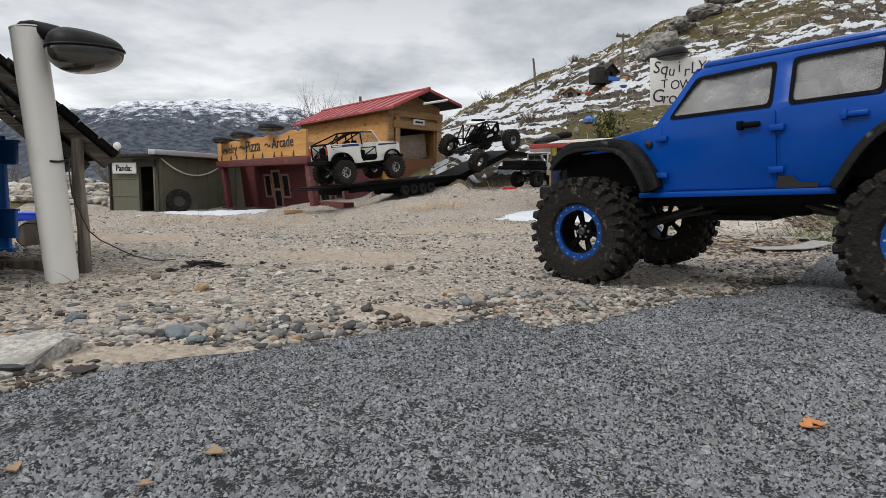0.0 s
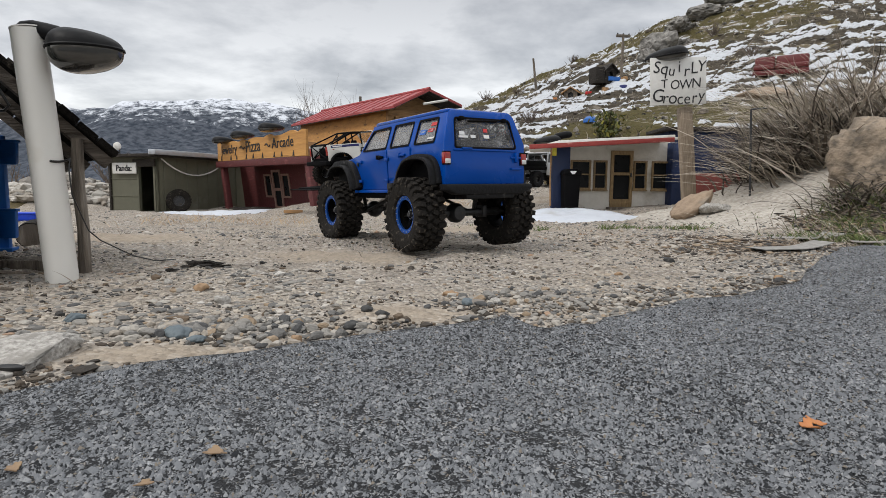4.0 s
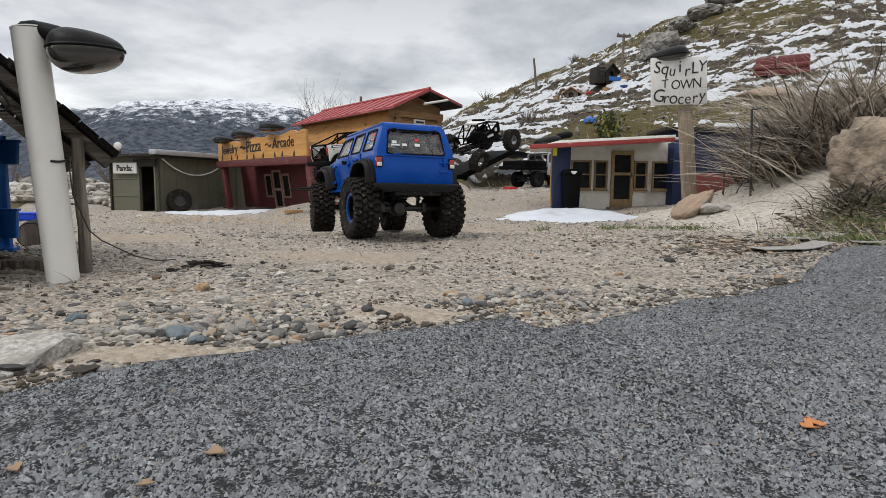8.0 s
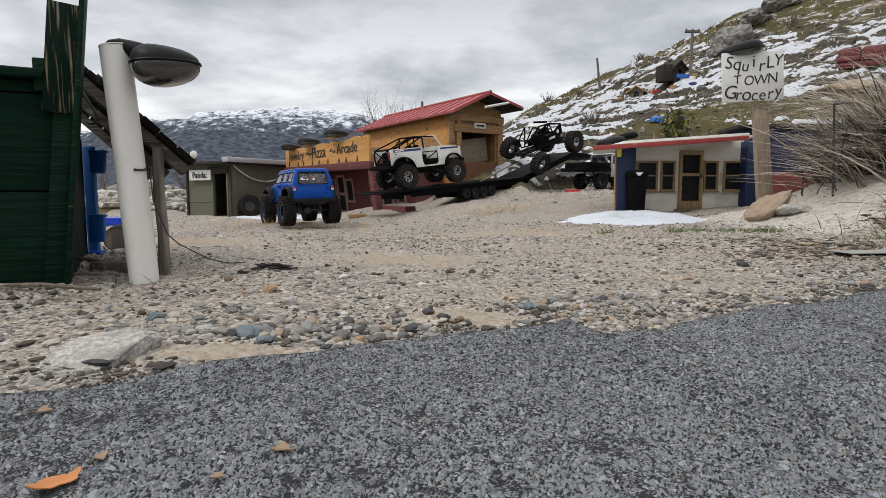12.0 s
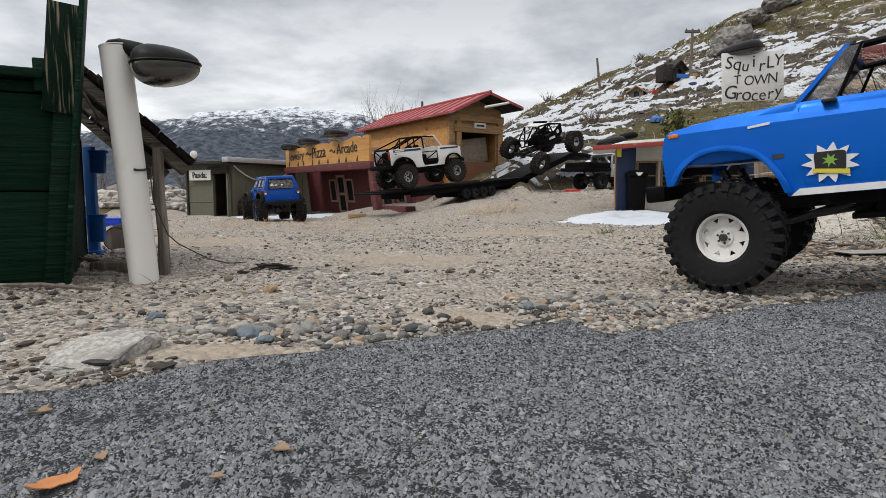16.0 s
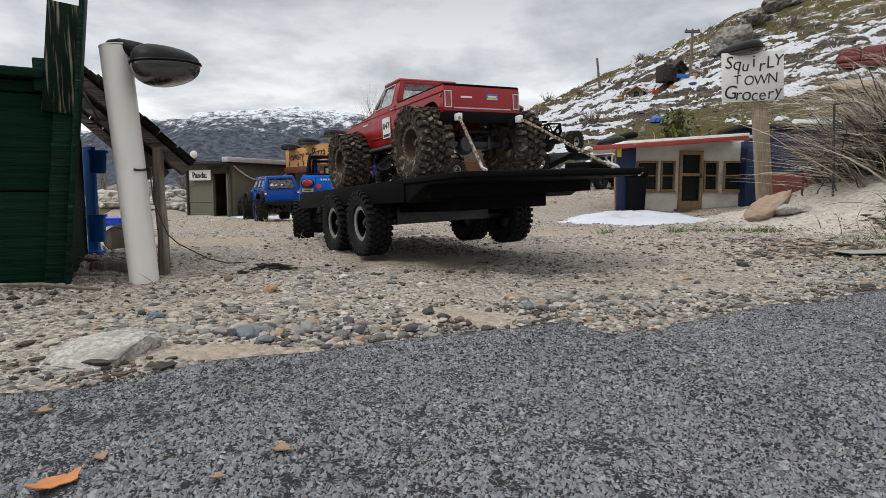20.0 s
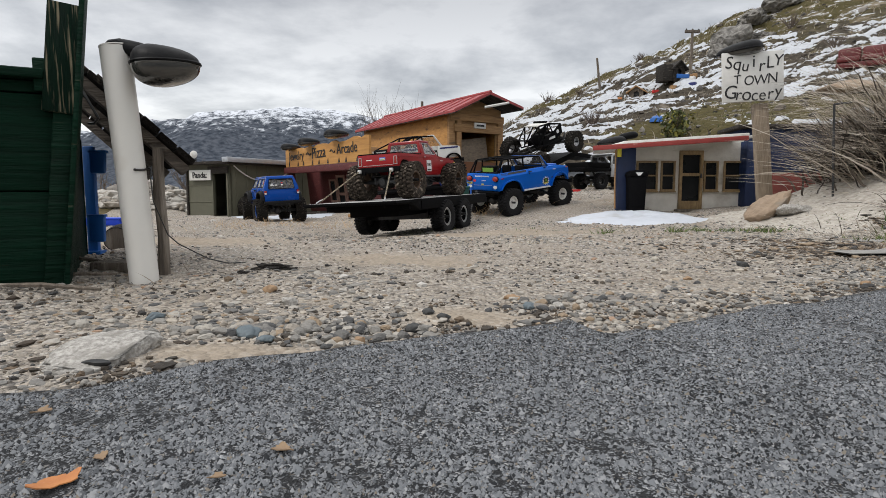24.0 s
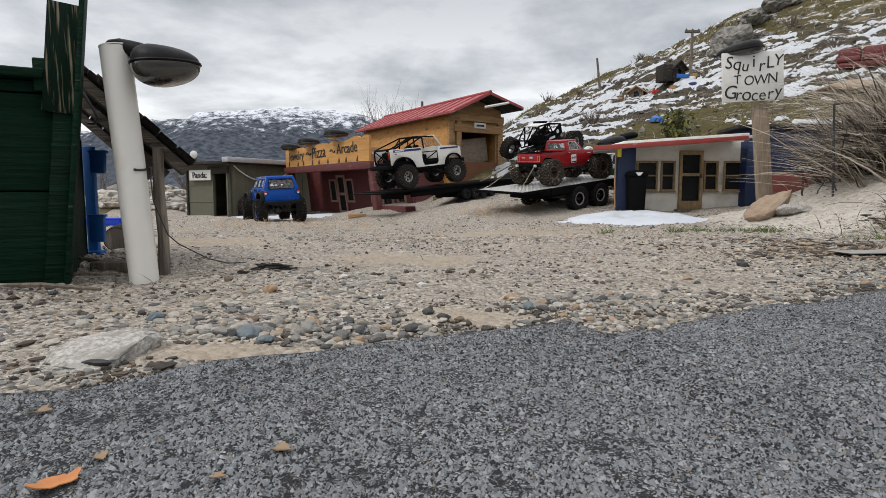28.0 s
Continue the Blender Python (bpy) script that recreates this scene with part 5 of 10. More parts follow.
    part("rear_bumper", Geo().sheet([(-0.090, 0.112), (0.090, 0.112), (0.088, 0.103), (0.066, 0.095), (-0.066, 0.095), (-0.088, 0.103)], [], 0.222, 0.246, back, 0.0025).box(-0.243, -0.21, -0.05, 0.05, 0.088, 0.098, 0.002), SCUFFED, car, "scraped black rear bumper")
    part("inner_tub", Geo().box(-0.222, 0.09, -0.078, 0.078, 0.112, 0.150, 0.002).box(-0.1, 0.06, -0.05, 0.05, 0.150, 0.170, 0.004), BLACK, car)
    part("interior_tray", Geo().box(-0.20, -0.08, -0.055, 0.055, 0.150, 0.186, 0.006).box(-0.03, 0.02, -0.05, -0.012, 0.150, 0.192, 0.006).box(-0.03, 0.02, 0.012, 0.05, 0.150, 0.192, 0.006), BLACK, car)
    hood = Geo().box(0.074, 0.198, -0.0735, 0.0735, 0.146, 0.1745, 0.006)
    hood.v = [(x, y * (1 - 0.10 * max(0, (x - 0.07) / 0.13)), z - 0.016 * max(0, (x - 0.07) / 0.13) ** 1.3 if z > 0.16 else z) for x, y, z in hood.v]
    part("hood", hood, JEEP_BLUE, car)
    part("windscreen_frame", Geo().sheet([(-0.0765, 0.172), (0.0765, 0.172), (0.066, 0.228), (-0.066, 0.228)], [[(-0.068, 0.178), (0.068, 0.178), (0.060, 0.2215), (-0.060, 0.2215)]], -0.003, 0.0, Matrix.Translation((0.078, 0, 0)) @ back @ Matrix.Shear("XY", 4, (0, 0)), warp=lambda x, y, z: (x, y + (z - 0.172) * 0.72, z)), JEEP_BLUE, car)
    part("windscreen", Geo().sheet([(-0.068, 0.178), (0.068, 0.178), (0.060, 0.2215), (-0.060, 0.2215)], [], -0.002, -0.001, Matrix.Translation((0.078, 0, 0)) @ back, warp=lambda x, y, z: (x, y + (z - 0.172) * 0.72, z)), PANE, car)
    gr = part("grille", Geo().box(0.190, 0.2015, -0.066, 0.066, 0.118, 0.160, 0.004), JEEP_BLUE, car)
    for i in range(7):
        part("grille_slot", Geo().box(0.2005, 0.2025, -0.0275 + i * 0.0085, -0.0235 + i * 0.0085, 0.126, 0.153, 0.0008), STICK_BLACK, gr)
    part("front_bumper", Geo().box(0.205, 0.232, -0.088, 0.088, 0.100, 0.116, 0.003).box(0.205, 0.225, -0.03, 0.03, 0.116, 0.126, 0.003), SCUFFED, car)
    part("bumper_hoop", Geo().tube([(0.222, -0.045, 0.114), (0.226, -0.036, 0.142), (0.226, 0.036, 0.142), (0.222, 0.045, 0.114)], 0.0035, 8), BLACK, car)
    # stickers on the rear quarter glass and the back window
    for s, tilt in ((1, Matrix.Identity(4)), (-1, MIRROR_Y)):
        for mat, x0, x1, z0, z1 in ((STICK_RED, -0.193, -0.174, 0.209, 0.2145), (STICK_BLUE, -0.164, -0.142, 0.196, 0.204), (STICK_YELLOW, -0.1455, -0.1425, 0.197, 0.203), (STICK_RED, -0.186, -0.169, 0.199, 0.2045),
                                    (STICK_WHITE, -0.184, -0.171, 0.2005, 0.2025), (STICK_WHITE, -0.161, -0.146, 0.199, 0.2015), (STICK_RED, -0.1945, -0.1895, 0.200, 0.2065), (STICK_WHITE, -0.194, -0.190, 0.2015, 0.2035), (CLEAR_LENS, -0.194, -0.172, 0.187, 0.190)):
            part("sticker", Geo().sheet([(x0 + 0.002, z0), (x1, z0), (x1 - 0.002, z1), (x0, z1)], [], HW - 0.0022, HW - 0.0012, tilt, warp=lean), mat, car)
    for mat, y0, y1, z0, z1 in ((STICK_WHITE, 0.034, 0.052, 0.187, 0.1905), (STICK_WHITE, 0.040, 0.050, 0.1915, 0.197), (STICK_WHITE, 0.018, 0.028, 0.187, 0.192), (STICK_RED, -0.008, 0.000, 0.197, 0.203), (STICK_WHITE, -0.010, 0.001, 0.187, 0.193), (STICK_BLACK, -0.056, -0.050, 0.187, 0.195)):
        part("sticker", Geo().sheet([(y0, z0), (y1, z0), (y1, z1), (y0, z1)], [], 0.2276, 0.2284, back, warp=slant), mat, car)
    running_gear(car, 0.1565, 0.085, 0.0625, 0.105)
    return car, four_wheels(car, KIND_JEEP, 0.1565, 0.096)


# ---------------------------------------------------------------- open two-door with roll cage
def cage_bars(car, bars, r=0.0032):
    for b in bars:
        part("roll_bar", Geo().tube(b, r, 8), BLACK, car)


def scout():
    car = thing("toy_convertible", "bright blue open-topped radio-controlled truck with white steel wheels", "model car")
    HW = 0.081
    arch_f = fair([(0.098, 0.098), (0.106, 0.118), (0.122, 0.138), (0.148, 0.1475), (0.172, 0.146), (0.192, 0.134), (0.203, 0.116)])
    arch_r = fair([(-0.222, 0.112), (-0.212, 0.130), (-0.194, 0.144), (-0.165, 0.1505), (-0.135, 0.147), (-0.112, 0.134), (-0.098, 0.112), (-0.090, 0.094)])
    outer = [(-0.233, 0.110), (-0.2365, 0.150), (-0.236, 0.184), (-0.230, 0.193), (0.088, 0.1885), (0.150, 0.184), (0.200, 0.1765), (0.212, 0.169), (0.2155, 0.150), (0.213, 0.116)] + arch_f[::-1] + [(0.096, 0.094)] + arch_r[::-1]

    def curve(x, y, z):
        return (x, y - math.copysign(0.30 * max(0, z - 0.172) ** 1.0 + 0.05 * max(0, 0.13 - z), y), z)

    side = Geo().sheet(outer, [], HW - 0.004, HW, bevel=0.0014, warp=curve, folds=(0.117, 0.1305, 0.1715))
    for s, tilt in ((1, Matrix.Identity(4)), (-1, MIRROR_Y)):
        part("body_side", Geo().add(side.v, side.f, tilt), SCOUT_BLUE, car, smooth=10)
        for nm, a in (("front_arch", arch_f), ("rear_arch", arch_r)):
            lip = arch_strip(a, HW - 0.002, HW + 0.005, -0.006)
            part(nm, Geo().add(lip.v, lip.f, tilt), SCOUT_BLUE, car)
        door = part("door", Geo().sheet(rounded([(0.082, 0.103), (0.084, 0.186), (-0.052, 0.188), (-0.056, 0.103)], 0.005), [], HW - 0.0015, HW + 0.0008, tilt, 0.0006, curve), SCOUT_BLUE, car)
        part("handle", Geo().box(-0.047, -0.030, HW - 0.003, HW + 0.004, 0.1765, 0.1805, 0.001, tilt), STICK_BLACK, door)
        part("mirror_mount", Geo().box(0.052, 0.064, HW - 0.006, HW + 0.004, 0.184, 0.188, 0.001, tilt), STICK_BLACK, door)
        part("lock", Geo().lathe([(0.002, 0), (0.002, 0.0015), (0.0002, 0.002)], 8, tilt @ pose(-0.045, HW, 0.170)), STEEL, door)
        part("rocker_stripe", Geo().sheet([(0.094, 0.0945), (0.086, 0.101), (-0.082, 0.101), (-0.088, 0.0945)], [], HW - 0.003, HW + 0.0014, tilt), STICK_WHITE, car, "white rocker stripe")
        part("upper_stripe", Geo().sheet([(-0.058, 0.1885), (-0.064, 0.180), (-0.175, 0.1815), (-0.175, 0.1905)], [], HW - 0.004, HW + 0.0005, tilt, warp=curve), STICK_BLACK, car, "black bed-side stripe")
        for i in range(6):
            x = -0.180 - i * 0.0065
            part("louvre", Geo().sheet([(x, 0.180), (x, 0.1905), (x - 0.0028, 0.1905), (x - 0.0028, 0.180)], [], HW - 0.004, HW + 0.0006, tilt, warp=curve), STICK_BLACK, car)
        for x0, x1, z0, z1, mt in ((-0.2245, -0.207, 0.165, 0.170, RED_LENS), (0.196, 0.207, 0.168, 0.1725, ORANGE_LENS)):
            part("side_marker", Geo().box(x0, x1, HW - 0.004, HW + 0.0015, z0, z1, 0.0008, tilt), mt, car)
        # door sticker: a pale spiky leaf shape with a dark shield
        leaf = []
        for i in range(88):
            a = i * math.pi / 44
            spike = (1 - abs(math.sin(5.5 * a))) ** 0.8
            leaf.append((0.060 + (0.0150 + 0.0085 * spike) * math.cos(a), 0.1245 + (0.0130 + 0.0075 * spike) * math.sin(a)))
        stk = part("door_sticker", Geo().sheet(leaf, [], HW + 0.0008, HW + 0.0016, tilt), STICK_WHITE, door, "white leaf-shaped sticker")
        part("sticker_shield", Geo().sheet(rounded([(0.048, 0.114), (0.072, 0.114), (0.073, 0.136), (0.047, 0.136)], 0.004), [], HW + 0.0015, HW + 0.0021, tilt), STICK_BLACK, door)
        part("sticker_leaf", Geo().sheet([(0.060 + (0.007 if i % 2 else 0.003) * math.cos(i * math.pi / 7), 0.127 + (0.007 if i % 2 else 0.003) * math.sin(i * math.pi / 7)) for i in range(14)], [], HW + 0.002, HW + 0.0026, tilt), STICK_GREEN, door)
        part("sticker_band", Geo().sheet([(0.045, 0.112), (0.074, 0.116), (0.074, 0.120), (0.045, 0.1165)], [], HW + 0.002, HW + 0.0027, tilt), STICK_YELLOW, door)
        part("script_badge", Geo().sheet([(0.128, 0.168), (0.108, 0.170), (0.108, 0.1725), (0.128, 0.1705)], [], HW - 0.001, HW + 0.0010, tilt), STICK_WHITE, car)
        part("small_badge", Geo().box(0.098, 0.108, HW - 0.001, HW + 0.0008, 0.134, 0.1385, 0, tilt), STEEL, car)
        tl = part("tail_light", Geo().lathe([(0.0125, 0), (0.0125, 0.004), (0.010, 0.0075), (0.0003, 0.009)], 20, tilt @ pose(-0.2355, 0.0645, 0.168, 0, 0, 90)), RED_LENS, car)
        part("light_bezel", Geo().lathe([(0.0145, -0.002), (0.0145, 0.003), (0.0125, 0.004)], 20, tilt @ pose(-0.2355, 0.0645, 0.168, 0, 0, 90)), BLACK, tl)
        part("reverse_light", Geo().lathe([(0.0085, 0), (0.0085, 0.003), (0.0003, 0.004)], 18, tilt @ pose(-0.235, 0.062, 0.128, 0, 0, 90)), CLEAR_LENS, car)
        part("headlight", Geo().lathe([(0.0135, 0), (0.0135, 0.003), (0.010, 0.006), (0.0003, 0.008)], 20, tilt @ pose(0.213, 0.058, 0.150, 0, 0, -90)), CLEAR_LENS, car)
        part("seat", Geo().box(-0.035, 0.01, 0.010, 0.052, 0.150, 0.168, 0.005, tilt).box(-0.048, -0.033, 0.010, 0.052, 0.150, 0.205, 0.006, tilt), BLACK, car)
    back = Matrix.Rotation(math.pi / 2, 4, "Z")
    gate = part("tailgate", Geo().sheet([(-0.079, 0.110), (0.079, 0.110), (0.081, 0.172), (0.0755, 0.193), (-0.0755, 0.193), (-0.081, 0.172)], [], 0.231, 0.2355, back, 0.0014), SCOUT_BLUE, car)
    part("gate_seam", Geo().sheet([(-0.047, 0.114), (0.047, 0.114), (0.047, 0.188), (-0.047, 0.188)], [[(-0.046, 0.1148), (0.046, 0.1148), (0.046, 0.1872), (-0.046, 0.1872)]], 0.2352, 0.236, back), STICK_BLACK, car)
    for i in range(13):
        part("gate_letter", Geo().box(-0.2372, -0.2352, -0.033 + i * 0.0054, -0.033 + i * 0.0054 + 0.0034, 0.177, 0.1825), STICK_WHITE, gate)
    part("gate_script", Geo().sheet([(-0.016, 0.157), (0.004, 0.156), (0.004, 0.159), (-0.016, 0.1605)], [], 0.2352, 0.237, back), STICK_WHITE, gate)
    part("gate_trim", Geo().box(-0.2375, -0.235, -0.044, 0.044, 0.135, 0.1365), ALLOY, gate)
    part("gate_decal", Geo().box(-0.237, -0.235, -0.006, 0.006, 0.139, 0.1435), STICK_YELLOW, gate)
    part("round_decal", Geo().lathe([(0.007, 0), (0.007, 0.0012), (0.0003, 0.0014)], 16, pose(-0.2355, 0.040, 0.158, 0, 0, 90)), STICK_RED, gate)
    pl = part("number_plate", Geo().box(-0.2385, -0.2352, 0.052, 0.077, 0.141, 0.153, 0.0008), STICK_YELLOW, car, "small yellow and blue plate")
    part("plate_band", Geo().box(-0.2392, -0.238, 0.053, 0.076, 0.149, 0.1525), STICK_BLUE, pl)
    part("plate_bar", Geo().box(-0.2392, -0.238, 0.056, 0.073, 0.1445, 0.147), STICK_BLACK, pl)
    part("rear_bumper", Geo().box(-0.250, -0.230, -0.080, 0.080, 0.096, 0.1075, 0.002).box(-0.282, -0.248, -0.010, 0.010, 0.090, 0.100, 0.002), BLACK, car)
    part("hitch_ball", Geo().lathe([(0.004, -0.008), (0.004, 0.0), (0.006, 0.004), (0.004, 0.009), (0.0003, 0.010)], 12, pose(-0.274, 0, 0.105, 90, 0, 0)), STEEL, car)
    hood = Geo().box(0.082, 0.2135, -0.0785, 0.0785, 0.135, 0.1905, 0.006)
    hood.v = [(x, y, (z - 0.0145 * max(0, (x - 0.08) / 0.13) ** 1.4) if z > 0.16 else z) for x, y, z in hood.v]
    part("hood", hood, SCOUT_BLUE, car)
    part("hood_bulge", Geo().box(0.095, 0.2, -0.036, 0.036, 0.172, 0.1895, 0.004, Matrix.Translation((0, 0, -0.001)) @ pose(0, 0, 0, 0, 4.0, 0) @ Matrix.Translation((-0.012, 0, 0.0095))), SCOUT_BLUE, car)
    part("grille", Geo().box(0.2105, 0.2165, -0.074, 0.074, 0.126, 0.166, 0.002), BLACK, car)
    part("grille_mesh", Geo().box(0.2155, 0.2178, -0.042, 0.042, 0.136, 0.162, 0.001), STEEL, car)
    part("front_bumper", Geo().box(0.214, 0.236, -0.086, 0.086, 0.100, 0.118, 0.003).box(0.216, 0.242, -0.022, 0.022, 0.104, 0.124, 0.003), BLACK, car)
    part("inner_tub", Geo().box(-0.225, 0.085, -0.073, 0.073, 0.115, 0.150, 0.002), BLACK, car)
    part("dashboard", Geo().box(0.066, 0.09, -0.070, 0.070, 0.155, 0.186, 0.006), BLACK, car)
    part("steering_wheel", Geo().tube([(0.052 + 0.006 * math.cos(a), 0.032 + 0.014 * math.sin(a), 0.190 + 0.012 * math.cos(a)) for a in np.linspace(0, 6.283, 17)], 0.0015, 6), BLACK, car)
    part("electronics_box", Geo().box(-0.200, -0.168, -0.03, 0.03, 0.15, 0.218, 0.003), BLACK, car, "black box with printed lid")
    part("box_print", Geo().box(-0.2012, -0.1995, -0.026, 0.026, 0.196, 0.212), STICK_GREEN, car)
    part("red_canister", Geo().box(-0.155, -0.140, 0.020, 0.042, 0.150, 0.205, 0.003), STICK_RED, car)
    # windscreen
    part("windscreen_frame", Geo().sheet([(-0.0765, 0.186), (0.0765, 0.186), (0.072, 0.2365), (-0.072, 0.2365)], [[(-0.069, 0.192), (0.069, 0.192), (0.066, 0.2315), (-0.066, 0.2315)]], -0.003, 0.002, Matrix.Translation((0.086, 0, 0)) @ back, warp=lambda x, y, z: (x, y + (z - 0.186) * 0.88, z)), SCOUT_BLUE, car)
    part("windscreen", Geo().sheet([(-0.069, 0.192), (0.069, 0.192), (0.066, 0.2315), (-0.066, 0.2315)], [], -0.001, 0.0, Matrix.Translation((0.086, 0, 0)) @ back, warp=lambda x, y, z: (x, y + (z - 0.186) * 0.88, z)), CLEAR_PANE, car)
    part("windscreen_seal", Geo().sheet([(-0.0705, 0.1905), (0.0705, 0.1905), (0.0675, 0.2330), (-0.0675, 0.2330)], [[(-0.065, 0.1955), (0.065, 0.1955), (0.0625, 0.2285), (-0.0625, 0.2285)]], -0.0045, 0.0035, Matrix.Translation((0.086, 0, 0)) @ back, warp=lambda x, y, z: (x, y + (z - 0.186) * 0.88, z)), STEEL, car, "riveted grey windscreen seal")
    for s, tilt in ((1, Matrix.Identity(4)), (-1, MIRROR_Y)):
        part("quarter_glass", Geo().sheet([(0.078, 0.188), (0.044, 0.234), (0.030, 0.234), (0.05, 0.188)], [], 0.0725, 0.0732, tilt), CLEAR_PANE, car)
        part("glass_post", Geo().tube([(0.052, 0.0735 * s, 0.187), (0.031, 0.072 * s, 0.236)], 0.0018, 6), BLACK, car)
    for s in (1, -1):
        cage_bars(car, [[(0.046, s * 0.066, 0.233), (-0.063, s * 0.063, 0.242), (-0.182, s * 0.063, 0.243), (-0.197, s * 0.063, 0.239), (-0.232, s * 0.066, 0.192)],
                        [(-0.063, s * 0.068, 0.185), (-0.063, s * 0.063, 0.241)], [(-0.155, s * 0.068, 0.185), (-0.155, s * 0.063, 0.242)], [(-0.063, s * 0.063, 0.238), (-0.185, s * 0.02, 0.242)], [(-0.19, s * 0.062, 0.240), (-0.215, s * 0.064, 0.185)]])
    cage_bars(car, [[(x, -0.064, z), (x, 0.064, z)] for x, z in ((0.044, 0.233), (-0.063, 0.242), (-0.120, 0.243), (-0.186, 0.243), (-0.230, 0.195))])
    running_gear(car, 0.1565, 0.08, 0.0575, 0.098)
    broaden(car)
    return car, four_wheels(car, KIND_SCOUT, 0.1565, 0.094)


def broaden(car):
    """Gives the open truck its broad tub, which drops a little towards a short tail."""
    for ob in car.children_recursive:
        m = ob.matrix_basis if ob.parent == car else ob.parent.matrix_basis @ ob.matrix_basis
        back = m.inverted()
        for v in ob.data.vertices:
            p = m @ v.co
            p.z -= 0.016 * min(1, max(0, (0.2 - p.x) / 0.42)) * min(1, max(0, (p.z - 0.1) / 0.09))
            p.y *= 1.16
            if p.x < 0:
                p.x *= 0.93
            v.co = back @ p


# ---------------------------------------------------------------- the red pickup
def red_pickup():
    car = thing("toy_pickup", "dark red radio-controlled pickup with mud-caked tyres strapped on trailer", "model car")
    HW = 0.078
    arch_f = fair([(0.088, 0.078), (0.098, 0.104), (0.118, 0.126), (0.146, 0.134), (0.176, 0.128), (0.196, 0.112)])
    arch_r = fair([(-0.222, 0.108), (-0.210, 0.124), (-0.186, 0.136), (-0.158, 0.139), (-0.130, 0.133), (-0.108, 0.116), (-0.094, 0.088), (-0.088, 0.076)])
    outer = [(-0.243, 0.112), (-0.249, 0.140), (-0.249, 0.163), (-0.040, 0.1655), (-0.036, 0.168), (0.068, 0.160), (0.190, 0.145), (0.202, 0.140), (0.206, 0.122)] + arch_f[::-1] + [(0.086, 0.076)] + arch_r[::-1]

    def lean(x, y, z):
        return (x, y - math.copysign(max(0, z - 0.160) * 0.30 + 0.10 * max(0, 0.118 - z), y), z)

    side = Geo().sheet(outer, [], HW - 0.004, HW, bevel=0.0014, warp=lean)
    cab = [(0.070, 0.158), (0.030, 0.2105), (0.020, 0.2145), (-0.024, 0.2150), (-0.034, 0.2105), (-0.038, 0.164)]
    win = rounded([(0.052, 0.166), (0.022, 0.2055), (-0.018, 0.2065), (-0.018, 0.167)], 0.004)
    for s, tilt in ((1, Matrix.Identity(4)), (-1, MIRROR_Y)):
        part("body_side", Geo().add(side.v, side.f, tilt), RED_PAINT, car)
        c = Geo().sheet(cab, [win], HW - 0.004, HW - 0.0002, bevel=0.001, warp=lean)
        part("cab_side", Geo().add(c.v, c.f, tilt), RED_PAINT, car)
        part("side_window", Geo().sheet(win, [], HW - 0.003, HW - 0.002, tilt, warp=lean), CLEAR_PANE, car)
        part("window_trim", Geo().sheet(grow_poly(win, 0.0016), [grow_poly(win, -0.0006)], HW - 0.002, HW + 0.0008, tilt, warp=lean), ALLOY, car)
        part("vent_post", Geo().sheet([(0.034, 0.1675), (0.0315, 0.1675), (0.0235, 0.203), (0.026, 0.203)], [], HW - 0.002, HW + 0.0006, tilt, warp=lean), ALLOY, car)
        door = part("door", Geo().sheet(rounded([(0.066, 0.082), (0.068, 0.158), (-0.034, 0.163), (-0.036, 0.082)], 0.004), [], HW - 0.0015, HW + 0.0008, tilt, 0.0006, lean), RED_PAINT, car)
        part("handle", Geo().box(-0.030, -0.020, HW, HW + 0.003, 0.1515, 0.1545, 0.0008, tilt), ALLOY, door)
        part("crease", Geo().box(-0.245, 0.195, HW - 0.001, HW + 0.0014, 0.1505, 0.1525, 0.0006, tilt).box(-0.085, 0.08, HW - 0.003, HW + 0.0005, 0.0985, 0.1005, 0.0006, tilt), RED_PAINT, car)
        plate = part("number_board", Geo().sheet(rounded([(-0.014, 0.094), (0.017, 0.094), (0.017, 0.140), (-0.014, 0.140)], 0.003), [], HW + 0.0008, HW + 0.0018, tilt), STICK_WHITE, door, "white race number board")
        part("board_bar", Geo().sheet([(-0.011, 0.097), (0.014, 0.097), (0.014, 0.103), (-0.011, 0.103)], [], HW + 0.0017, HW + 0.0024, tilt), STICK_BLACK, door)
        words("race_number", "847", 0.0185, STICK_BLACK, door, (pose(0.0015, HW + 0.0019, 0.121, 90, 0, 180) if s > 0 else pose(0.0015, -HW - 0.0019, 0.121, 90, 0, 0)), 0.0004, 0.0003)
        part("side_marker", Geo().box(-0.236, -0.226, HW - 0.001, HW + 0.0012, 0.141, 0.148, 0.0006, tilt), RED_LENS, car)
        part("front_marker", Geo().box(0.194, 0.203, HW - 0.004, HW + 0.001, 0.130, 0.136, 0.0006, tilt), STICK_YELLOW, car)
        part("fender_script", Geo().box(0.085, 0.108, HW - 0.001, HW + 0.0010, 0.1385, 0.1410, 0, tilt), STICK_WHITE, car)
        tl = part("tail_light", Geo().box(-0.2515, -0.246, 0.064, 0.075, 0.122, 0.151, 0.001, tilt), RED_LENS, car)
        part("light_frame", Geo().sheet([(0.0625, 0.1205), (0.0765, 0.1205), (0.0765, 0.1525), (0.0625, 0.1525)], [[(0.0645, 0.1225), (0.0745, 0.1225), (0.0745, 0.1505), (0.0645, 0.1505)]], 0.2495, 0.2525, tilt @ Matrix.Rotation(math.pi / 2, 4, "Z")), ALLOY, tl)
        part("bed_rail", Geo().box(-0.248, -0.042, HW - 0.010, HW - 0.001, 0.162, 0.1665, 0.0015, tilt), BLACK, car)
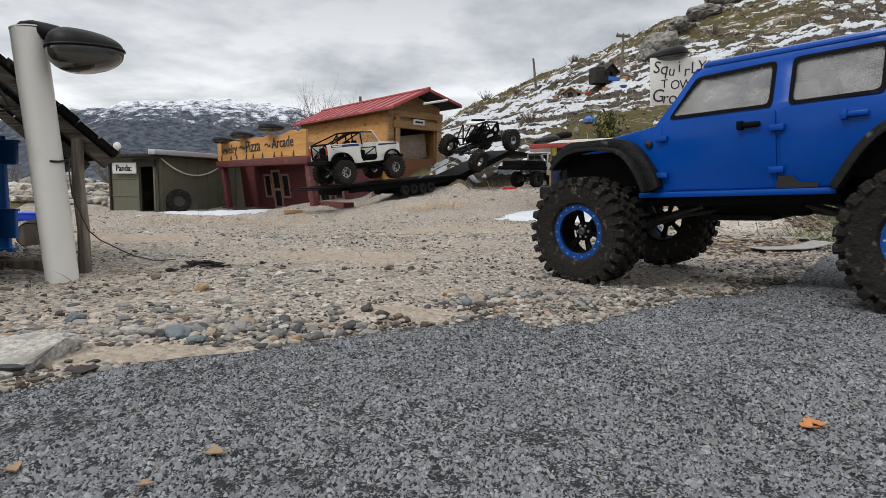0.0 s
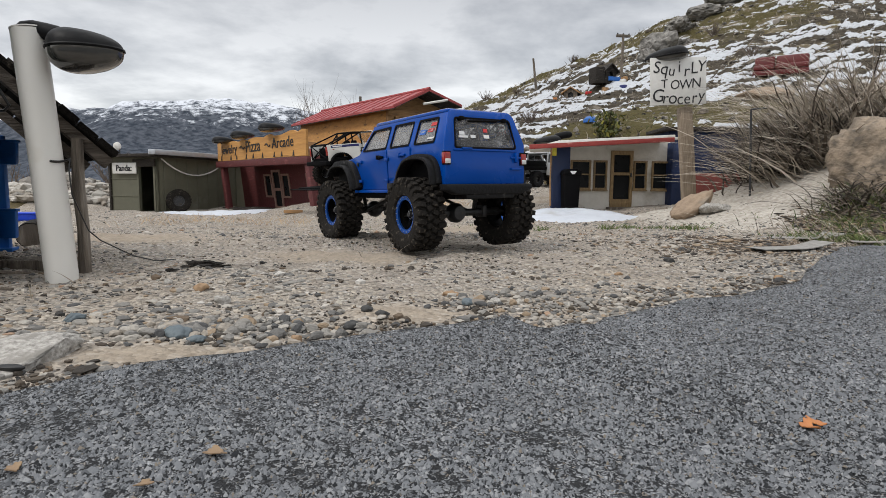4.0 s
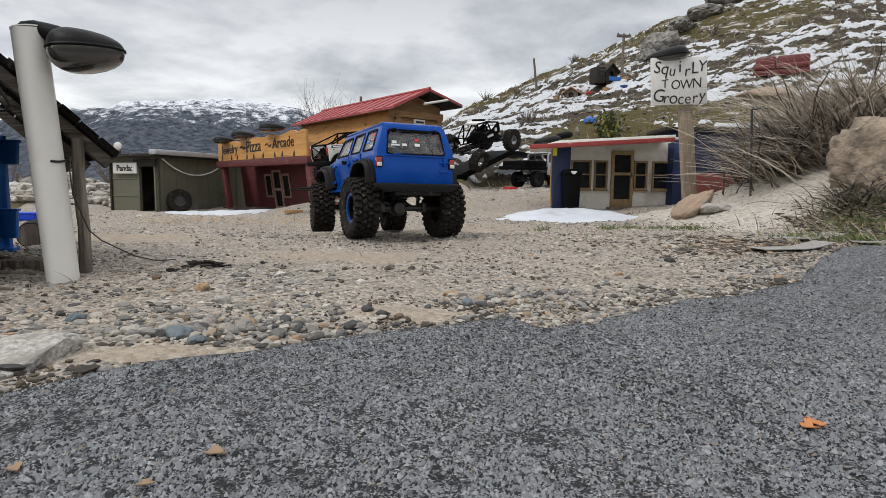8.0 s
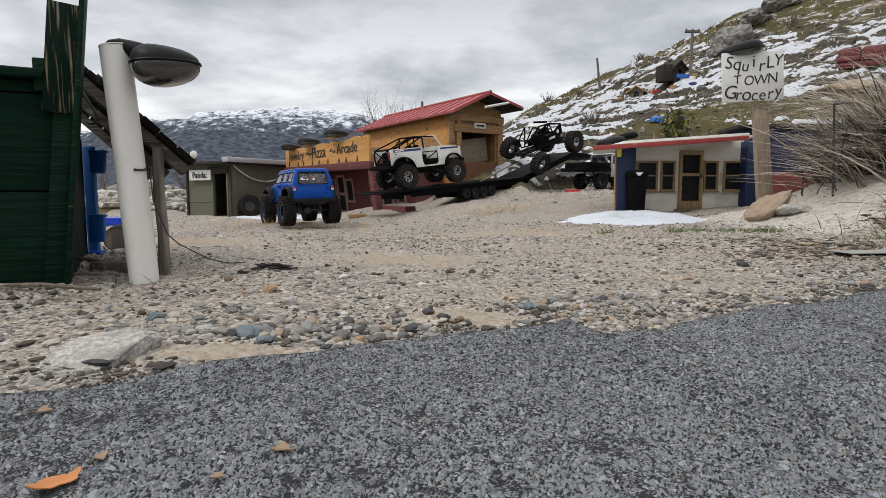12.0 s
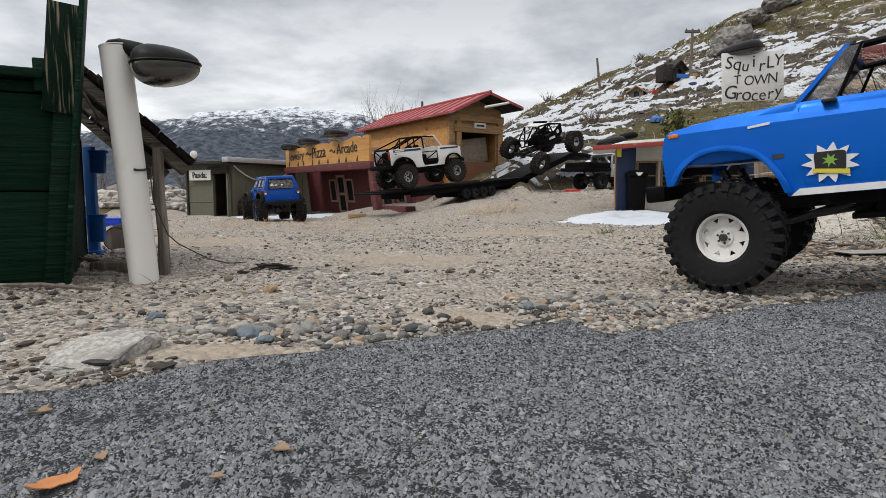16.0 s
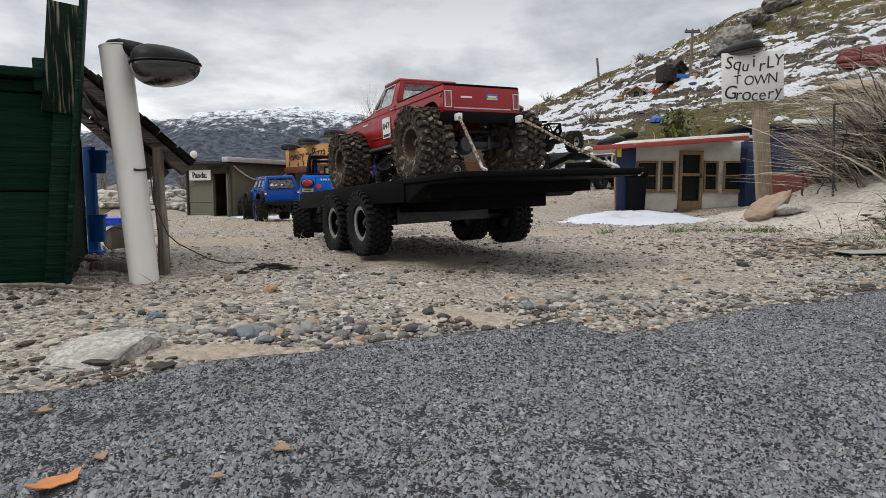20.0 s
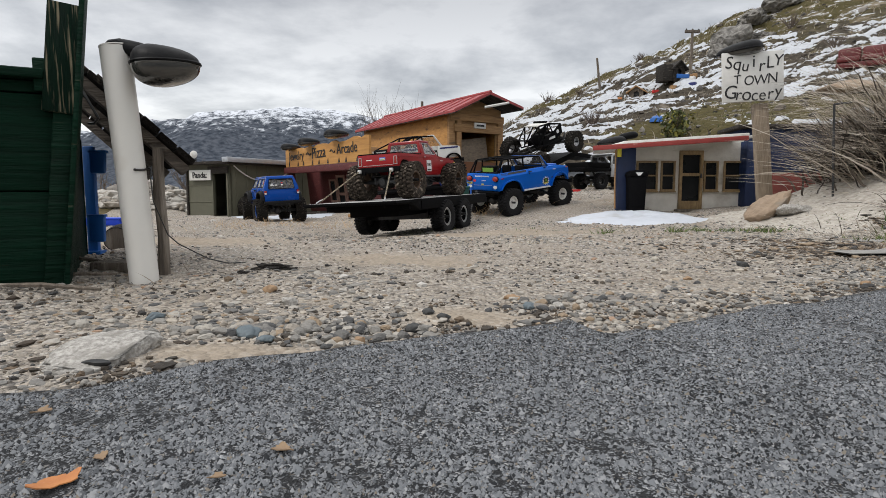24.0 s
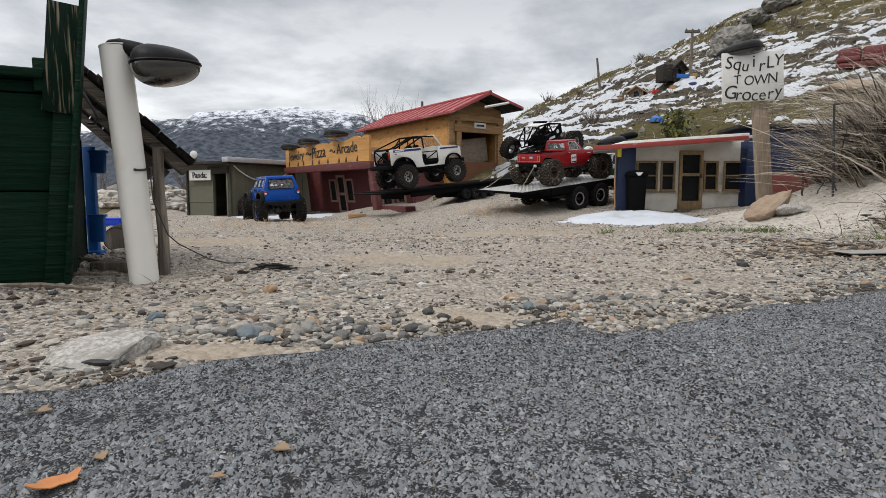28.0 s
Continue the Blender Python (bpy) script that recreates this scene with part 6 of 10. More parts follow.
        part("headlight", Geo().lathe([(0.010, 0), (0.010, 0.003), (0.0003, 0.005)], 16, tilt @ pose(0.204, 0.058, 0.128, 0, 0, -90)), CLEAR_LENS, car)
        part("inner_arch", Geo().box(-0.22, -0.09, HW - 0.045, HW - 0.006, 0.120, 0.145, 0.003, tilt), BLACK, car)
        part("inner_arch", Geo().box(0.095, 0.195, HW - 0.04, HW - 0.006, 0.116, 0.138, 0.003, tilt), BLACK, car)
    back = Matrix.Rotation(math.pi / 2, 4, "Z")
    part("roof", Geo().box(-0.034, 0.030, -0.0655, 0.0655, 0.2075, 0.2165, 0.005), RED_PAINT, car)
    gate = part("tailgate", Geo().sheet([(-0.077, 0.114), (0.077, 0.114), (0.077, 0.163), (-0.077, 0.163)], [], 0.2445, 0.2495, back, 0.0012), RED_PAINT, car)
    part("gate_trim", Geo().box(-0.2508, -0.249, -0.058, 0.058, 0.1195, 0.1215), ALLOY, gate)
    part("gate_script", Geo().box(-0.2508, -0.249, 0.022, 0.044, 0.140, 0.1435), STICK_WHITE, gate)
    pl = part("number_plate", Geo().box(-0.2512, -0.249, -0.031, -0.007, 0.1375, 0.1495, 0.0006), STICK_BLUE, gate, "small blue and yellow plate")
    part("plate_band", Geo().box(-0.2520, -0.2508, -0.030, -0.008, 0.1385, 0.1415), STICK_YELLOW, gate)
    part("plate_bar", Geo().box(-0.2520, -0.2508, -0.028, -0.010, 0.1428, 0.1460), STICK_WHITE, gate)
    part("bed_edge", Geo().box(-0.250, -0.240, -0.076, 0.076, 0.1615, 0.1665, 0.0015), BLACK, car)
    part("bed_floor", Geo().box(-0.243, -0.042, -0.070, 0.070, 0.140, 0.146), BLACK, car)
    part("bed_gear", Geo().box(-0.12, -0.06, -0.05, 0.02, 0.146, 0.160, 0.003).box(-0.2, -0.14, -0.02, 0.05, 0.146, 0.157, 0.003), BLACK, car)
    rear = [(-0.074, 0.162), (0.074, 0.162), (0.062, 0.2125), (-0.062, 0.2125)]
    rwin = rounded([(-0.060, 0.172), (0.060, 0.172), (0.053, 0.2045), (-0.053, 0.2045)], 0.004)
    part("cab_back", Geo().sheet(rear, [rwin], 0.033, 0.037, back, 0.001, lambda x, y, z: (x, y - (z - 0.162) * 0.07, z)), RED_PAINT, car)
    part("rear_window", Geo().sheet(rwin, [], 0.034, 0.0348, back), CLEAR_PANE, car)
    part("windscreen", Geo().sheet([(-0.066, 0.165), (0.066, 0.165), (0.057, 0.208), (-0.057, 0.208)], [], -0.001, 0.0, Matrix.Translation((0.064, 0, 0)) @ back, warp=lambda x, y, z: (x, y + (z - 0.165) * 0.77, z)), CLEAR_PANE, car)
    part("windscreen_frame", Geo().sheet([(-0.073, 0.159), (0.073, 0.159), (0.061, 0.2125), (-0.061, 0.2125)], [[(-0.066, 0.165), (0.066, 0.165), (0.057, 0.208), (-0.057, 0.208)]], -0.002, 0.001, Matrix.Translation((0.067, 0, 0)) @ back, warp=lambda x, y, z: (x, y + (z - 0.159) * 0.77, z)), RED_PAINT, car)
    hood = Geo().box(0.062, 0.204, -0.0745, 0.0745, 0.118, 0.1635, 0.004)
    hood.v = [(x, y, (z - 0.0185 * max(0, (x - 0.06) / 0.14)) if z > 0.14 else z) for x, y, z in hood.v]
    part("hood", hood, RED_PAINT, car)
    part("hood_decal", Geo().sheet([(0.13 + (0.016 if i % 2 else 0.008) * math.cos(i * 0.7), (0.012 if i % 2 else 0.006) * math.sin(i * 0.7)) for i in range(9)], [], 0, 0.0008, pose(0, 0.052, 0.1555, -90, 0, 0)), STICK_WHITE, car)
    part("grille", Geo().box(0.200, 0.2085, -0.07, 0.07, 0.112, 0.140, 0.002), BLACK, car)
    part("front_bumper", Geo().box(0.208, 0.226, -0.055, 0.055, 0.090, 0.108, 0.003), BLACK, car)
    part("rear_bumper", Geo().box(-0.262, -0.246, -0.086, 0.086, 0.092, 0.112, 0.003).box(-0.27, -0.255, -0.06, -0.045, 0.085, 0.1, 0.002).box(-0.27, -0.255, 0.045, 0.06, 0.085, 0.1, 0.002), BLACK, car)
    part("seat", Geo().box(-0.03, 0.02, -0.05, 0.05, 0.14, 0.175, 0.006), BLACK, car)
    running_gear(car, 0.154, 0.07, 0.0545, 0.085)
    for s in (1, -1):
        part("slider", Geo().tube([(0.085, s * 0.070, 0.080), (0.075, s * 0.082, 0.072), (-0.075, s * 0.082, 0.072), (-0.085, s * 0.070, 0.080)], 0.0035, 8), STEEL, car)
    squat(car)
    return car, four_wheels(car, KIND_RED, 0.154, 0.084)


def squat(car):
    """Sets the body down over its wheels: low, narrow and with a short tail."""
    for ob in car.children_recursive:
        m = ob.matrix_basis if ob.parent == car else ob.parent.matrix_basis @ ob.matrix_basis
        back = m.inverted()
        for v in ob.data.vertices:
            p = m @ v.co
            if p.x < -0.16:
                p.x = -0.16 + (p.x + 0.16) * 0.416
            p.y *= 0.872
            if p.z > 0.165:
                p.z = 0.1355 + (p.z - 0.165) * 0.85
            elif p.z > 0.070:
                p.z = 0.064 + (p.z - 0.070) * 0.753
            v.co = back @ p


# ---------------------------------------------------------------- flat-bed trailer that carries the pickup
def flatbed():
    tr = thing("flatbed_trailer", "black tandem-axle flatbed model trailer with tread-plate deck", "trailer")
    part("side_beam", Geo().box(-0.225, 0.279, 0.138, 0.1497, 0.082, 0.1132, 0.001), BLACK, tr)
    part("side_beam", Geo().box(-0.225, 0.279, -0.1497, -0.138, 0.082, 0.1132, 0.001), BLACK, tr)
    part("beaver_tail", Geo().sheet([(-0.371, 0.1072), (-0.225, 0.1072), (-0.225, 0.080), (-0.285, 0.1025), (-0.371, 0.1035)], [], -0.147, 0.147, bevel=0.001), BLACK, tr)
    part("rear_lip", Geo().box(-0.3745, -0.3715, -0.1495, 0.1495, 0.1065, 0.1130, 0.0008), BLACK, tr)
    for s in (1, -1):
        part("tail_edge", Geo().box(-0.3715, -0.225, s * 0.1380, s * 0.1497, 0.1068, 0.1131, 0.0006), BLACK, tr)
    deck = part("deck", Geo().box(-0.371, 0.278, -0.1375, 0.1375, 0.1075, 0.1125, 0.0008), PLATE, tr, "worn metal tread-plate deck")
    g = Geo()
    for i in range(60):
        for j in range(25):
            x, y = -0.364 + i * 0.0107, -0.131 + j * 0.0109
            m = pose(x, y, 0.1125, 0, 0, 45 if (i + j) % 2 else -45)
            g.add([(-0.0046, 0, 0), (0, -0.0012, 0), (0.0046, 0, 0), (0, 0.0012, 0), (0, 0, 0.0011)], [(0, 1, 4), (1, 2, 4), (2, 3, 4), (3, 0, 4)], m)
    part("tread_pattern", g, PLATE, deck, smooth=0, kind="stuff")
    for x in (-0.28, 0.1, 0.25):
        part("cross_member", Geo().box(x, x + 0.015, -0.138, 0.138, 0.086, 0.107), BLACK, tr)
    part("centre_box", Geo().box(-0.24, 0.20, -0.085, 0.085, 0.066, 0.107, 0.002), BLACK, tr)
    part("tongue", Geo().box(0.24, 0.425, -0.030, 0.030, 0.070, 0.108, 0.002).box(0.42, 0.490, -0.018, 0.018, 0.070, 0.086, 0.003), BLACK, tr)
    part("hitch", Geo().box(0.486, 0.500, -0.008, 0.008, 0.072, 0.092, 0.003).box(0.494, 0.522, -0.007, 0.007, 0.084, 0.098, 0.003), STEEL, tr)
    part("winch_post", Geo().box(0.262, 0.292, -0.020, 0.020, 0.112, 0.150, 0.001), BLACK, tr)
    box = part("green_case", Geo().box(0.315, 0.400, -0.034, 0.034, 0.109, 0.136, 0.004), TOOL_GREEN, tr, "dark green plastic tool case")
    part("case_lid", Geo().box(0.310, 0.405, -0.037, 0.037, 0.132, 0.142, 0.003), TOOL_GREEN, box)
    for x in (0.065, -0.065):
        part("axle", Geo().tube([(x, -0.14, 0.0525), (x, 0.14, 0.0525)], 0.006, 10).box(x - 0.008, x + 0.008, -0.09, 0.09, 0.048, 0.075), STEEL, tr)
    wheels = []
    for x in (0.065, -0.065):
        for s in (1, -1):
            wheels.append(wheel(tr, "wheel", pose(x, s * 0.137, 0.0525), KIND_TRAILER, s > 0))
    # tie-downs run from the deck's corners to the pickup's bumpers
    for s in (1, -1):
        part("rear_strap", Geo().tube([(-0.352, s * 0.105, 0.118), (-0.320, s * 0.092, 0.138), (-0.222, s * 0.054, 0.200)], 0.0022, 6), ROPE_TAN, tr, "tan and black bungee cord")
        part("strap_hook", Geo().tube([(-0.344, s * 0.102, 0.124), (-0.352, s * 0.107, 0.121), (-0.360, s * 0.110, 0.117), (-0.366, s * 0.108, 0.114)], 0.0019, 6), ALLOY, tr)
        part("strap_hook", Geo().box(-0.226, -0.214, s * 0.054 - 0.004, s * 0.054 + 0.004, 0.194, 0.205, 0.002), CLEAR_LENS, tr)
    part("front_strap", Geo().tube([(0.285, 0.012, 0.120), (0.25, 0.014, 0.150), (0.216, 0.016, 0.196)], 0.003, 6), ROPE_BLUE, tr, "blue bungee cord")
    part("front_strap", Geo().tube([(0.285, -0.012, 0.120), (0.216, -0.016, 0.196)], 0.003, 6), ROPE_BLUE, tr, "blue bungee cord")
    g = Geo()
    pts = [Vector((0.545 - 0.115 * t, 0.012 + 0.008 * t, 0.090 - 0.018 * t - 0.30 * t * (1 - t))) for t in np.linspace(0, 1, 27)]
    for i in range(26):
        d = pts[i + 1] - pts[i]
        m = Matrix.Translation((pts[i] + pts[i + 1]) / 2) @ d.to_track_quat("X", "Z").to_matrix().to_4x4() @ Matrix.Rotation(math.pi / 2 * (i % 2), 4, "X")
        L = d.length * 0.66
        g.tube([(L * math.cos(a), 0.0030 * math.sin(a), 0) for a in np.linspace(0, 6.283, 9)], 0.0011, 5, False, m)
    part("safety_chain", g, STEEL, tr, "rusty safety chain")
    part("blue_handle", Geo().tube([(0.494, 0.0, 0.072), (0.495, 0.0, 0.086), (0.501, 0.0, 0.138)], 0.0026, 6), STICK_BLUE, tr)
    return tr, wheels


TOOL_GREEN = material("green_plastic", (0.012, 0.075, 0.045), (0.009, 0.055, 0.033), rough=0.5, scale=60, bump=0.1)
JEEP, JEEP_WHEELS = four_door()
SCOUT, SCOUT_WHEELS = scout()
PICKUP, PICKUP_WHEELS = red_pickup()
TRAILER, TRAILER_WHEELS = flatbed()
# ---------------------------------------------------------------- town materials
PLY = material("orange_plywood", (0.58, 0.305, 0.088), (0.33, 0.150, 0.038), rough=0.7, scale=9, detail=6, bump=0.15, stretch_xyz=(0.6, 2.0, 6.0), spots=(0.10, 0.055, 0.025), spot_scale=5, spot_amount=0.40)
TIMBER = material("raw_timber", (0.45, 0.265, 0.12), (0.24, 0.130, 0.055), rough=0.8, scale=10, detail=6, bump=0.25, stretch_xyz=(1, 3, 7), spots=(0.13, 0.085, 0.05), spot_scale=6, spot_amount=0.4, rand=0.12)
OLD_WOOD = material("grey_weathered_wood", (0.20, 0.165, 0.13), (0.075, 0.062, 0.05), rough=0.9, scale=24, detail=8, bump=0.6, stretch_xyz=(5, 5, 0.6), spots=(0.27, 0.235, 0.195), spot_scale=12, spot_amount=0.42, rand=0.2)
# near black: shade under the lean-to roof, and the dark house's black walls
SHADE_AND_BLACK_BOARDS = material("shade_and_black_boards", (0.014, 0.012, 0.010), (0.006, 0.005, 0.004), rough=0.95, spec=0.08, scale=30, detail=6, bump=0.6, stretch_xyz=(6, 1, 6), spots=(0.05, 0.042, 0.034), spot_scale=16, spot_amount=0.36)
# darker copy of the weathered wood, for rafters in the roof's shade
SHADED_WOOD = material("shaded_weathered_wood", (0.105, 0.085, 0.068), (0.03, 0.025, 0.02), rough=0.9, scale=24, detail=8, bump=0.6, stretch_xyz=(0.6, 5, 5), spots=(0.17, 0.145, 0.12), spot_scale=14, spot_amount=0.40, rand=0.2)
DARK_WOOD = material("dark_rotten_wood", (0.038, 0.030, 0.023), (0.012, 0.010, 0.008), rough=0.95, scale=30, detail=8, bump=0.7, stretch_xyz=(1, 6, 6), spots=(0.13, 0.11, 0.09), spot_scale=14, spot_amount=0.40, rand=0.2)
GREEN_PAINT = material("worn_green_paint", (0.0022, 0.0225, 0.0115), (0.001, 0.0085, 0.0045), rough=0.6, spec=0.09, scale=16, detail=8, bump=0.4, stretch_xyz=(0.6, 3, 9), spots=(0.10, 0.085, 0.055), spot_scale=13, spot_amount=0.33, rand=0.15)
WORN_GREEN = material("flaking_green_paint", (0.0025, 0.017, 0.009), (0.0012, 0.008, 0.005), rough=0.7, spec=0.1, scale=26, detail=8, bump=0.6, stretch_xyz=(9, 9, 0.5), spots=(0.20, 0.175, 0.115), spot_scale=34, spot_amount=0.45)
PVC = material("white_pvc", (0.72, 0.70, 0.66), (0.63, 0.61, 0.56), rough=0.35, scale=5, bump=0.03, bump_scale=20, spots=(0.55, 0.50, 0.42), spot_scale=7, spot_amount=0.36)
BLUE_PLASTIC = material("blue_plastic", (0.012, 0.12, 0.42), (0.008, 0.09, 0.33), rough=0.5, scale=30, bump=0.1)
BRIGHT_BLUE = material("bright_blue_plastic", (0.004, 0.055, 0.62), rough=0.4, scale=30, bump=0.05)
OLIVE = material("olive_siding", (0.125, 0.122, 0.085), (0.095, 0.092, 0.064), rough=0.7, scale=20, bump=0.1, spots=(0.16, 0.152, 0.12), spot_scale=5, spot_amount=0.4)
TIN = material("galvanised_tin", (0.50, 0.52, 0.55), (0.38, 0.40, 0.43), rough=0.4, metal=0.5, scale=30, bump=0.1)
MAROON = material("maroon_paint", (0.115, 0.022, 0.022), (0.075, 0.014, 0.015), rough=0.65, scale=22, detail=6, bump=0.2, stretch_xyz=(2, 2, 5), spots=(0.17, 0.05, 0.045), spot_scale=9, spot_amount=0.38)
BARN_RED = material("red_metal_roof", (0.34, 0.05, 0.05), (0.25, 0.034, 0.036), rough=0.5, scale=12, bump=0.1, spots=(0.40, 0.11, 0.10), spot_scale=6, spot_amount=0.4)
STUCCO = material("dirty_white_stucco", (0.72, 0.69, 0.63), (0.58, 0.55, 0.49), rough=0.9, scale=26, detail=7, bump=0.25, spots=(0.38, 0.34, 0.28), spot_scale=7, spot_amount=0.42)
GROC_BLUE = material("dark_blue_paint", (0.008, 0.022, 0.075), (0.005, 0.014, 0.05), rough=0.6, scale=24, bump=0.2, spots=(0.014, 0.036, 0.12), spot_scale=8, spot_amount=0.4)
TRIM_RED = material("faded_red_trim", (0.33, 0.05, 0.04), (0.24, 0.035, 0.03), rough=0.7, scale=40, bump=0.2, spots=(0.5, 0.3, 0.25), spot_scale=20, spot_amount=0.36)
RUST_RED = material("rusty_red_paint", (0.19, 0.045, 0.034), (0.11, 0.026, 0.021), rough=0.8, scale=30, bump=0.2, spots=(0.22, 0.10, 0.08), spot_scale=12, spot_amount=0.4)
POST_WOOD = material("weathered_post_wood", (0.33, 0.262, 0.19), (0.14, 0.108, 0.078), rough=0.85, scale=30, detail=7, bump=0.3, stretch_xyz=(6, 6, 0.7), spots=(0.16, 0.12, 0.085), spot_scale=9, spot_amount=0.4)
FRAME_WOOD = material("varnished_frame_wood", (0.31, 0.215, 0.105), (0.15, 0.095, 0.042), rough=0.6, scale=40, bump=0.2, stretch_xyz=(3, 3, 1), rand=0.15)
DARK_GLASS = material("dark_window", (0.010, 0.012, 0.013), (0.02, 0.021, 0.022), rough=0.3, scale=12, bump=0.03, spec=0.15)
SIGN_WHITE = material("white_sign_board", (0.70, 0.69, 0.66), (0.58, 0.57, 0.54), rough=0.6, scale=30, bump=0.1, spots=(0.50, 0.47, 0.42), spot_scale=12, spot_amount=0.36)
BLACK_INK = material("black_marker", (0.012, 0.012, 0.013), rough=0.6, scale=60, bump=0)
SOLAR_BLACK = material("solar_lamp_shell", (0.008, 0.0085, 0.009), (0.005, 0.005, 0.006), rough=0.5, spec=0.13, scale=60, bump=0.08, spots=(0.016, 0.016, 0.016), spot_scale=20, spot_amount=0.38)
LENS = material("clouded_lamp_lens", (0.055, 0.054, 0.05), (0.03, 0.03, 0.028), rough=0.12, scale=20, bump=0.05, coat=0.8, spots=(0.16, 0.15, 0.135), spot_scale=14, spot_amount=0.4)
COUCH_RED = material("red_vinyl", (0.13, 0.009, 0.009), (0.08, 0.006, 0.006), rough=0.5, scale=40, bump=0.15)
STRAW = island_stones("dry_reeds", [(0.0, (0.46, 0.40, 0.325)), (0.25, (0.27, 0.225, 0.175)), (0.42, (0.60, 0.54, 0.45)), (0.66, (0.085, 0.065, 0.05)), (0.8, (0.40, 0.34, 0.27))], scale=50, bump=0.2)
# dead leaves, with the shade among the reeds put into their colour
SHADED_DEAD_REED = island_stones("shaded_dead_reed_leaves", [(0.0, (0.055, 0.043, 0.033)), (0.3, (0.12, 0.095, 0.072)), (0.5, (0.032, 0.025, 0.02)), (0.75, (0.20, 0.165, 0.13)), (0.92, (0.34, 0.29, 0.24))], scale=50, bump=0.2)
GRASS = island_stones("green_grass", [(0.0, (0.085, 0.125, 0.022)), (0.4, (0.045, 0.080, 0.014)), (0.7, (0.13, 0.145, 0.04)), (0.90, (0.26, 0.21, 0.11))], scale=50, bump=0.1)
TWIG = material("bare_twigs", (0.17, 0.135, 0.11), (0.09, 0.07, 0.058), rough=0.9, scale=60, bump=0.2)
SHRUB = island_stones("shrub_leaves", [(0.0, (0.11, 0.12, 0.03)), (0.4, (0.06, 0.075, 0.025)), (0.75, (0.24, 0.22, 0.04))], scale=40, bump=0.1)
BLUE_STONE = material("slate_blue_stone", (0.13, 0.165, 0.18), (0.07, 0.09, 0.105), rough=0.6, scale=160, bump=0.2)
DARK_STONE = material("dark_stone", (0.06, 0.06, 0.058), (0.03, 0.03, 0.03), rough=0.8, scale=160, bump=0.4)
ORANGE_STONE = material("rusty_stone", (0.36, 0.24, 0.14), (0.22, 0.14, 0.08), rough=0.8, scale=160, bump=0.3)
SCRAP = material("grey_felt_scrap", (0.30, 0.29, 0.27), (0.19, 0.182, 0.168), rough=0.9, scale=120, bump=0.5)
STRAW_PALE = island_stones("pale_straw", [(0.0, (0.52, 0.36, 0.20)), (0.4, (0.42, 0.27, 0.14)), (0.7, (0.58, 0.45, 0.28))], scale=50, bump=0.1)
CONCRETE = material("broken_concrete", (0.48, 0.46, 0.425), (0.22, 0.205, 0.185), rough=0.95, scale=330, contrast=0.14, detail=8, bump=0.7, spots=(0.24, 0.225, 0.20), spot_scale=70, spot_amount=0.45)
LEAF_ORANGE = material("dead_leaf", (0.52, 0.22, 0.07), (0.36, 0.13, 0.045), rough=0.7, scale=90, bump=0.3)
LEAF_TAN = material("tan_leaf", (0.30, 0.21, 0.12), (0.2, 0.13, 0.08), rough=0.8, scale=90, bump=0.3)


def solar_lamp(m, span, label, group="solar lamps", neck=True, dome=0.22, drop=0.13):
    """A black dome lamp with a cloudy lens below; it points along +x from its mount."""
    lamp = thing("solar_lamp", label, "lamp", m, group)
    L, W, Hh = span, span * 0.44, span * dome
    shell, lens = Geo(), Geo()
    nu, nv = 28, 8
    for geo, sgn, hh in ((shell, 1, Hh), (lens, -1, span * drop)):
        v, f = [], []
        for j in range(nv + 1):
            t = j / nv * math.pi / 2
            for i in range(nu):
                a = 2 * math.pi * i / nu
                c = math.cos(a)
                taper = 1 - 0.16 * c
                k_ = math.cos(t) ** 0.75
                x_ = L * 0.5 * (1 + (c if c > 0 else c * 0.9)) * k_ + L * 0.42 * (1 - k_)
                v.append((x_, W * math.sin(a) * taper * k_, sgn * hh * (1.12 - (0.45 if sgn > 0 else 0.2) * x_ / L) * math.sin(t) ** 0.9 - (0.0 if sgn > 0 else 0.002)))
        for j in range(nv):
            for i in range(nu):
                f.append((j * nu + i, j * nu + (i + 1) % nu, (j + 1) * nu + (i + 1) % nu, (j + 1) * nu + i))
        geo.add(v, f)
    part("shell", shell, SOLAR_BLACK, lamp)
    part("lens", lens, LENS, lamp, "cloudy clear lens")
    part("rim", Geo().tube([(L * 0.5 * (1 + (math.cos(a) if math.cos(a) > 0 else 0.9 * math.cos(a))) * 1.0, W * math.sin(a) * (1 - 0.16 * math.cos(a)), 0) for a in np.linspace(0, 2 * math.pi, 29)], span * 0.022, 6, False), SOLAR_BLACK, lamp)
    if neck:
        part("neck", Geo().tube([(-L * 0.40, 0, Hh * 0.95), (-L * 0.38, 0, Hh * 0.96), (-L * 0.30, 0, Hh * 0.98), (-L * 0.18, 0, Hh * 0.98), (0, 0, Hh * 0.86), (L * 0.15, 0, Hh * 0.72), (L * 0.3, 0, Hh * 0.55)], [span * q for q in (0.02, 0.07, 0.115, 0.125, 0.12, 0.12, 0.08)], 14), SOLAR_BLACK, lamp)
    return lamp


def board(name, parent, p0, p1, width, thick, mat, label="", bevel=0.0015, wob=0.0):
    """A plank between two points, with its width upright where it can be."""
    p0, p1 = Vector(p0), Vector(p1)
    d = p1 - p0
    m = Matrix.Translation(p0) @ d.to_track_quat("X", "Z").to_matrix().to_4x4()
    return part(name, Geo().box(0, d.length, -thick / 2, thick / 2, -width / 2, width / 2, bevel), mat, parent, label, m)


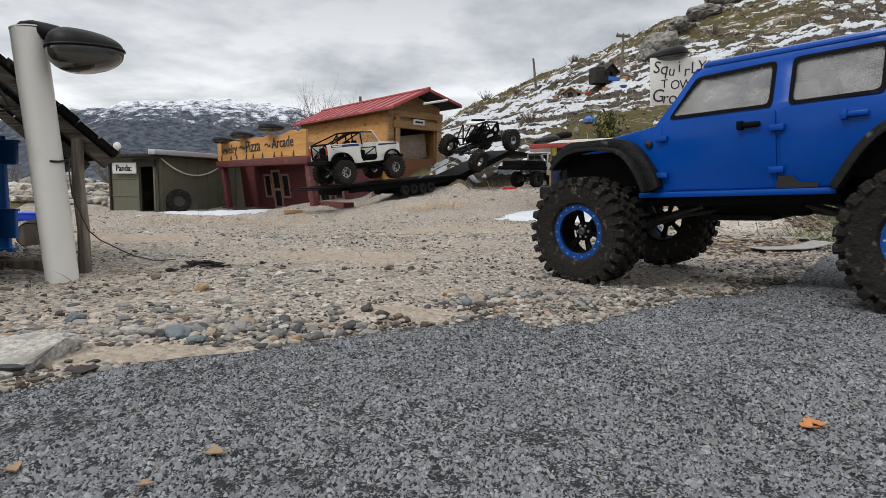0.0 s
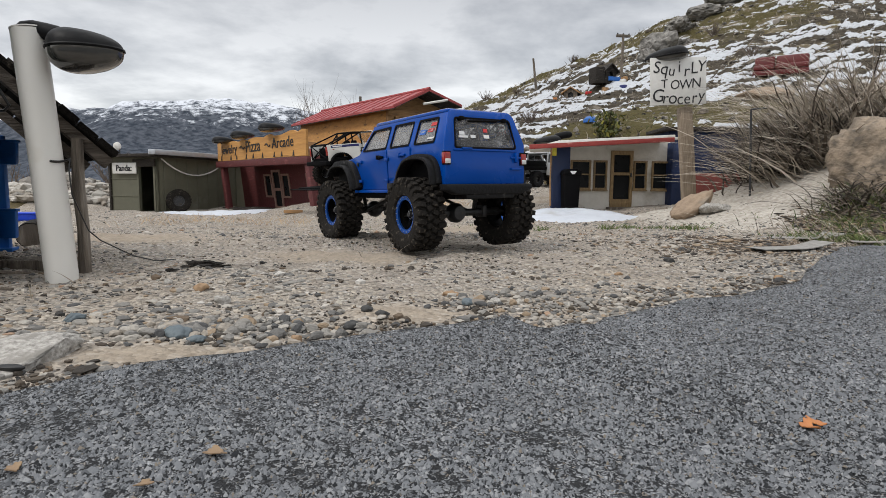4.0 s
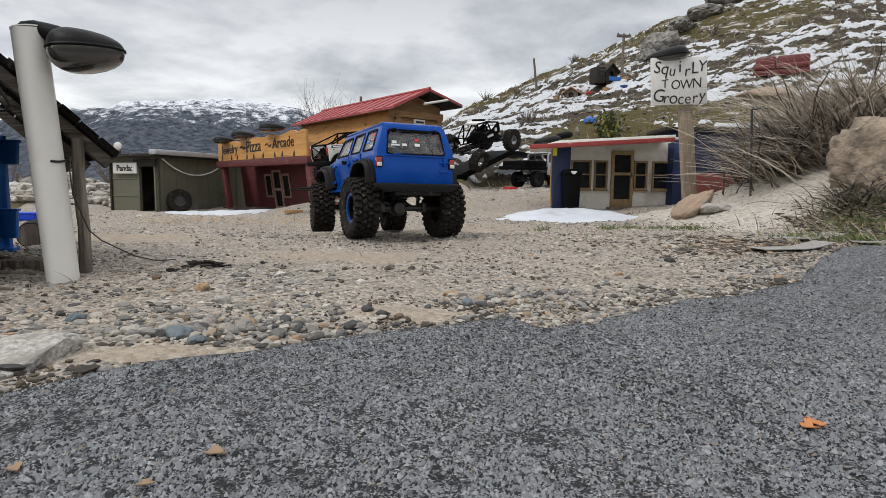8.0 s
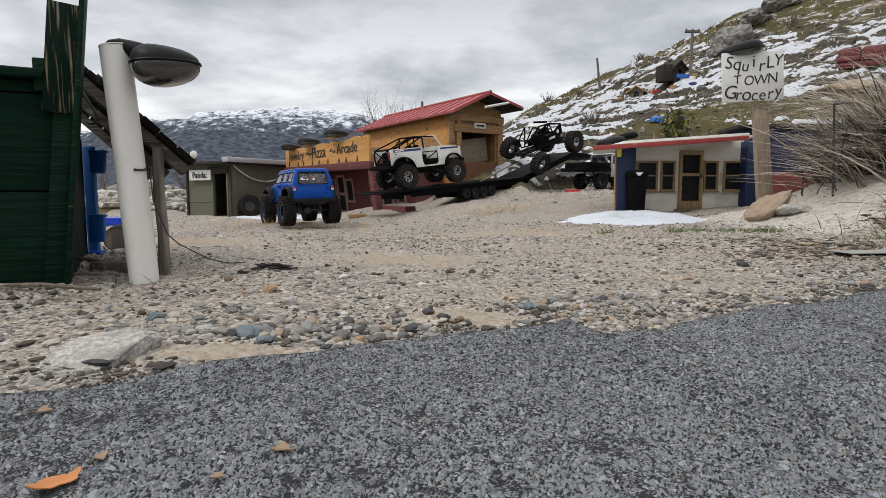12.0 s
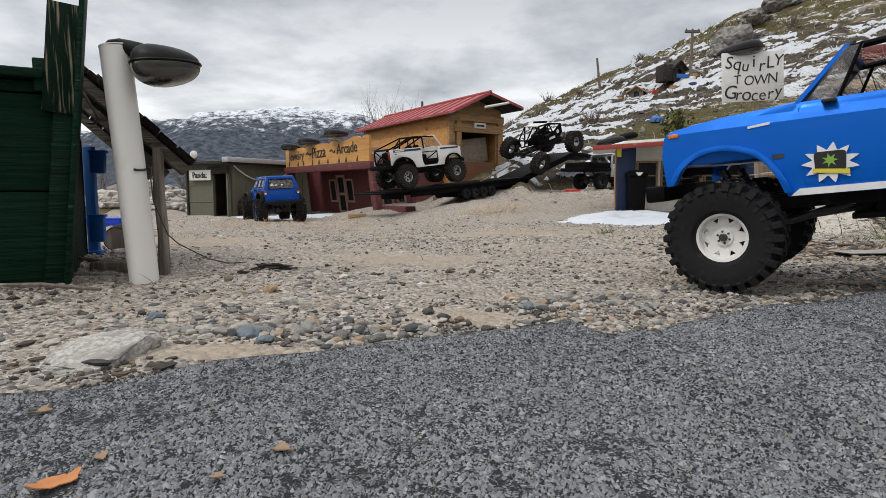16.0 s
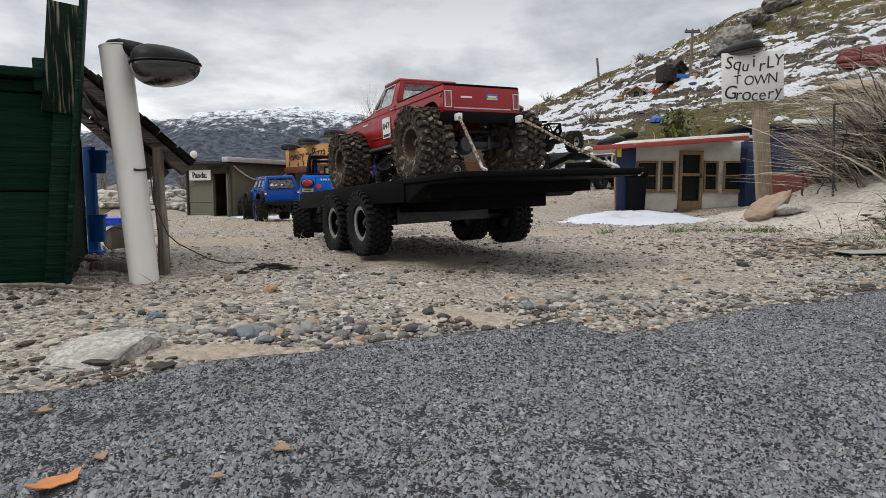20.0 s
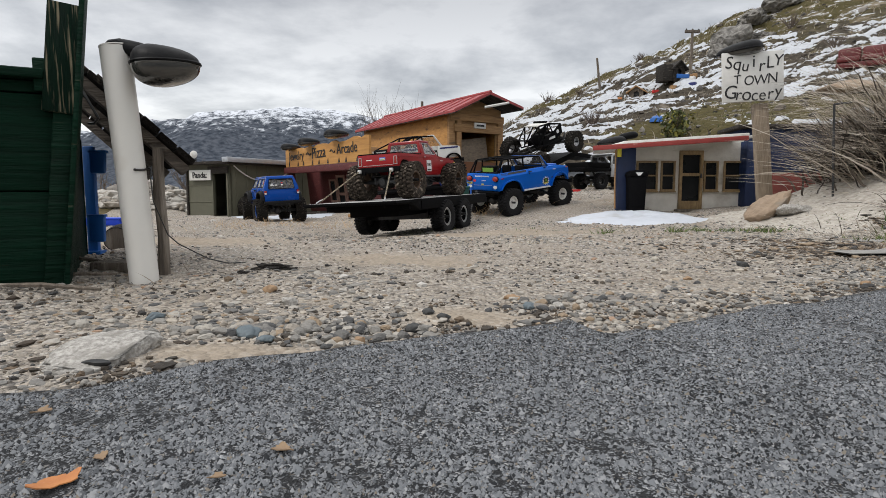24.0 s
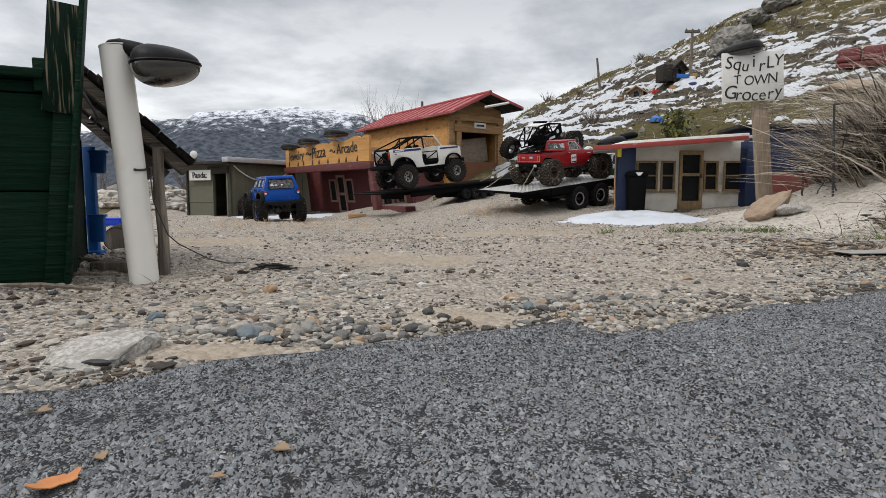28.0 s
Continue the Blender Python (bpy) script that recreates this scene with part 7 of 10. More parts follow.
# ---------------------------------------------------------------- green plank shed beside the yard
def green_shed():
    sh = thing("green_shed", "dark green painted plank shed with a tall corner board", "shed", pose(-0.438, 0.672, -0.012, 0, 0, 28))
    # x runs to the left-hand end along the front, the plank front looks to -y
    z = 0.0
    for i, hgt in enumerate((0.117, 0.109, 0.014)):
        part("plank", Geo().box(-0.62, 0.0, -0.006 + 0.0015 * (i % 2), 0.010, z + 0.0012, z + hgt, 0.0022), GREEN_PAINT, sh)
        z += hgt
    part("cap_board", Geo().box(-0.62, -0.012, -0.020, 0.05, z + 0.001, z + 0.012, 0.002), GREEN_PAINT, sh)
    part("corner_board", Geo().box(-0.0325, 0.0005, -0.016, -0.0065, 0.205, 0.326, 0.0015, pose(-0.0035, 0, 0, 0, 5.6, 0)), WORN_GREEN, sh, "tall corner board with flaking green paint")
    part("corner_board", Geo().box(-0.0215, -0.004, -0.0150, 0.004, z - 0.012, 0.264, 0.0015), GREEN_PAINT, sh)
    part("edge_board", Geo().box(-0.0028, 0.0028, -0.017, 0.024, 0.0, 0.345, 0.0012, pose(-0.0035, 0, 0, 0, 5.6, 0)), GREEN_PAINT, sh)
    part("corner_strip", Geo().box(-0.022, 0.0, -0.012, 0.02, 0.0, 0.236, 0.001, pose(-0.0035, 0, 0, 0, 5.6, 0)), GREEN_PAINT, sh)
    part("side_wall", Geo().box(-0.008, -0.001, 0.024, 0.30, 0.0, 0.215, 0.001), GREEN_PAINT, sh)
    part("roof", Geo().box(-0.62, 0.0, 0.012, 0.30, z - 0.02, z, 0.002), DARK_WOOD, sh)
    part("back_wall", Geo().box(-0.62, 0.0, 0.29, 0.30, 0, 0.2, 0.001), GREEN_PAINT, sh)
    return sh


green_shed()


def lean_to():
    """Its eaves face the yard; the roof runs back and away beside the green shed."""
    lt = thing("wooden_lean_to", "weathered lean-to with a sloping plank roof on rough posts", "shelter")
    hi, lo = Vector((-0.470, 0.742, 0.268)), Vector((-0.323, 0.742, 0.137))
    back = Vector((-0.56, 0.83, 0.0))
    d = (lo - hi).normalized()
    n = Vector((-d.z, 0, d.x))

    def slab(s0, s1, t0, t1, h0, h1):
        v = [hi + (lo - hi) * a + back * b for a, b in ((s0, t0), (s1, t0), (s1, t1), (s0, t1))]
        return Geo().add([p + n * h0 for p in v] + [p + n * h1 for p in v], [(0, 1, 2, 3), (7, 6, 5, 4), (0, 4, 5, 1), (1, 5, 6, 2), (2, 6, 7, 3), (3, 7, 4, 0)])

    rg = random.Random(3)
    for t in (0.0, 0.16, 0.32):
        part("rafter", slab(-0.02, 1.0 + rg.uniform(0, 0.03), t, t + 0.018, -0.013, 0.0), SHADED_WOOD, lt)
    for i in range(7):
        # planks blackened so that the underside looks shaded
        part("roof_plank", slab(i / 7 + 0.006, (i + 1) / 7 - 0.006, -0.012 + rg.uniform(-0.008, 0.006), 0.36 + rg.uniform(-0.02, 0.03), 0.001, 0.0065 + rg.uniform(0, 0.003)), SHADE_AND_BLACK_BOARDS, lt)
    for i in range(6):
        part("shingle", slab(i / 6.2 + 0.03, (i + 1) / 6.2 + 0.04, 0.02 + rg.uniform(-0.015, 0.02), 0.34, 0.008 + 0.002 * (i % 2), 0.0125 + 0.002 * (i % 2)), DARK_WOOD, lt)
    for x, y, top in ((-0.3585, 0.737, 0.160), (-0.56, 1.05, 0.155), (-0.66, 1.03, 0.24)):
        z0 = gz(x, y) - 0.008
        part("post", Geo().tube([(x, y, z0), (x + 0.001, y, z0 + 0.06), (x - 0.002, y, z0 + 0.11), (x - 0.001, y, top)], [0.0074, 0.0068, 0.0071, 0.0064], 9), OLD_WOOD, lt)
    part("floor_sill", Geo().box(-0.47, -0.385, 0.76, 0.80, -0.004, 0.012, 0.003), OLD_WOOD, lt)
    part("hanging_wire", Geo().tube([(-0.452, 0.735, 0.236), (-0.440, 0.73, 0.218), (-0.428, 0.73, 0.196), (-0.434, 0.73, 0.190), (-0.441, 0.73, 0.190)], 0.0018, 6), STICK_BLACK, lt)
    return lt


lean_to()


def lamp_post():
    lp = thing("lamp_post", "white plastic pipe lamp post, leaning slightly", "lamp post")
    part("pipe", Geo().tube([(-0.3685, 0.708, -0.02), (-0.378, 0.704, 0.14), (-0.3865, 0.70, 0.2745)], 0.0168, 28), PVC, lp)
    part("pipe_mouth", Geo().tube([(-0.3864, 0.70, 0.2743), (-0.3866, 0.70, 0.2757)], 0.0172, 28), PVC, lp)
    part("tie_wire", Geo().tube([(-0.3775 + 0.0178 * math.cos(a), 0.704 + 0.0178 * math.sin(a), 0.132 + 0.001 * math.sin(3 * a)) for a in np.linspace(-0.9, 0.35, 8)] + [(-0.354, 0.706, 0.134)], 0.0014, 6), STICK_BLACK, lp, "black wire tie")
    return lp


lamp_post()
solar_lamp(pose(-0.3665, 0.700, 0.2520, 0, -2, -4), 0.080, "black dome solar lamp on white pipe post", dome=0.30, drop=0.26)
single("lamp_cable", Geo().tube([(-0.352, 0.704, 0.136), (-0.352, 0.700, 0.122), (-0.350, 0.700, 0.094), (-0.347, 0.712, 0.070), (-0.344, 0.72, 0.052), (-0.338, 0.735, 0.039), (-0.326, 0.75, 0.028), (-0.315, 0.77, 0.016), (-0.300, 0.80, 0.006), (-0.285, 0.83, 0.004)], 0.0008, 6),
       STICK_BLACK, "thin black cable hanging from the lamp post", "cable")


def blue_stand():
    st = thing("blue_stand", "dark blue plastic stand with two bins", "stand", pose(-0.576, 0.95, gz(-0.576, 0.95), 0, 0, 8))
    part("back_post", Geo().box(-0.008, 0.008, -0.006, 0.006, 0.0, 0.174, 0.002), BLUE_PLASTIC, st)
    for x0, z0, z1 in ((0.0066, 0.130, 0.167), (0.0, 0.019, 0.064)):
        g = Geo().box(x0, x0 + 0.024, -0.017, -0.0062, z0, z1, 0.003)
        g.v = [(x * (0.93 + 0.07 * (z - z0) / (z1 - z0)), y, z) for x, y, z in g.v]
        b = part("bin", g, BLUE_PLASTIC, st)
        part("bin_lip", Geo().box(x0 - 0.001, x0 + 0.0255, -0.0185, -0.0055, z1 - 0.004, z1, 0.001), BLUE_PLASTIC, b)
    part("foot", Geo().box(-0.012, 0.014, -0.012, 0.012, -0.003, 0.004, 0.001), BLUE_PLASTIC, st)


blue_stand()
tray = thing("blue_tray", "bright blue shallow plastic tray lying on the ground", "tray", pose(-1.46, 2.50, gz(-1.46, 2.5), 0, 0, 4))
part("basin", Geo().box(-0.075, 0.075, -0.04, 0.04, 0.0, 0.030, 0.006), BRIGHT_BLUE, tray)
part("tray_rim", Geo().box(-0.08, 0.08, -0.045, 0.045, 0.026, 0.033, 0.002), BRIGHT_BLUE, tray)
lg = thing("log", "cut log with a rough brown end", "log", pose(-0.590, 1.06, gz(-0.59, 1.06) + 0.022, 0, 0, 20))
part("bark", Geo().lathe([(0.0003, -0.06), (0.021, -0.06), (0.024, -0.02), (0.023, 0.03), (0.022, 0.06), (0.0003, 0.061)], 14), DARK_WOOD, lg)
part("cut_end", Geo().lathe([(0.0195, -0.0615), (0.010, -0.0625), (0.0003, -0.063)], 14), OLD_WOOD, lg)
for i, (a, b) in enumerate((((-0.62, 0.66, 0.006), (-0.40, 0.70, 0.005)), ((-0.60, 0.80, 0.02), (-0.44, 0.79, 0.006)), ((-0.5, 0.62, 0.004), (-0.36, 0.60, 0.003)))):
    single("stick", Geo().tube([a, ((a[0] + b[0]) / 2, (a[1] + b[1]) / 2 + 0.004, (a[2] + b[2]) / 2 + 0.002), b], [0.0022, 0.003, 0.0018], 6), OLD_WOOD, "dry broken stick lying on gravel", "stick", group="sticks")


# ---------------------------------------------------------------- olive shed far across the yard
def wall(parent, name, L, z0, z1, holes, thick, mat, m, label=""):
    return part(name, Geo().sheet([(0, z0), (L, z0), (L, z1), (0, z1)], holes, 0, thick), mat, parent, label, m)


def olive_shed():
    ang = math.degrees(math.atan2(-0.20, 0.385))
    sh = thing("olive_shed", "olive green shed with ribbed siding and a tin roof edge", "shed", pose(-1.885, 4.30, -0.10, 0, 0, ang))
    L1, L2, h = 0.434, 0.92, 0.40
    wall(sh, "front_wall", L1, 0, h, [[(0.265, 0.012), (0.40, 0.012), (0.40, 0.335), (0.265, 0.335)]], 0.014, OLIVE, Matrix.Identity(4))
    side = pose(L1, 0.0, 0, 0, 0, 90)
    wall(sh, "side_wall", L2, 0, h, [], 0.014, OLIVE, side)
    for i in range(8):
        part("siding_rib", Geo().box(0.05 + i * 0.1, 0.056 + i * 0.1, -0.006, 0.002, 0.0, h - 0.01, 0.001), OLIVE, sh, m=side)
    for z in (0.13, 0.25):
        part("plank_joint", Geo().box(0.0, 0.26, -0.004, 0.001, z, z + 0.006, 0.001), OLIVE, sh)
    part("back_wall", Geo().box(0, L1, L2 - 0.014, L2, 0, h), OLIVE, sh)
    part("left_wall", Geo().box(0, 0.014, 0.014, L2 - 0.014, 0, h), OLIVE, sh)
    # black sheet added behind the opening for the unlit inside
    dr = part("doorway_lining", Geo().box(0.25, 0.41, 0.12, 0.13, 0, 0.36), STICK_BLACK, sh)
    for x in (0.252, 0.400):
        part("door_frame", Geo().box(x, x + 0.014, -0.008, 0.0, 0.0, 0.345, 0.002), OLIVE, sh)
    part("door_header", Geo().box(0.23, 0.425, -0.02, -0.008, 0.335, 0.385, 0.002), DARK_WOOD, sh, "dark carved board over the door")
    part("roof", Geo().box(-0.05, L1 + 0.05, -0.07, L2 + 0.05, h, h + 0.02, 0.002), DARK_WOOD, sh)
    part("roof_edge", Geo().box(L1 + 0.01, L1 + 0.07, -0.08, L2 + 0.02, h + 0.012, h + 0.046, 0.003), TIN, sh, "pale tin roof edge")
    sg = part("name_board", Geo().box(0.045, 0.265, -0.026, -0.0165, 0.288, 0.362, 0.002), SIGN_WHITE, sh, "white hand-lettered name board")
    words("lettering", "Panda:", 0.058, BLACK_INK, sg, pose(0.155, -0.0275, 0.324, 90, 0, 0), 0.001, 0.0012)
    part("corner_post", Geo().box(-0.012, 0.004, -0.012, 0.004, -0.02, h, 0.001), DARK_WOOD, sh)
    part("cable", Geo().tube([(0.43 + 0.02, 0.02 + 0.055 * i, 0.39 - 0.14 * (i / 10) * (1 - i / 10) * 2.6 - 0.03 * i / 10) for i in range(11)], 0.005, 6), SIGN_WHITE, sh, "sagging pale cable")
    dish = part("satellite_dish", Geo().lathe([(0.028, 0.0), (0.027, -0.004), (0.016, -0.009), (0.0003, -0.011)], 18, pose(0.095, -0.02, 0.475, 0, 0, 25)), SIGN_WHITE, sh)
    part("dish_pole", Geo().tube([(0.095, 0.0, h), (0.095, -0.006, 0.475)], 0.005, 8), STEEL, dish)
    return sh


olive_shed()
ty = thing("old_tyre", "small worn tyre leaning against the olive shed", "tyre", pose(-1.395, 4.17, gz(-1.4, 4.17) + 0.073, 0, 0, -150) @ pose(0, 0, 0, 6, 0, 0))
part("tyre", tyre_geo(0.08, 0.055, 0.037, 22, True), DUSTY_RUBBER, ty)
part("tread", tread_geo(0.08, 0.055, 0.037, 22, True), DUSTY_RUBBER, ty, kind="stuff")
part("rim", rim_geo(0.037, 0.055, "holes"), STEEL, ty)


# ---------------------------------------------------------------- the maroon parlour with its plywood sign
def parlour():
    p0, p1 = Vector((-1.14, 4.38, -0.05)), Vector((-0.42, 3.45, -0.03))
    ang = math.degrees(math.atan2(p1.y - p0.y, p1.x - p0.x))
    L = math.hypot(p1.x - p0.x, p1.y - p0.y)
    b = thing("parlour_building", "maroon wooden parlour with porch and plywood sign", "building", pose(p0.x, p0.y, p0.z, 0, 0, ang))
    dep = 0.26
    h0, h1 = 0.305, 0.315
    for x in (0.0, L):
        part("porch_post", Geo().box(x - 0.022, x + 0.022, -0.02, 0.02, -0.03, 0.305, 0.003), MAROON, b)
    part("porch_beam", Geo().box(-0.06, L + 0.035, -0.035, 0.025, 0.292, 0.335, 0.003), MAROON, b)
    part("porch_roof", Geo().box(-0.06, L + 0.035, 0.02, dep + 0.5, 0.318, 0.338, 0.002), MAROON, b)
    wins = [(0.10, 0.19), (0.36, 0.45), (0.70, 0.79), (1.02, 1.10)]
    doors = [(0.22, 0.335), (0.84, 0.96)]
    holes = [[(a, 0.09), (c, 0.09), (c, 0.24), (a, 0.24)] for a, c in wins] + [[(a, 0.012), (c, 0.012), (c, 0.27), (a, 0.27)] for a, c in doors]
    part("front_wall", Geo().sheet([(-0.30, 0), (L, 0), (L, 0.315), (-0.30, 0.315)], holes, dep, dep + 0.016), MAROON, b)
    for a, c in wins:
        w = part("window", Geo().sheet([(a - 0.010, 0.08), (c + 0.010, 0.08), (c + 0.010, 0.25), (a - 0.010, 0.25)], [[(a + 0.004, 0.094), (c - 0.004, 0.094), (c - 0.004, 0.236), (a + 0.004, 0.236)]], dep - 0.008, dep - 0.001), FRAME_TAN, b)
        part("pane", Geo().box(a, c, dep + 0.004, dep + 0.008, 0.09, 0.24), DARK_GLASS, w)
    for a, c in doors:
        d = part("door", Geo().sheet([(a - 0.008, 0.0), (c + 0.008, 0.0), (c + 0.008, 0.28), (a - 0.008, 0.28)], [[(a + 0.012, 0.02), (c - 0.012, 0.02), (c - 0.012, 0.13), (a + 0.012, 0.13)], [(a + 0.012, 0.15), (c - 0.012, 0.15), (c - 0.012, 0.262), (a + 0.012, 0.262)]], dep - 0.008, dep - 0.001), FRAME_TAN, b)
        part("pane", Geo().box(a, c, dep + 0.004, dep + 0.008, 0.02, 0.27), DARK_GLASS, d)
    part("end_wall", Geo().box(L - 0.01, L + 0.006, dep + 0.016, dep + 0.5, 0, 0.315), MAROON, b)
    part("end_wall", Geo().box(0, 0.016, dep + 0.016, dep + 0.5, 0, 0.315), MAROON, b)
    part("back_wall", Geo().box(0, L, dep + 0.5, dep + 0.516, 0, 0.315), MAROON, b)
    part("porch_floor", Geo().box(-0.02, L + 0.02, -0.01, dep, -0.03, 0.006), DARK_WOOD, b)
    rr = random.Random(4)
    ragged = [(L + 0.02 - (L + 0.05) * i / 26, 0.492 - 0.030 * i / 26 + rr.choice((-0.012, -0.004, 0.0, 0.003))) for i in range(27)]
    g = Geo().sheet([(-0.03, 0.338), (L + 0.02, 0.338)] + ragged, [], -0.030, -0.016, bevel=0.001)
    sign = part("sign_board", g, PLY, b, "long burnt-edged plywood sign board")
    for t, x, s in (("Jewelry", 0.165, 0.085), ("Pizza", 0.53, 0.108), ("Arcade", 0.925, 0.092)):
        words("lettering", t, s, BLACK_INK, sign, pose(x, -0.0318, 0.408 + 0.018 * x, 90, -1.0, 0), 0.001, 0.0004)
    for x in (0.375, 0.735):
        part("swirl", Geo().tube([(x - 0.035 + 0.0117 * i, -0.0325, 0.418 + 0.010 * math.sin(i * 1.05)) for i in range(7)], 0.0035, 6), BLACK_INK, sign)
    rg = random.Random(8)
    for i in range(9):
        x = 0.05 + i * 0.125 + rg.uniform(-0.02, 0.02)
        part("burn_mark", Geo().sheet([(x - 0.011, 0.342), (x + 0.011, 0.342), (x + 0.006, 0.362), (x + 0.003, 0.374), (x - 0.005, 0.360)], [], -0.0325, -0.030), BLACK_INK, sign)
    part("sign_brace", Geo().box(0.1, 0.13, -0.016, 0.12, 0.338, 0.42, 0.002).box(L - 0.15, L - 0.12, -0.016, 0.12, 0.338, 0.43, 0.002), TIMBER, b)
    # the posts, doors and windows lean with the crooked porch
    for ob in b.children_recursive:
        if ob.name.split(".")[0] in ("porch_post", "front_wall", "window", "door", "pane", "end_wall"):
            for v in ob.data.vertices:
                v.co.x += 0.24 * (0.30 - v.co.z)
    part("planter", Geo().box(L + 0.05, L + 0.32, 0.02, 0.09, -0.01, 0.075, 0.003), MAROON, b, "low maroon box beside the porch")
    return b


FRAME_TAN = material("pale_frame_wood", (0.36, 0.22, 0.17), (0.25, 0.14, 0.11), rough=0.7, scale=40, bump=0.2)
parlour()
for u, sp, h in ((0.08, 0.15, 0.422), (0.38, 0.16, 0.440), (0.78, 0.165, 0.462)):
    x, y = -1.14 + (0.72 / 1.176) * u - 0.05, 4.38 - (0.93 / 1.176) * u - 0.05
    solar_lamp(pose(x - 0.05, y, h, 0, -3, 0), sp, "black dome solar lamp over plywood sign", neck=False)


# ---------------------------------------------------------------- the barn with the red roof
def barn():
    W_, D_ = 0.42, 1.22
    b = thing("plywood_barn", "plywood barn with red metal gable roof and open front", "building", pose(0.035, 3.70, 0.0, 0, 0, 33))
    eave, ridge = 0.60, 0.70
    gable = [(0, 0), (W_, 0), (W_, eave + 0.04), (W_ / 2, ridge), (0, eave)]
    opening = [(0.075, 0.30), (W_ - 0.045, 0.30), (W_ - 0.045, 0.49), (0.075, 0.49)]
    part("front_wall", Geo().sheet(gable, [opening], 0.0, 0.014), TIMBER, b)
    part("lower_panel", Geo().box(0.06, W_ - 0.03, -0.010, -0.002, 0.0, 0.30, 0.002), BROWN_PANEL, b, "red-brown lower panel")
    part("inside_board", Geo().box(0.10, 0.40, 0.06, 0.07, 0.24, 0.40, 0.002, pose(0, 0, 0.02, 0, -8, 0)), CHIPBOARD, b, "tilted grey particle board")
    part("corner_post", Geo().box(-0.006, 0.040, -0.016, 0.0, 0.0, 0.60, 0.003), TIMBER, b)
    part("corner_post", Geo().box(0.052, 0.086, -0.022, -0.002, 0.28, 0.56, 0.003), TIMBER, b)
    part("corner_post", Geo().box(W_ - 0.036, W_ + 0.006, -0.018, -0.002, 0.0, 0.60, 0.003), TIMBER, b)
    part("header_beam", Geo().box(0.03, W_ - 0.02, -0.028, -0.004, 0.485, 0.535, 0.004), TIMBER, b)
    part("upper_beam", Geo().box(0.0, W_ + 0.01, -0.024, -0.002, 0.555, 0.60, 0.004), TIMBER, b)
    pl = part("name_plate", Geo().box(0.175, 0.265, -0.040, -0.028, 0.512, 0.548, 0.002), SIGN_WHITE, b, "small framed name plate")
    part("plate_writing", Geo().box(0.19, 0.25, -0.0425, -0.040, 0.524, 0.536), BLACK_INK, pl)
    part("side_wall", Geo().box(0.0, 0.014, 0.014, D_, 0.0, eave, 0.001), PLY, b)
    part("side_wall", Geo().box(W_ - 0.014, W_, 0.014, D_, 0.0, eave, 0.001), PLY, b)
    part("back_wall", Geo().sheet(gable, [], D_, D_ + 0.014), PLY, b)
    over = 0.06
    for s, name in ((0, "roof_slope"), (1, "roof_slope")):
        x0, x1 = (-over, W_ / 2) if s == 0 else (W_ + over, W_ / 2)
        z0 = eave - over * (ridge - eave) / (W_ / 2) + (0.055 if s else 0.0)
        v = []
        for y in (-0.16, D_ + 0.06):
            v += [(x0, y, z0 + 0.012), (x1, y, ridge + 0.012), (x1, y, ridge + 0.026), (x0, y, z0 + 0.026)]
        rs = part(name, Geo().add(v, [(0, 1, 2, 3), (7, 6, 5, 4), (0, 4, 5, 1), (1, 5, 6, 2), (2, 6, 7, 3), (3, 7, 4, 0)]), BARN_RED, b, "faded red metal roof slope")
        for i in range(13):
            y = -0.15 + i * 0.115
            part("roof_rib", Geo().tube([(x0, y, z0 + 0.028), (x1, y, ridge + 0.028)], 0.004, 5), BARN_RED, rs)
        part("soffit", Geo().add([(p[0], p[1], p[2] - 0.005) for p in (v[0], v[1], v[5], v[4])] + [(p[0], p[1], p[2] - 0.001) for p in (v[0], v[1], v[5], v[4])], [(0, 1, 2, 3), (7, 6, 5, 4), (0, 4, 5, 1), (1, 5, 6, 2), (2, 6, 7, 3), (3, 7, 4, 0)]), DARK_WOOD, b)
    part("ridge_cap", Geo().tube([(W_ / 2, -0.16, ridge + 0.027), (W_ / 2, D_ + 0.06, ridge + 0.027)], 0.011, 8), BARN_RED, b)
    part("barge_strip", Geo().tube([(W_ / 2 - 0.05, -0.165, ridge - 0.072), (W_ / 2 + 0.14, -0.165, ridge - 0.030)], 0.008, 6), SIGN_WHITE, b, "white strip under the gable edge")
    return b


CHIPBOARD = material("chipboard", (0.34, 0.27, 0.20), (0.16, 0.125, 0.095), rough=0.85, scale=45, detail=6, bump=0.2, stretch_xyz=(1, 1, 2))
BROWN_PANEL = material("red_brown_panel", (0.16, 0.062, 0.022), (0.12, 0.045, 0.016), rough=0.7, scale=16, bump=0.1)
barn()


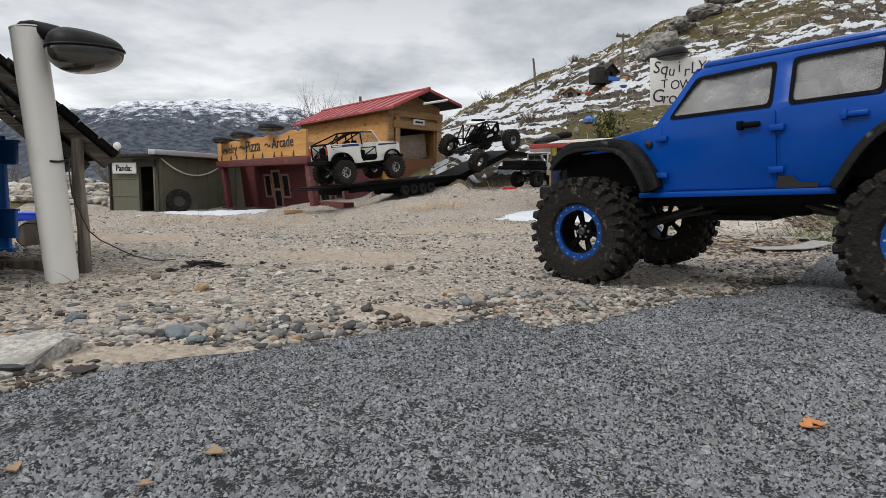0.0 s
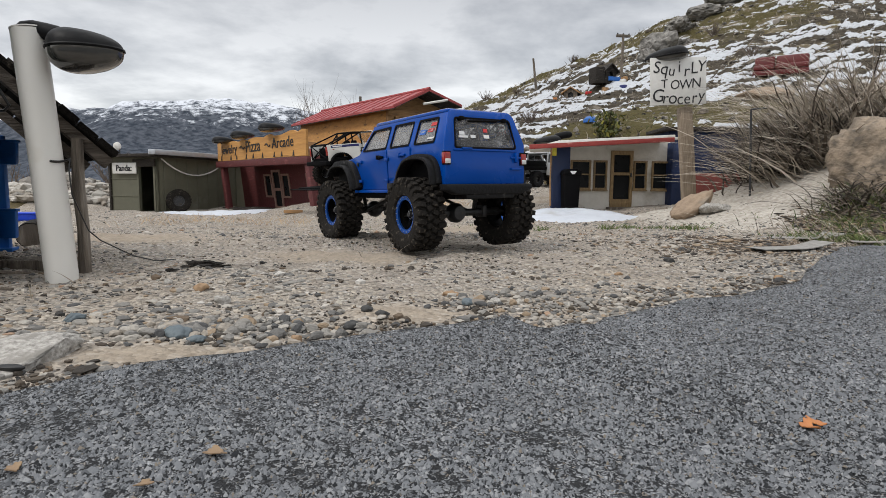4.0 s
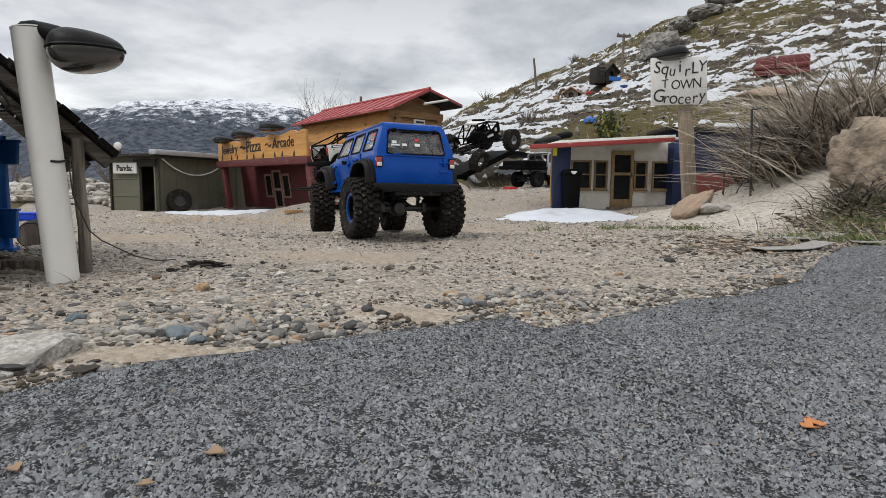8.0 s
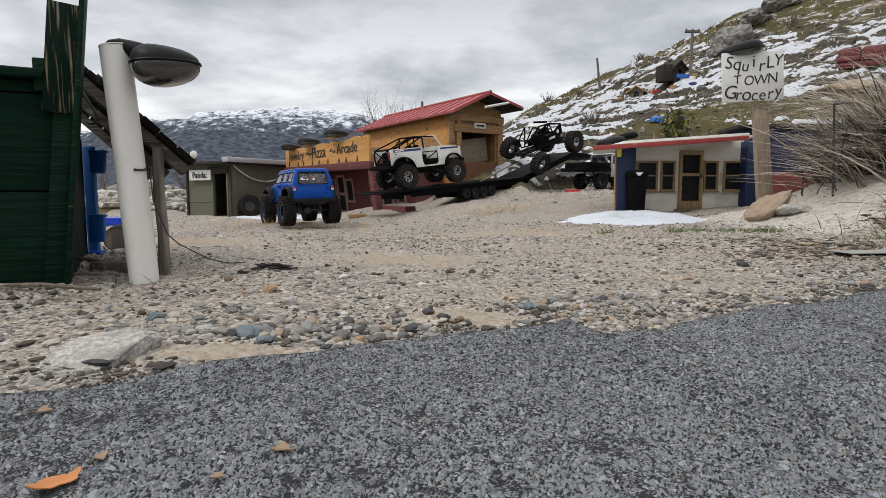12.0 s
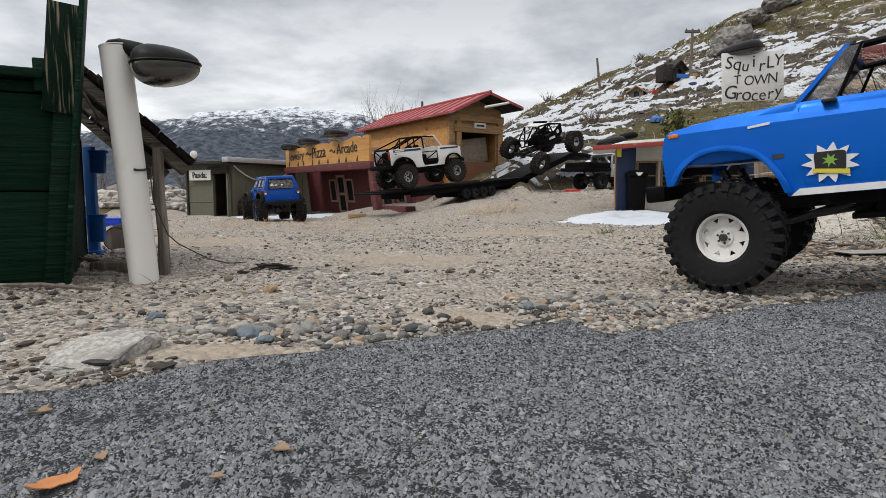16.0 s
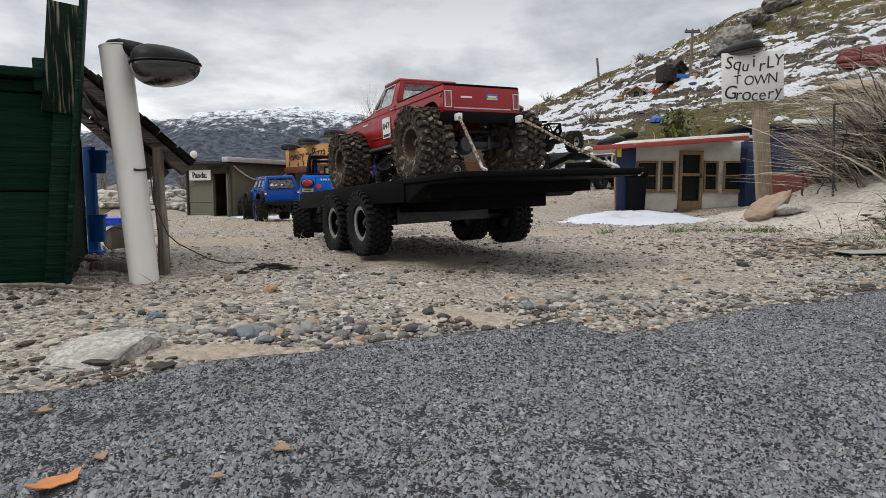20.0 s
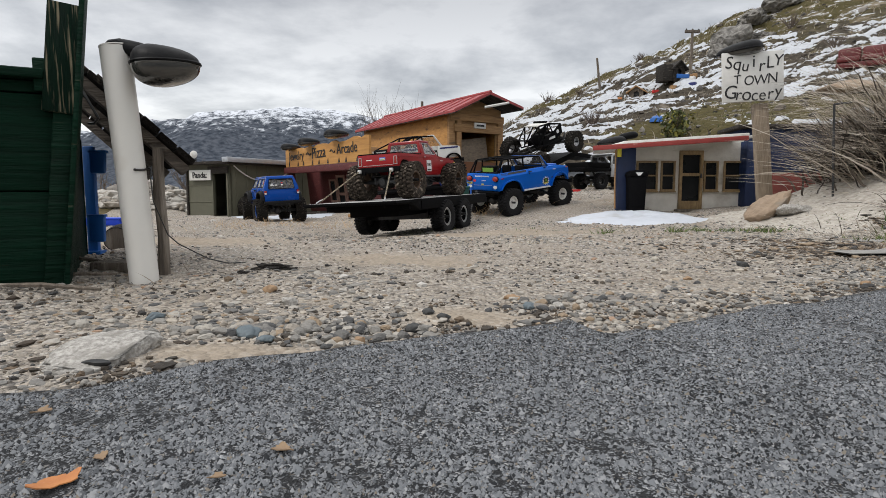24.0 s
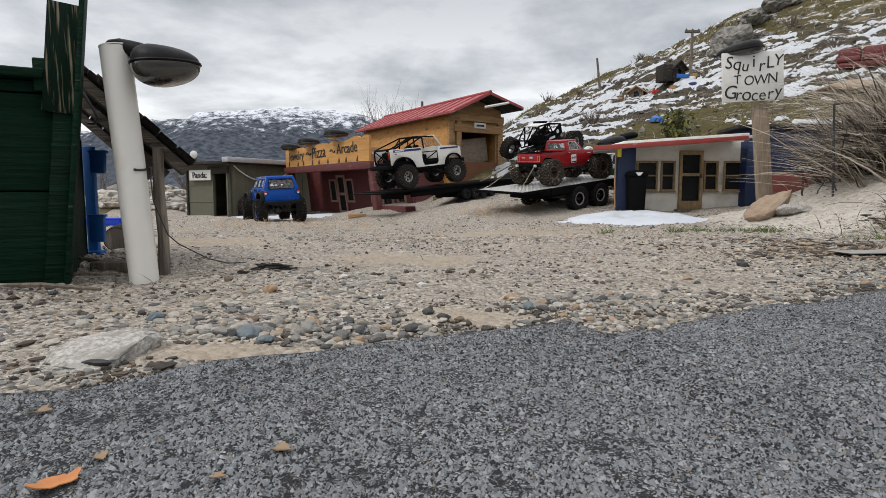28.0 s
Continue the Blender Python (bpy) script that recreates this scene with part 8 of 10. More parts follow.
# ---------------------------------------------------------------- the grocery
def grocery():
    b = thing("grocery_building", "small white and blue grocery with wood-framed windows", "building", pose(0.69, 2.30, 0.020, 0, 0, 0.5))
    wins = [(0.113, 0.190), (0.214, 0.262), (0.392, 0.440), (0.474, 0.540)]
    dr = (0.289, 0.374)
    holes = [[(a, 0.094), (c, 0.094), (c, 0.206), (a, 0.206)] for a, c in wins] + [[(dr[0], 0.02), (dr[1], 0.02), (dr[1], 0.246), (dr[0], 0.246)]]
    part("front_wall", Geo().sheet([(0.07, -0.02), (0.548, -0.02), (0.548, 0.296), (0.07, 0.268)], holes, 0.10, 0.112), STUCCO, b)
    for a, c in wins:
        w = part("window", Geo().sheet([(a - 0.006, 0.088), (c + 0.006, 0.088), (c + 0.006, 0.212), (a - 0.006, 0.212)], [[(a + 0.001, 0.096), (c - 0.001, 0.096), (c - 0.001, 0.149), (a + 0.001, 0.149)], [(a + 0.001, 0.155), (c - 0.001, 0.155), (c - 0.001, 0.204), (a + 0.001, 0.204)]], 0.092, 0.101, bevel=0.0006), FRAME_WOOD, b)
        part("pane", Geo().box(a, c, 0.104, 0.107, 0.094, 0.206), DARK_GLASS, w)
        part("sill", Geo().box(a - 0.009, c + 0.009, 0.088, 0.101, 0.083, 0.0885, 0.001), FRAME_WOOD, w)
    d = part("door", Geo().sheet([(dr[0] - 0.006, 0.014), (dr[1] + 0.006, 0.014), (dr[1] + 0.006, 0.254), (dr[0] - 0.006, 0.254)], [[(dr[0] + 0.006, 0.048), (dr[1] - 0.006, 0.048), (dr[1] - 0.006, 0.150), (dr[0] + 0.006, 0.150)], [(dr[0] + 0.006, 0.162), (dr[1] - 0.006, 0.162), (dr[1] - 0.006, 0.236), (dr[0] + 0.006, 0.236)]], 0.088, 0.100, bevel=0.0008), FRAME_WOOD, b)
    part("pane", Geo().box(dr[0], dr[1], 0.104, 0.107, 0.03, 0.246), DARK_GLASS, d)
    part("handle", Geo().box(dr[1] - 0.006, dr[1], 0.082, 0.090, 0.142, 0.160, 0.001), STEEL, d)
    part("step", Geo().box(dr[0] - 0.02, dr[1] + 0.02, 0.06, 0.1, -0.01, 0.014, 0.002), OLD_WOOD, b)
    part("side_pillar", Geo().box(0.0, 0.072, 0.0, 0.030, -0.02, 0.262, 0.003), GROC_BLUE, b)
    part("side_wall", Geo().box(0.070, 0.080, 0.112, 0.24, -0.02, 0.262, 0.001), STUCCO, b)
    part("side_pillar", Geo().box(0.536, 0.59, 0.05, 0.24, -0.02, 0.290, 0.003), GROC_BLUE, b)
    part("back_wall", Geo().box(0.07, 0.60, 0.24, 0.252, -0.02, 0.27), STUCCO, b)
    part("yellow_bracket", Geo().box(-0.004, 0.012, -0.006, 0.006, 0.222, 0.262, 0.002), STICK_YELLOW, b)
    slab = Geo().box(-0.095, 0.52, -0.055, 0.27, 0.258, 0.268, 0.002, pose(0, 0, 0, 0, -3.8, 0))
    slab.v = [(x + 0.085 * (y + 0.055) / 0.325 if x < 0.1 else x, y, z) for x, y, z in slab.v]
    roof = part("roof", slab, SIGN_WHITE, b, "pale flat roof")
    part("roof_trim", Geo().box(-0.098, 0.50, -0.062, -0.054, 0.250, 0.268, 0.0015, pose(0, 0, 0, 0, -3.8, 0)), TRIM_RED, roof, "faded red roof trim")
    part("roof_board", Geo().box(0.03, 0.52, -0.03, 0.26, 0.2695, 0.280, 0.002, pose(0, 0, 0, 0, -3.8, 0)), SIGN_WHITE, roof)
    part("gutter_wire", Geo().tube([(-0.012, -0.01, 0.25), (-0.014, -0.012, 0.12), (-0.010, -0.01, 0.02)], 0.003, 6), TIMBER, b)
    for x in (0.468, 0.49):
        part("flower_pot", Geo().lathe([(0.008, 0), (0.011, 0.02), (0.0003, 0.021)], 10, pose(x, 0.07, 0.0, 90, 0, 0)), STEEL, b)
    return b


grocery()
an = thing("blue_annex", "low blue store annex with a red base", "building", pose(1.34, 2.62, 0.05, 0, 0, -6))
part("wall", Geo().box(0.0, 0.52, 0.0, 0.20, 0.14, 0.335, 0.002), GROC_BLUE, an)
part("red_base", Geo().box(-0.004, 0.524, -0.004, 0.20, -0.03, 0.14, 0.002), RUST_RED, an)
part("roof", Geo().box(-0.03, 0.55, -0.03, 0.23, 0.335, 0.352, 0.003), DARK_WOOD, an)
tb = thing("trash_bin", "black plastic trash bin with a white mark", "bin", pose(0.752, 2.262, gz(0.752, 2.262) - 0.004))
g = Geo().box(-0.033, 0.033, -0.03, 0.03, 0, 0.138, 0.005)
g.v = [(x * (0.86 + 0.14 * z / 0.138), y * (0.86 + 0.14 * z / 0.138), z) for x, y, z in g.v]
part("body", g, BLACK, tb)
part("lid", Geo().prism([(-0.036, 0.137), (0.036, 0.137), (0.031, 0.152), (0.016, 0.160), (-0.016, 0.160), (-0.031, 0.152)], -0.033, 0.033, None, 0.002), BLACK, tb)
part("bin_mark", Geo().sheet([(-0.014, 0.151), (0.014, 0.151), (0.004, 0.139), (-0.004, 0.139)], [], -0.0345, -0.0325), STICK_WHITE, tb)


def grocery_sign():
    sg = thing("grocery_sign", "hand-lettered white sign board on a rough wooden post", "sign", pose(1.058, 1.90, gz(1.058, 1.9) - 0.01, 0, 0, 0))
    part("post", Geo().box(-0.024, 0.022, -0.012, 0.012, -0.01, 0.40 - gz(1.058, 1.9), 0.003, pose(0, 0, 0, 0, -6.0, 0)), POST_WOOD, sg)
    bd = part("sign_board", Geo().box(-0.0975, 0.0975, -0.004, 0.004, -0.077, 0.077, 0.002), SIGN_WHITE, sg, "white hand-lettered board", pose(-0.073, -0.018, 0.470 - gz(1.058, 1.9) + 0.01, 0, -3.2, 0))
    rg = random.Random(5)
    for t, x0, x1, z, s in (("SquirLY", -0.078, 0.078, 0.043, 0.054), ("TOWN", -0.052, 0.060, -0.011, 0.042), ("Grocery", -0.074, 0.078, -0.048, 0.056)):
        for i, ch in enumerate(t):
            words("letter", ch, s * rg.uniform(0.92, 1.08), BLACK_INK, bd, pose(x0 + (x1 - x0) * i / (len(t) - 1), -0.0045, z - (0.010 if ch in "uroce" else 0.004 if ch in "qy" else 0) + rg.uniform(-0.003, 0.003), 90, rg.uniform(-7, 7), 0), 0.0006, -0.0002, 0.12)
    return sg


grocery_sign()
solar_lamp(pose(1.030, 1.92, 0.566, 0, 9, 183), 0.148, "black dome solar lamp above the grocery sign", neck=False)
rl = thing("iron_stake", "thin black iron stake with a bent top", "stake", pose(1.155, 1.72, 0.125))
part("stake", Geo().tube([(0.003, 0, -0.06), (0.0, 0, 0), (-0.012, 0, 0.235)], 0.0034, 8), STEEL, rl)
part("bent_top", Geo().tube([(-0.012, 0, 0.235), (0.045, 0.01, 0.242)], 0.003, 8), STEEL, rl)

# flat snow left on the yard
SLUSH = material("wet_grey_snow", (0.56, 0.59, 0.64), (0.47, 0.50, 0.55), rough=0.55, scale=26, bump=0.25, bump_scale=70, spots=(0.42, 0.43, 0.44), spot_scale=9, spot_amount=0.4)


def snow_patch(cx, cy, rx, ry, h, seed):
    th = np.linspace(0, 2 * np.pi, 49)[:-1]
    r_ = np.linspace(0, 1, 14)
    T, Rr = np.meshgrid(th, r_)
    wob = 1 + 0.28 * fbm(np.cos(T) * 2 + seed, np.sin(T) * 2, 3, seed)
    X, Y = cx + rx * Rr * wob * np.cos(T), cy + ry * Rr * wob * np.sin(T)
    Z = ground_z(X, Y) + h * (1 - Rr ** 2.5) + 0.004 * fbm(X * 20, Y * 20, 2, seed) - 0.012 * Rr ** 8
    X, Y, Z = (np.concatenate([q, q[:, :1]], 1) for q in (X, Y, Z))
    return tagged(new("snow_patch", grid_mesh("snow_patch", X, Y, Z, SLUSH)), "thin patch of melting snow on the gravel yard", "snow", group="snow patches")


snow_patch(0.665, 2.08, 0.31, 0.17, 0.016, 3)
snow_patch(-0.98, 3.45, 0.34, 0.26, 0.018, 4)


# ---------------------------------------------------------------- the parked rig: flat trailer, white open car, buggy, silver pickup
def parked_trailer():
    tr = thing("gooseneck_trailer", "long black gooseneck model trailer with a sloping deck", "trailer")
    a, b_ = Vector((-0.345, 2.872, 0.104)), Vector((0.44, 3.49, 0.196))
    d = (b_ - a).normalized()
    m = Matrix.Translation(a) @ d.to_track_quat("X", "Z").to_matrix().to_4x4()
    Ld = (b_ - a).length
    part("deck", Geo().box(0, Ld, -0.11, 0.11, -0.012, 0.0, 0.002), BLACK, tr, m=m)
    for y in (-0.10, 0.09):
        part("deck_rail", Geo().box(0.16, Ld, y, y + 0.012, -0.04, -0.012, 0.001), BLACK, tr, m=m)
    for x in (0.1, 0.3, 0.55, 0.8):
        part("cross_member", Geo().box(x, x + 0.02, -0.09, 0.09, -0.045, -0.012), BLACK, tr, m=m)
    part("ramp", Geo().box(-0.05, 0.0, -0.11, 0.11, -0.011, -0.006, 0.001, pose(0, 0, 0, 0, 2, 0)), BLACK, tr, m=m)
    part("upper_ramp", Geo().add([(s0, y0, h0) for y0 in (-0.10, 0.10) for s0, h0 in ((Ld - 0.05, 0.002), (Ld + 0.415, 0.122), (Ld + 0.68, 0.083), (Ld + 0.68, 0.060), (Ld + 0.43, 0.094), (Ld - 0.03, -0.03))],
         [(0, 1, 7, 6), (1, 2, 8, 7), (2, 3, 9, 8), (3, 4, 10, 9), (4, 5, 11, 10), (5, 0, 6, 11), (0, 5, 4, 1), (1, 4, 3, 2), (6, 7, 10, 11), (7, 8, 9, 10)]), BLACK, tr, m=m)
    for i in range(4):
        for y in (-0.115, 0.115):
            wheel(tr, "wheel", m @ pose(0.50 + i * 0.062, y, -0.055), KIND_SMALL, y > 0)
    part("axle_box", Geo().box(0.46, 0.73, -0.10, 0.10, -0.07, -0.045, 0.002), BLACK, tr, m=m)
    part("stand", Geo().box(Ld - 0.1, Ld - 0.06, -0.05, 0.05, -0.15, -0.02), BLACK, tr, m=m)
    part("strap", Geo().tube([m @ Vector((0.62, -0.1, 0.0)), m @ Vector((0.88, -0.09, 0.075))], 0.004, 6), ROPE_TAN, tr)
    return tr


parked_trailer()


def white_open_car(m):
    car = thing("toy_open_car", "white open radio-controlled car with roll cage and blue stripe", "model car", m)
    HW = 0.080
    arch_f = fair([(0.098, 0.10), (0.106, 0.124), (0.124, 0.144), (0.150, 0.152), (0.176, 0.150), (0.196, 0.138), (0.208, 0.118)])
    arch_r = fair([(-0.226, 0.120), (-0.214, 0.138), (-0.194, 0.152), (-0.165, 0.158), (-0.135, 0.153), (-0.112, 0.138), (-0.098, 0.118), (-0.090, 0.098)])
    outer = [(-0.232, 0.120), (-0.234, 0.198), (-0.045, 0.198), (-0.040, 0.124), (-0.030, 0.106), (0.052, 0.106), (0.062, 0.118), (0.066, 0.196), (0.088, 0.196), (0.200, 0.188), (0.212, 0.180), (0.214, 0.130)] + arch_f[::-1] + [(0.096, 0.098)] + arch_r[::-1]
    back = Matrix.Rotation(math.pi / 2, 4, "Z")
    for s, tilt in ((1, Matrix.Identity(4)), (-1, MIRROR_Y)):
        part("body_side", Geo().sheet(outer, [], HW - 0.004, HW, tilt, 0.0012), WHITE_PAINT, car)
        part("stripe", Geo().box(-0.214, -0.048, HW - 0.001, HW + 0.001, 0.183, 0.194, 0, tilt), NAVY, car, "navy blue side stripe")
        part("stripe", Geo().box(0.074, 0.196, HW - 0.001, HW + 0.001, 0.178, 0.186, 0, tilt), NAVY, car, "navy blue side stripe")
        part("stripe_mark", Geo().box(-0.205, -0.150, HW + 0.0005, HW + 0.0016, 0.186, 0.191, 0, tilt), STICK_WHITE, car)
        for nm, a in (("front_flare", arch_f), ("rear_flare", arch_r)):
            f = arch_strip(a, HW - 0.003, HW + 0.012, 0.006)
            part(nm, Geo().add(f.v, f.f, tilt), BLACK, car)
        part("tube_door", Geo().tube([(0.056, s * HW, 0.124), (-0.030, s * HW, 0.124), (-0.036, s * HW, 0.172), (0.054, s * HW, 0.172), (0.056, s * HW, 0.124)], 0.003, 6).tube([(-0.034, s * HW, 0.126), (0.052, s * HW, 0.170)], 0.003, 6), BLACK, car)
        part("tail_light", Geo().box(-0.2365, -0.232, 0.064, 0.078, 0.148, 0.188, 0.001, tilt), RED_LENS, car)
        part("rocker", Geo().box(-0.09, 0.097, HW - 0.01, HW + 0.002, 0.088, 0.099, 0.002, tilt), BLACK, car)
        part("side_marker", Geo().box(-0.206, -0.196, HW, HW + 0.0012, 0.172, 0.176, 0, tilt), RED_LENS, car)
        part("seat", Geo().box(-0.035, 0.01, 0.010, 0.05, 0.13, 0.16, 0.005, tilt).box(-0.05, -0.034, 0.010, 0.05, 0.13, 0.212, 0.006, tilt), BLACK, car)
        cage_bars(car, [[(0.050, s * 0.064, 0.248), (-0.075, s * 0.062, 0.252), (-0.228, s * 0.068, 0.200)], [(-0.022, s * 0.07, 0.19), (-0.022, s * 0.063, 0.250)], [(-0.075, s * 0.07, 0.19), (-0.075, s * 0.062, 0.252)],
                        [(-0.022, s * 0.063, 0.250), (-0.14, s * 0.07, 0.198)], [(-0.072, s * 0.062, 0.250), (-0.16, s * 0.0, 0.198)]], 0.0035)
        part("screen_post", Geo().tube([(0.092, s * 0.072, 0.195), (0.052, s * 0.066, 0.250)], 0.0048, 8), WHITE_PAINT, car)
    cage_bars(car, [[(x, -0.063, z), (x, 0.063, z)] for x, z in ((-0.022, 0.250), (-0.075, 0.252), (-0.226, 0.200))], 0.0035)
    part("screen_top", Geo().tube([(0.052, -0.066, 0.250), (0.052, 0.066, 0.250)], 0.0048, 8), WHITE_PAINT, car)
    part("windscreen", Geo().sheet([(-0.068, 0.197), (0.068, 0.197), (0.062, 0.248), (-0.062, 0.248)], [], -0.001, 0.0, Matrix.Translation((0.09, 0, 0)) @ back, warp=lambda x, y, z: (x, y + (z - 0.197) * 0.74, z)), CLEAR_PANE, car)
    hood = Geo().box(0.088, 0.213, -0.0765, 0.0765, 0.13, 0.1965, 0.005)
    hood.v = [(x, y, z - 0.010 * max(0, (x - 0.09) / 0.12) if z > 0.16 else z) for x, y, z in hood.v]
    part("hood", hood, WHITE_PAINT, car)
    part("tub", Geo().box(-0.226, 0.088, -0.074, 0.074, 0.105, 0.135, 0.002), BLACK, car)
    part("bed_rack", Geo().tube([(-0.235, -0.06, 0.135), (-0.235, 0.06, 0.195)], 0.003, 6).tube([(-0.235, 0.06, 0.135), (-0.235, -0.06, 0.195)], 0.003, 6).box(-0.2, -0.12, -0.05, 0.05, 0.135, 0.185, 0.004), BLACK, car)
    part("tailgate_frame", Geo().tube([(-0.234, -0.064, 0.13), (-0.234, -0.064, 0.197), (-0.234, 0.064, 0.197), (-0.234, 0.064, 0.13)], 0.004, 6), BLACK, car)
    part("rear_bumper", Geo().box(-0.256, -0.232, -0.088, 0.088, 0.102, 0.122, 0.003), BLACK, car)
    part("front_bumper", Geo().box(0.214, 0.234, -0.08, 0.08, 0.104, 0.124, 0.003), BLACK, car)
    running_gear(car, 0.1565, 0.08, 0.060, 0.100)
    four_wheels(car, KIND_BRONCO, 0.1565, 0.092)
    return car


white_open_car(pose(-0.107, 3.064, 0.140, 0, -7.0, 37.9))


def buggy(m):
    car = thing("toy_rock_buggy", "black tube-frame rock buggy with big tyres, tilted on ramp", "model car", m)
    for s in (1, -1):
        cage_bars(car, [[(0.13, s * 0.05, 0.135), (0.125, s * 0.052, 0.186), (0.02, s * 0.055, 0.212), (-0.07, s * 0.055, 0.216), (-0.15, s * 0.045, 0.150)],
                        [(0.13, s * 0.05, 0.135), (0.0, s * 0.062, 0.09), (-0.12, s * 0.06, 0.10), (-0.15, s * 0.045, 0.150)], [(-0.07, s * 0.055, 0.216), (-0.09, s * 0.06, 0.10)], [(0.02, s * 0.055, 0.212), (-0.08, s * 0.06, 0.115)], [(0.125, s * 0.052, 0.186), (0.0, s * 0.06, 0.13)], [(0.02, s * 0.055, 0.212), (0.04, s * 0.06, 0.15)]], 0.0045)
        part("side_panel", Geo().sheet([(0.126, 0.132), (0.124, 0.182), (0.03, 0.155), (-0.06, 0.128), (-0.06, 0.096), (0.02, 0.094)], [], s * 0.058, s * 0.061), BLACK, car, "black side panel with pale marks")
        part("panel_mark", Geo().box(0.0, 0.055, s * 0.0612, s * 0.0625, 0.118, 0.132), STICK_WHITE, car)
        part("panel_mark", Geo().lathe([(0.0003, 0.0), (0.012, 0.0), (0.012, 0.0012), (0.0003, 0.0012)], 14, pose(0.085, s * 0.0615, 0.150)), STICK_WHITE, car)
    cage_bars(car, [[(x, -0.055, z), (x, 0.055, z)] for x, z in ((0.02, 0.212), (-0.07, 0.216), (-0.15, 0.150), (0.125, 0.186), (0.13, 0.135))], 0.0045)
    part("roof_panel", Geo().box(-0.075, 0.03, -0.056, 0.056, 0.214, 0.219, 0.002), SIGN_WHITE, car, "pale roof panel")
    part("light_bar", Geo().box(0.0, 0.016, -0.05, 0.05, 0.219, 0.230, 0.003), BLACK, car)
    part("engine", Geo().box(0.05, 0.14, -0.035, 0.035, 0.09, 0.13, 0.004), CHASSIS, car)
    part("seat", Geo().box(-0.06, -0.01, -0.03, 0.03, 0.1, 0.16, 0.006), BLACK, car)
    running_gear(car, 0.165, 0.09, 0.066, 0.095)
    # the rear axle is twisted, its left wheel high
    for x, s, lift_ in ((0.165, 1, 0.0), (0.165, -1, 0.0), (-0.165, 1, 0.044), (-0.165, -1, -0.044)):
        wheel(car, "wheel", pose(x, s * 0.112, 0.066 + lift_, math.degrees(math.atan2(lift_, 0.112)) * s, 0, 0), KIND_BUGGY, s > 0)
    return car


buggy(pose(0.62, 3.58, 0.307, 4, -17.4, 38.8))
SILVER_TRUCK = thing("toy_silver_truck", "silver radio-controlled pickup with black flat bed", "model car", pose(0.965, 3.37, gz(0.965, 3.37) - 0.004, 0, 0, 32))


def silver_truck(car):
    cab = [(0.10, 0.07), (0.10, 0.135), (0.045, 0.198), (-0.06, 0.20), (-0.075, 0.19), (-0.078, 0.07)]
    win = [rounded([(0.075, 0.142), (0.036, 0.188), (-0.01, 0.189), (-0.01, 0.142)], 0.004), rounded([(-0.018, 0.142), (-0.018, 0.189), (-0.062, 0.189), (-0.066, 0.142)], 0.004)]
    for s, tilt in ((1, Matrix.Identity(4)), (-1, MIRROR_Y)):
        part("cab_side", Geo().sheet(cab, win, 0.076, 0.080, tilt, 0.001), SILVER, car)
        for w in win:
            part("side_window", Geo().sheet(w, [], 0.077, 0.078, tilt), DARK_PANE, car)
        part("fender", Geo().sheet([(0.10, 0.135), (0.205, 0.126), (0.21, 0.07), (0.195, 0.07), (0.18, 0.098), (0.15, 0.108), (0.12, 0.098), (0.104, 0.07), (0.10, 0.07)], [], 0.076, 0.080, tilt, 0.001), SILVER, car)
    part("roof", Geo().box(-0.07, 0.045, -0.078, 0.078, 0.194, 0.203, 0.004), SILVER, car)
    hood = Geo().box(0.09, 0.21, -0.077, 0.077, 0.08, 0.137, 0.005)
    part("hood", hood, SILVER, car)
    part("flat_bed", Geo().box(-0.30, -0.085, -0.09, 0.09, 0.10, 0.118, 0.002), BLACK, car)
    part("bed_box", Geo().box(-0.27, -0.09, -0.088, 0.088, 0.118, 0.148, 0.004), BLACK, car)
    part("windscreen", Geo().sheet([(-0.07, 0.142), (0.07, 0.142), (0.066, 0.192), (-0.066, 0.192)], [], 0, 0.001, Matrix.Translation((0.094, 0, 0)) @ Matrix.Rotation(math.pi / 2, 4, "Z"), warp=lambda x, y, z: (x, y + (z - 0.142) * 0.88, z)), DARK_PANE, car)
    running_gear(car, 0.165, 0.075, 0.046, 0.075)
    k = (0.046, 0.036, 0.022, 26, False, RUBBER, "spokes", STEEL, None)
    four_wheels(car, k, 0.155, 0.075)


silver_truck(SILVER_TRUCK)
single("red_block", Geo().box(-0.04, 0.04, -0.015, 0.015, 0, 0.018, 0.002), STICK_RED, "small red block under the trailer neck", "block", pose(0.72, 3.22, gz(0.72, 3.22) + 0.008, 0, 0, 10))
solar_lamp(pose(0.985, 3.14, 0.372, 0, 4, 186), 0.16, "black dome solar lamp on a stake behind the grocery")
single("lamp_stake", Geo().tube([(0.985, 3.15, gz(0.985, 3.15) - 0.02), (0.985, 3.15, 0.38)], 0.012, 10), STEEL, "dark stake that carries a solar lamp", "stake")
